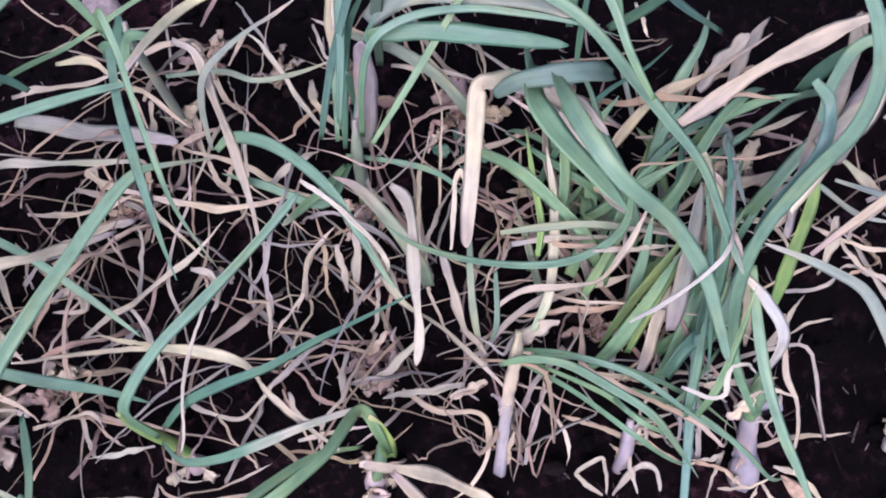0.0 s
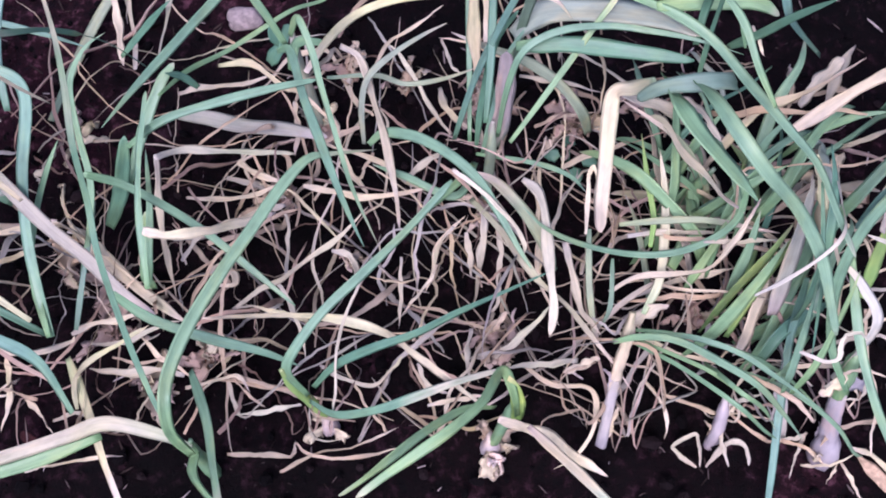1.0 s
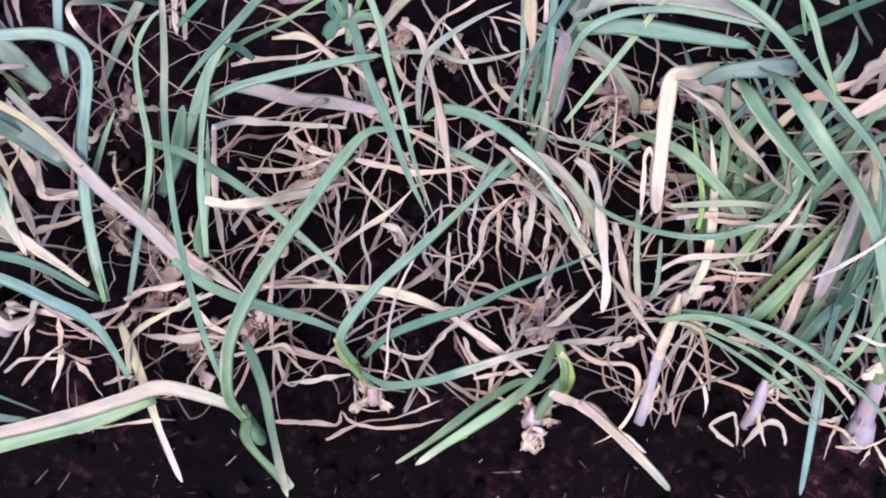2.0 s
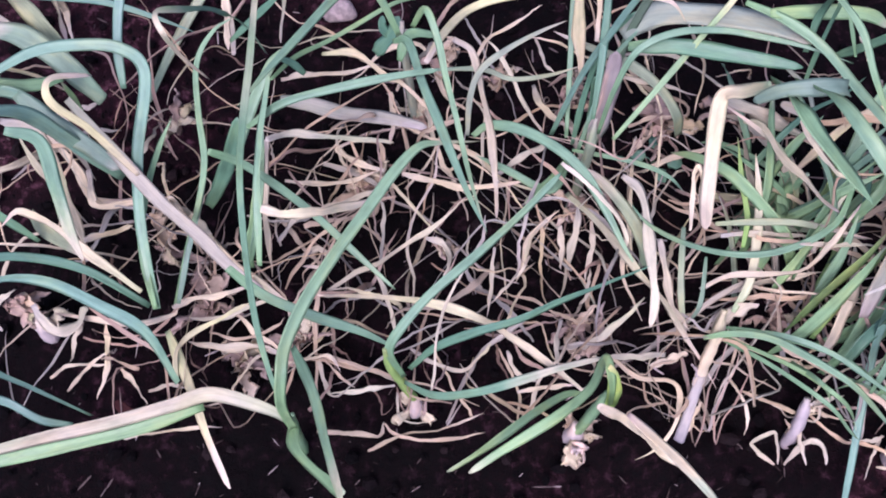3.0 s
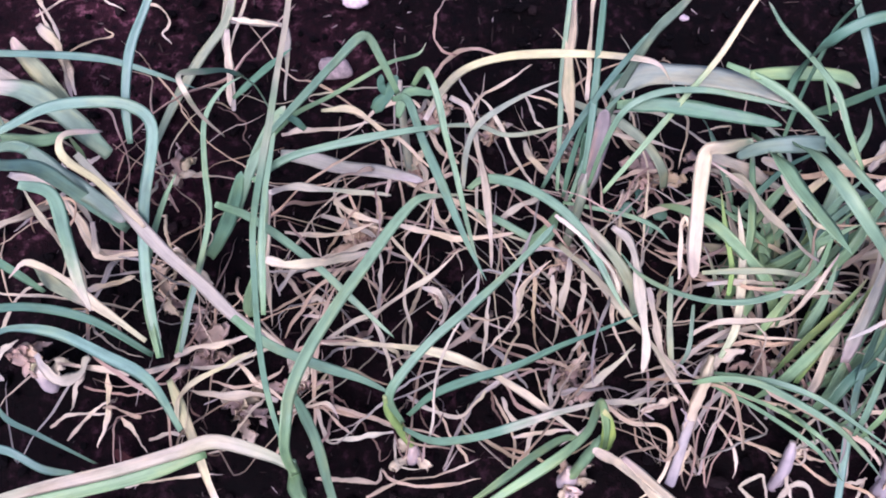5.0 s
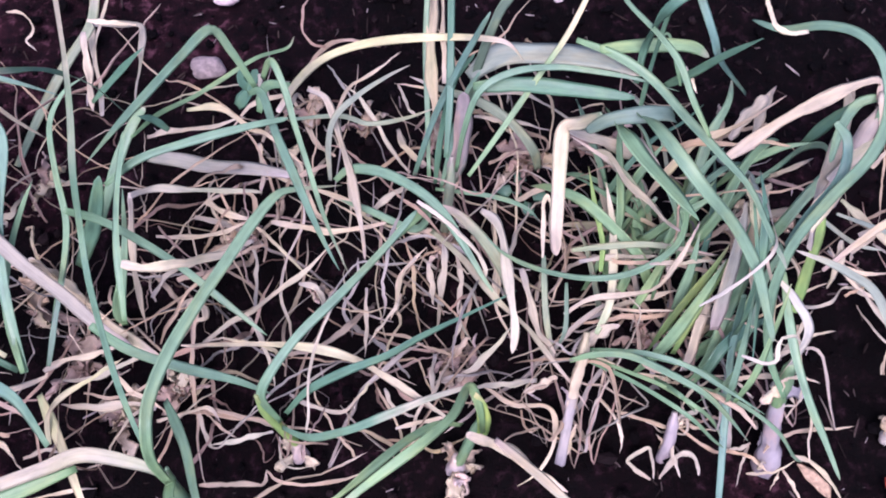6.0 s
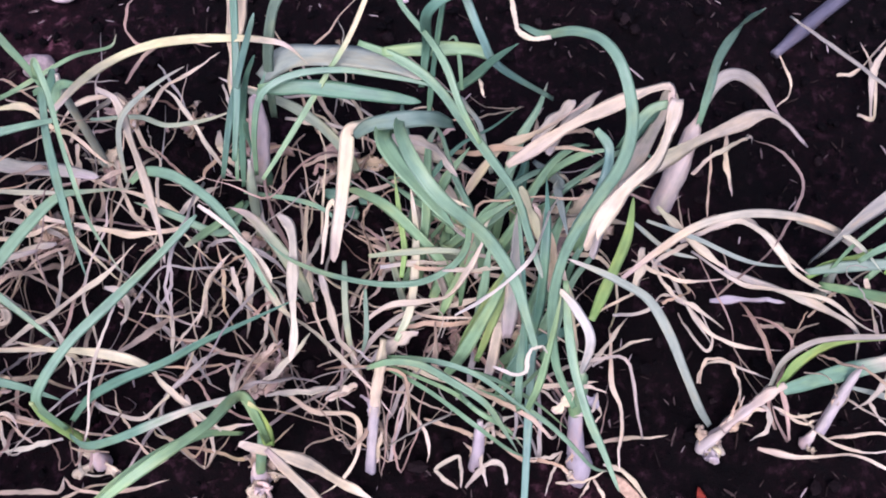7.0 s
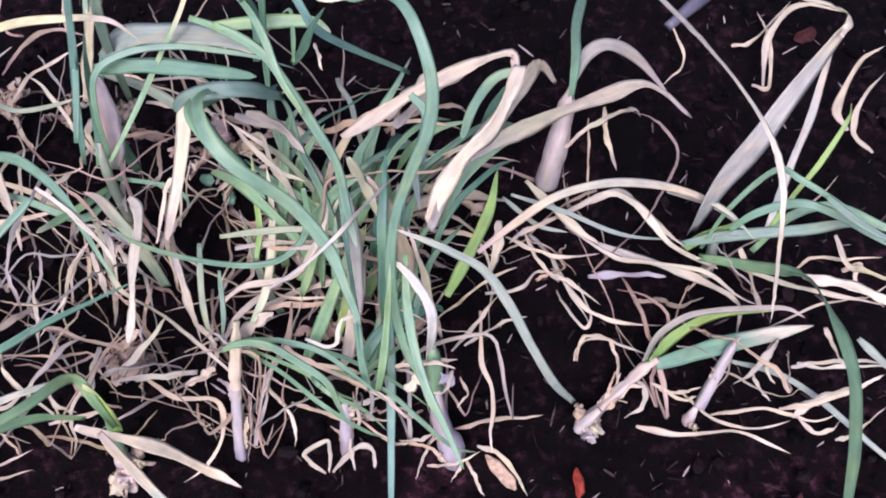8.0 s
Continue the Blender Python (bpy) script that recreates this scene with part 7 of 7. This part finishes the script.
husk("BC", 0.003, 0.239, 0.043, 0.022, 4, 19)
husk("FB", -0.381, 0.124, 0.020, 0.03, 4, 21)
husk("FB", -0.433, 0.187, 0.020, 0.03, 3, 22)
husk("FB", -0.339, 0.069, 0.020, 0.028, 4, 23)
husk("BM", -0.080, 0.387, 0.024, 0.022, 3, 17)

# ---- withered leaves round each plant ----
shed_rnd = random.Random(21)


def shed(key, count, centre, spread, high):
    """Withered leaves strewn about a centre, most of them starting at about that height."""
    cx, cy = centre
    for i in range(round(count * 0.72)):
        kind = shed_rnd.choices(["straw", "pinkstraw", "palestraw", "tan", "goldstraw", "greystraw"], [6, 6, 3, 3, 4, 5])[0]
        start = (shed_rnd.gauss(cx, spread * 0.6), max(0.02, shed_rnd.gauss(cy, spread * 0.6)), max(0.01, shed_rnd.gauss(high, high * 0.5)))
        dry_leaf(key, start, shed_rnd.uniform(0, 6.3), shed_rnd.uniform(0.08, 0.29), shed_rnd.choice([0.0018, 0.0024, 0.0032, 0.004, 0.0048, 0.006]), shed_rnd.uniform(-0.2, 1.0), kind, 1.0, shed_rnd)
    # thin rotted strands close to the soil
    for i in range(count // 7):
        start = (shed_rnd.gauss(cx, spread * 0.8), max(0.03, shed_rnd.gauss(cy, spread * 0.7)), shed_rnd.uniform(0.006, 0.03))
        dry_leaf(key, start, shed_rnd.uniform(0, 6.3), shed_rnd.uniform(0.05, 0.13), shed_rnd.choice([0.0014, 0.002, 0.003]), shed_rnd.uniform(0, 0.5), shed_rnd.choice(["brownstraw", "brownstraw", "pinkstraw"]), 1.3, shed_rnd)


shed("FA", 10, (-0.278, 0.064), 0.07, 0.040)
shed("FB", 34, (-0.392, 0.159), 0.10, 0.038)
shed("LA", 34, (-0.508, 0.299), 0.12, 0.031)
shed("BL", 34, (-0.306, 0.218), 0.10, 0.048)
shed("BM", 24, (-0.180, 0.294), 0.09, 0.052)
shed("HH", 23, (-0.141, 0.123), 0.08, 0.059)
shed("GG", 16, (-0.019, 0.104), 0.07, 0.051)
shed("BC", 46, (0.013, 0.220), 0.09, 0.069)
shed("P3", 28, (0.117, 0.117), 0.07, 0.064)
shed("MC", 60, (0.211, 0.223), 0.09, 0.084)
shed("P9", 10, (0.209, 0.081), 0.05, 0.043)
shed("PD", 17, (0.268, 0.1), 0.055, 0.062)
shed("R1", 5, (0.469, 0.137), 0.08, 0.040)
shed("R3", 7, (0.451, 0.251), 0.06, 0.057)
shed("R4", 8, (0.569, 0.138), 0.09, 0.067)
shed("R5", 3, (0.618, 0.050), 0.07, 0.051)
shed("BM", 14, (-0.127, 0.376), 0.08, 0.045)
shed("BC", 12, (0.054, 0.363), 0.07, 0.043)
shed("LA", 8, (-0.422, 0.412), 0.08, 0.030)

# ---- the crowded green hearts of the clumps ----
heart_rnd = random.Random(4)
for key, count, (cx, cy), spread, high in (("MC", 32, (0.205, 0.19), 0.05, 0.06), ("PD", 6, (0.255, 0.09), 0.025, 0.06)):
    for i in range(count):
        kind = heart_rnd.choices(["green", "palegreen", "yellowgreen", "olive", "dark", "tan", "greygreen"], [5, 6, 1, 3, 2, 2, 2])[0]
        start = (heart_rnd.gauss(cx, spread), heart_rnd.gauss(cy, spread), max(0.02, heart_rnd.gauss(high, 0.02)))
        green_leaf(key, start, heart_rnd.uniform(0.5, 2.8), heart_rnd.uniform(0.12, 0.2), heart_rnd.uniform(0.006, 0.013), heart_rnd.uniform(0.5, 1.3), kind, heart_rnd)


# ---- single bits on the soil ----
def stone(name, x, y, size, material, label, category, flat=0.55, seed=1):
    r = random.Random(seed)
    bm = bmesh.new()
    bmesh.ops.create_icosphere(bm, subdivisions=3, radius=1)
    for v in bm.verts:
        k = 1 + 0.28 * noise.noise(v.co * 1.3 + Vector((seed, 0, 0))) + 0.08 * noise.noise(v.co * 4)
        v.co = Vector((v.co.x * size * k, v.co.y * size * 0.72 * k, v.co.z * size * flat * k))
    verts, faces = [v.co + Vector((x, y, size * flat * 0.55)) for v in bm.verts], [tuple(v.index for v in f.verts) for f in bm.faces]
    bm.free()
    return tagged(new(name, mesh_of(name, verts, faces, material)), label, category)


stone("pebble", -0.267, 0.489, 0.021, PEBBLE, "rounded grey-brown pebble lying on dark soil", "pebble", 0.4, 3)
stone("stone", -0.248, 0.590, 0.016, PALE_STONE, "pale pinkish flat stone on dark soil", "stone", 0.5, 8)
stone("stone", 0.167, 0.569, 0.006, PALE_STONE, "small pale stone chip on dark soil", "stone", 0.5, 9)


def flake(x, y, length, width, turn, material, name, label, category, seed):
    r = random.Random(seed)
    d = Vector((math.cos(turn), math.sin(turn), 0))
    c = Vector((x, y, 0.004))
    pts = [c - d * length / 2, c - d * length * 0.15 + Vector((0, 0, 0.006)), c + d * length * 0.2 + Vector((0, 0, 0.004)), c + d * length / 2]
    me = ribbon(name, pts, width, "straw", twist=0.2, fold=0.5, foot=0.2, tip=0.1, r=r)
    me.materials[0] = material
    return tagged(new(name, me), label, category)


flake(0.438, -0.05, 0.03, 0.012, 1.5, RED_BIT, "dead_leaf", "small bright red fallen leaf on dark soil", "fallen leaf", 1)
flake(0.782, 0.446, 0.03, 0.02, 0.2, DULL_RED, "dead_leaf", "dull red fallen leaf flake on soil", "fallen leaf", 2)
flake(0.363, -0.034, 0.045, 0.014, 2.2, BROWN_LEAF, "dead_leaf", "curled orange-brown fallen leaf on soil", "fallen leaf", 3)
for lx, ly, size, turn, seed in ((0.58, -0.1, 0.04, 1.2, 4), (0.64, -0.09, 0.045, 0.6, 5), (0.66, -0.14, 0.03, 2.0, 6), (0.2, -0.11, 0.03, 0.3, 7), (-0.46, 0.02, 0.03, 2.6, 8)):
    flake(lx, ly, size, 0.45 * size, turn, DULL_RED, "dead_leaf", "decayed dark reddish leaf lying on soil", "fallen leaf", seed)
tagged(new("cut_onion", tube("cut_onion", [(0.617, 0.469, 0.009), (0.665, 0.507, 0.011), (0.725, 0.55, 0.013)], [0.006, 0.009, 0.009], "bluelilac", lobes=0.12)), "dull blue-lilac cut spring onion lying on soil", "onion")


def seedling(x, y, size, seed):
    """A weed seedling: a few round leaves on short stalks."""
    r = random.Random(seed)
    ob = new("weed_seedling", None)
    ob.location = (x, y, 0)
    tagged(ob, "small dark green weed seedling with round leaves", "weed")
    for i in range(4):
        a = 1.6 * i + r.uniform(-0.3, 0.3)
        d = Vector((math.cos(a), math.sin(a), 0))
        c = Vector((x, y, 0.004))
        stalk = [c, c + d * size * 0.5 + Vector((0, 0, size * 0.9)), c + d * size * 0.9 + Vector((0, 0, size * 1.2))]
        child("stalk", tube("stalk", stalk, [0.0008, 0.0007, 0.0006], "dark", sides=6), ob)
        blade = [stalk[2], stalk[2] + d * size * 0.4, stalk[2] + d * size * 0.9 + Vector((0, 0, -0.1 * size)), stalk[2] + d * size * 1.3 + Vector((0, 0, -0.3 * size))]
        child("round_leaf", ribbon("round_leaf", blade, size * 1.1, "dark", twist=r.uniform(-0.3, 0.3), fold=0.15, foot=0.15, tip=0.25, r=r), ob)


seedling(0.092, 0.298, 0.013, 1)
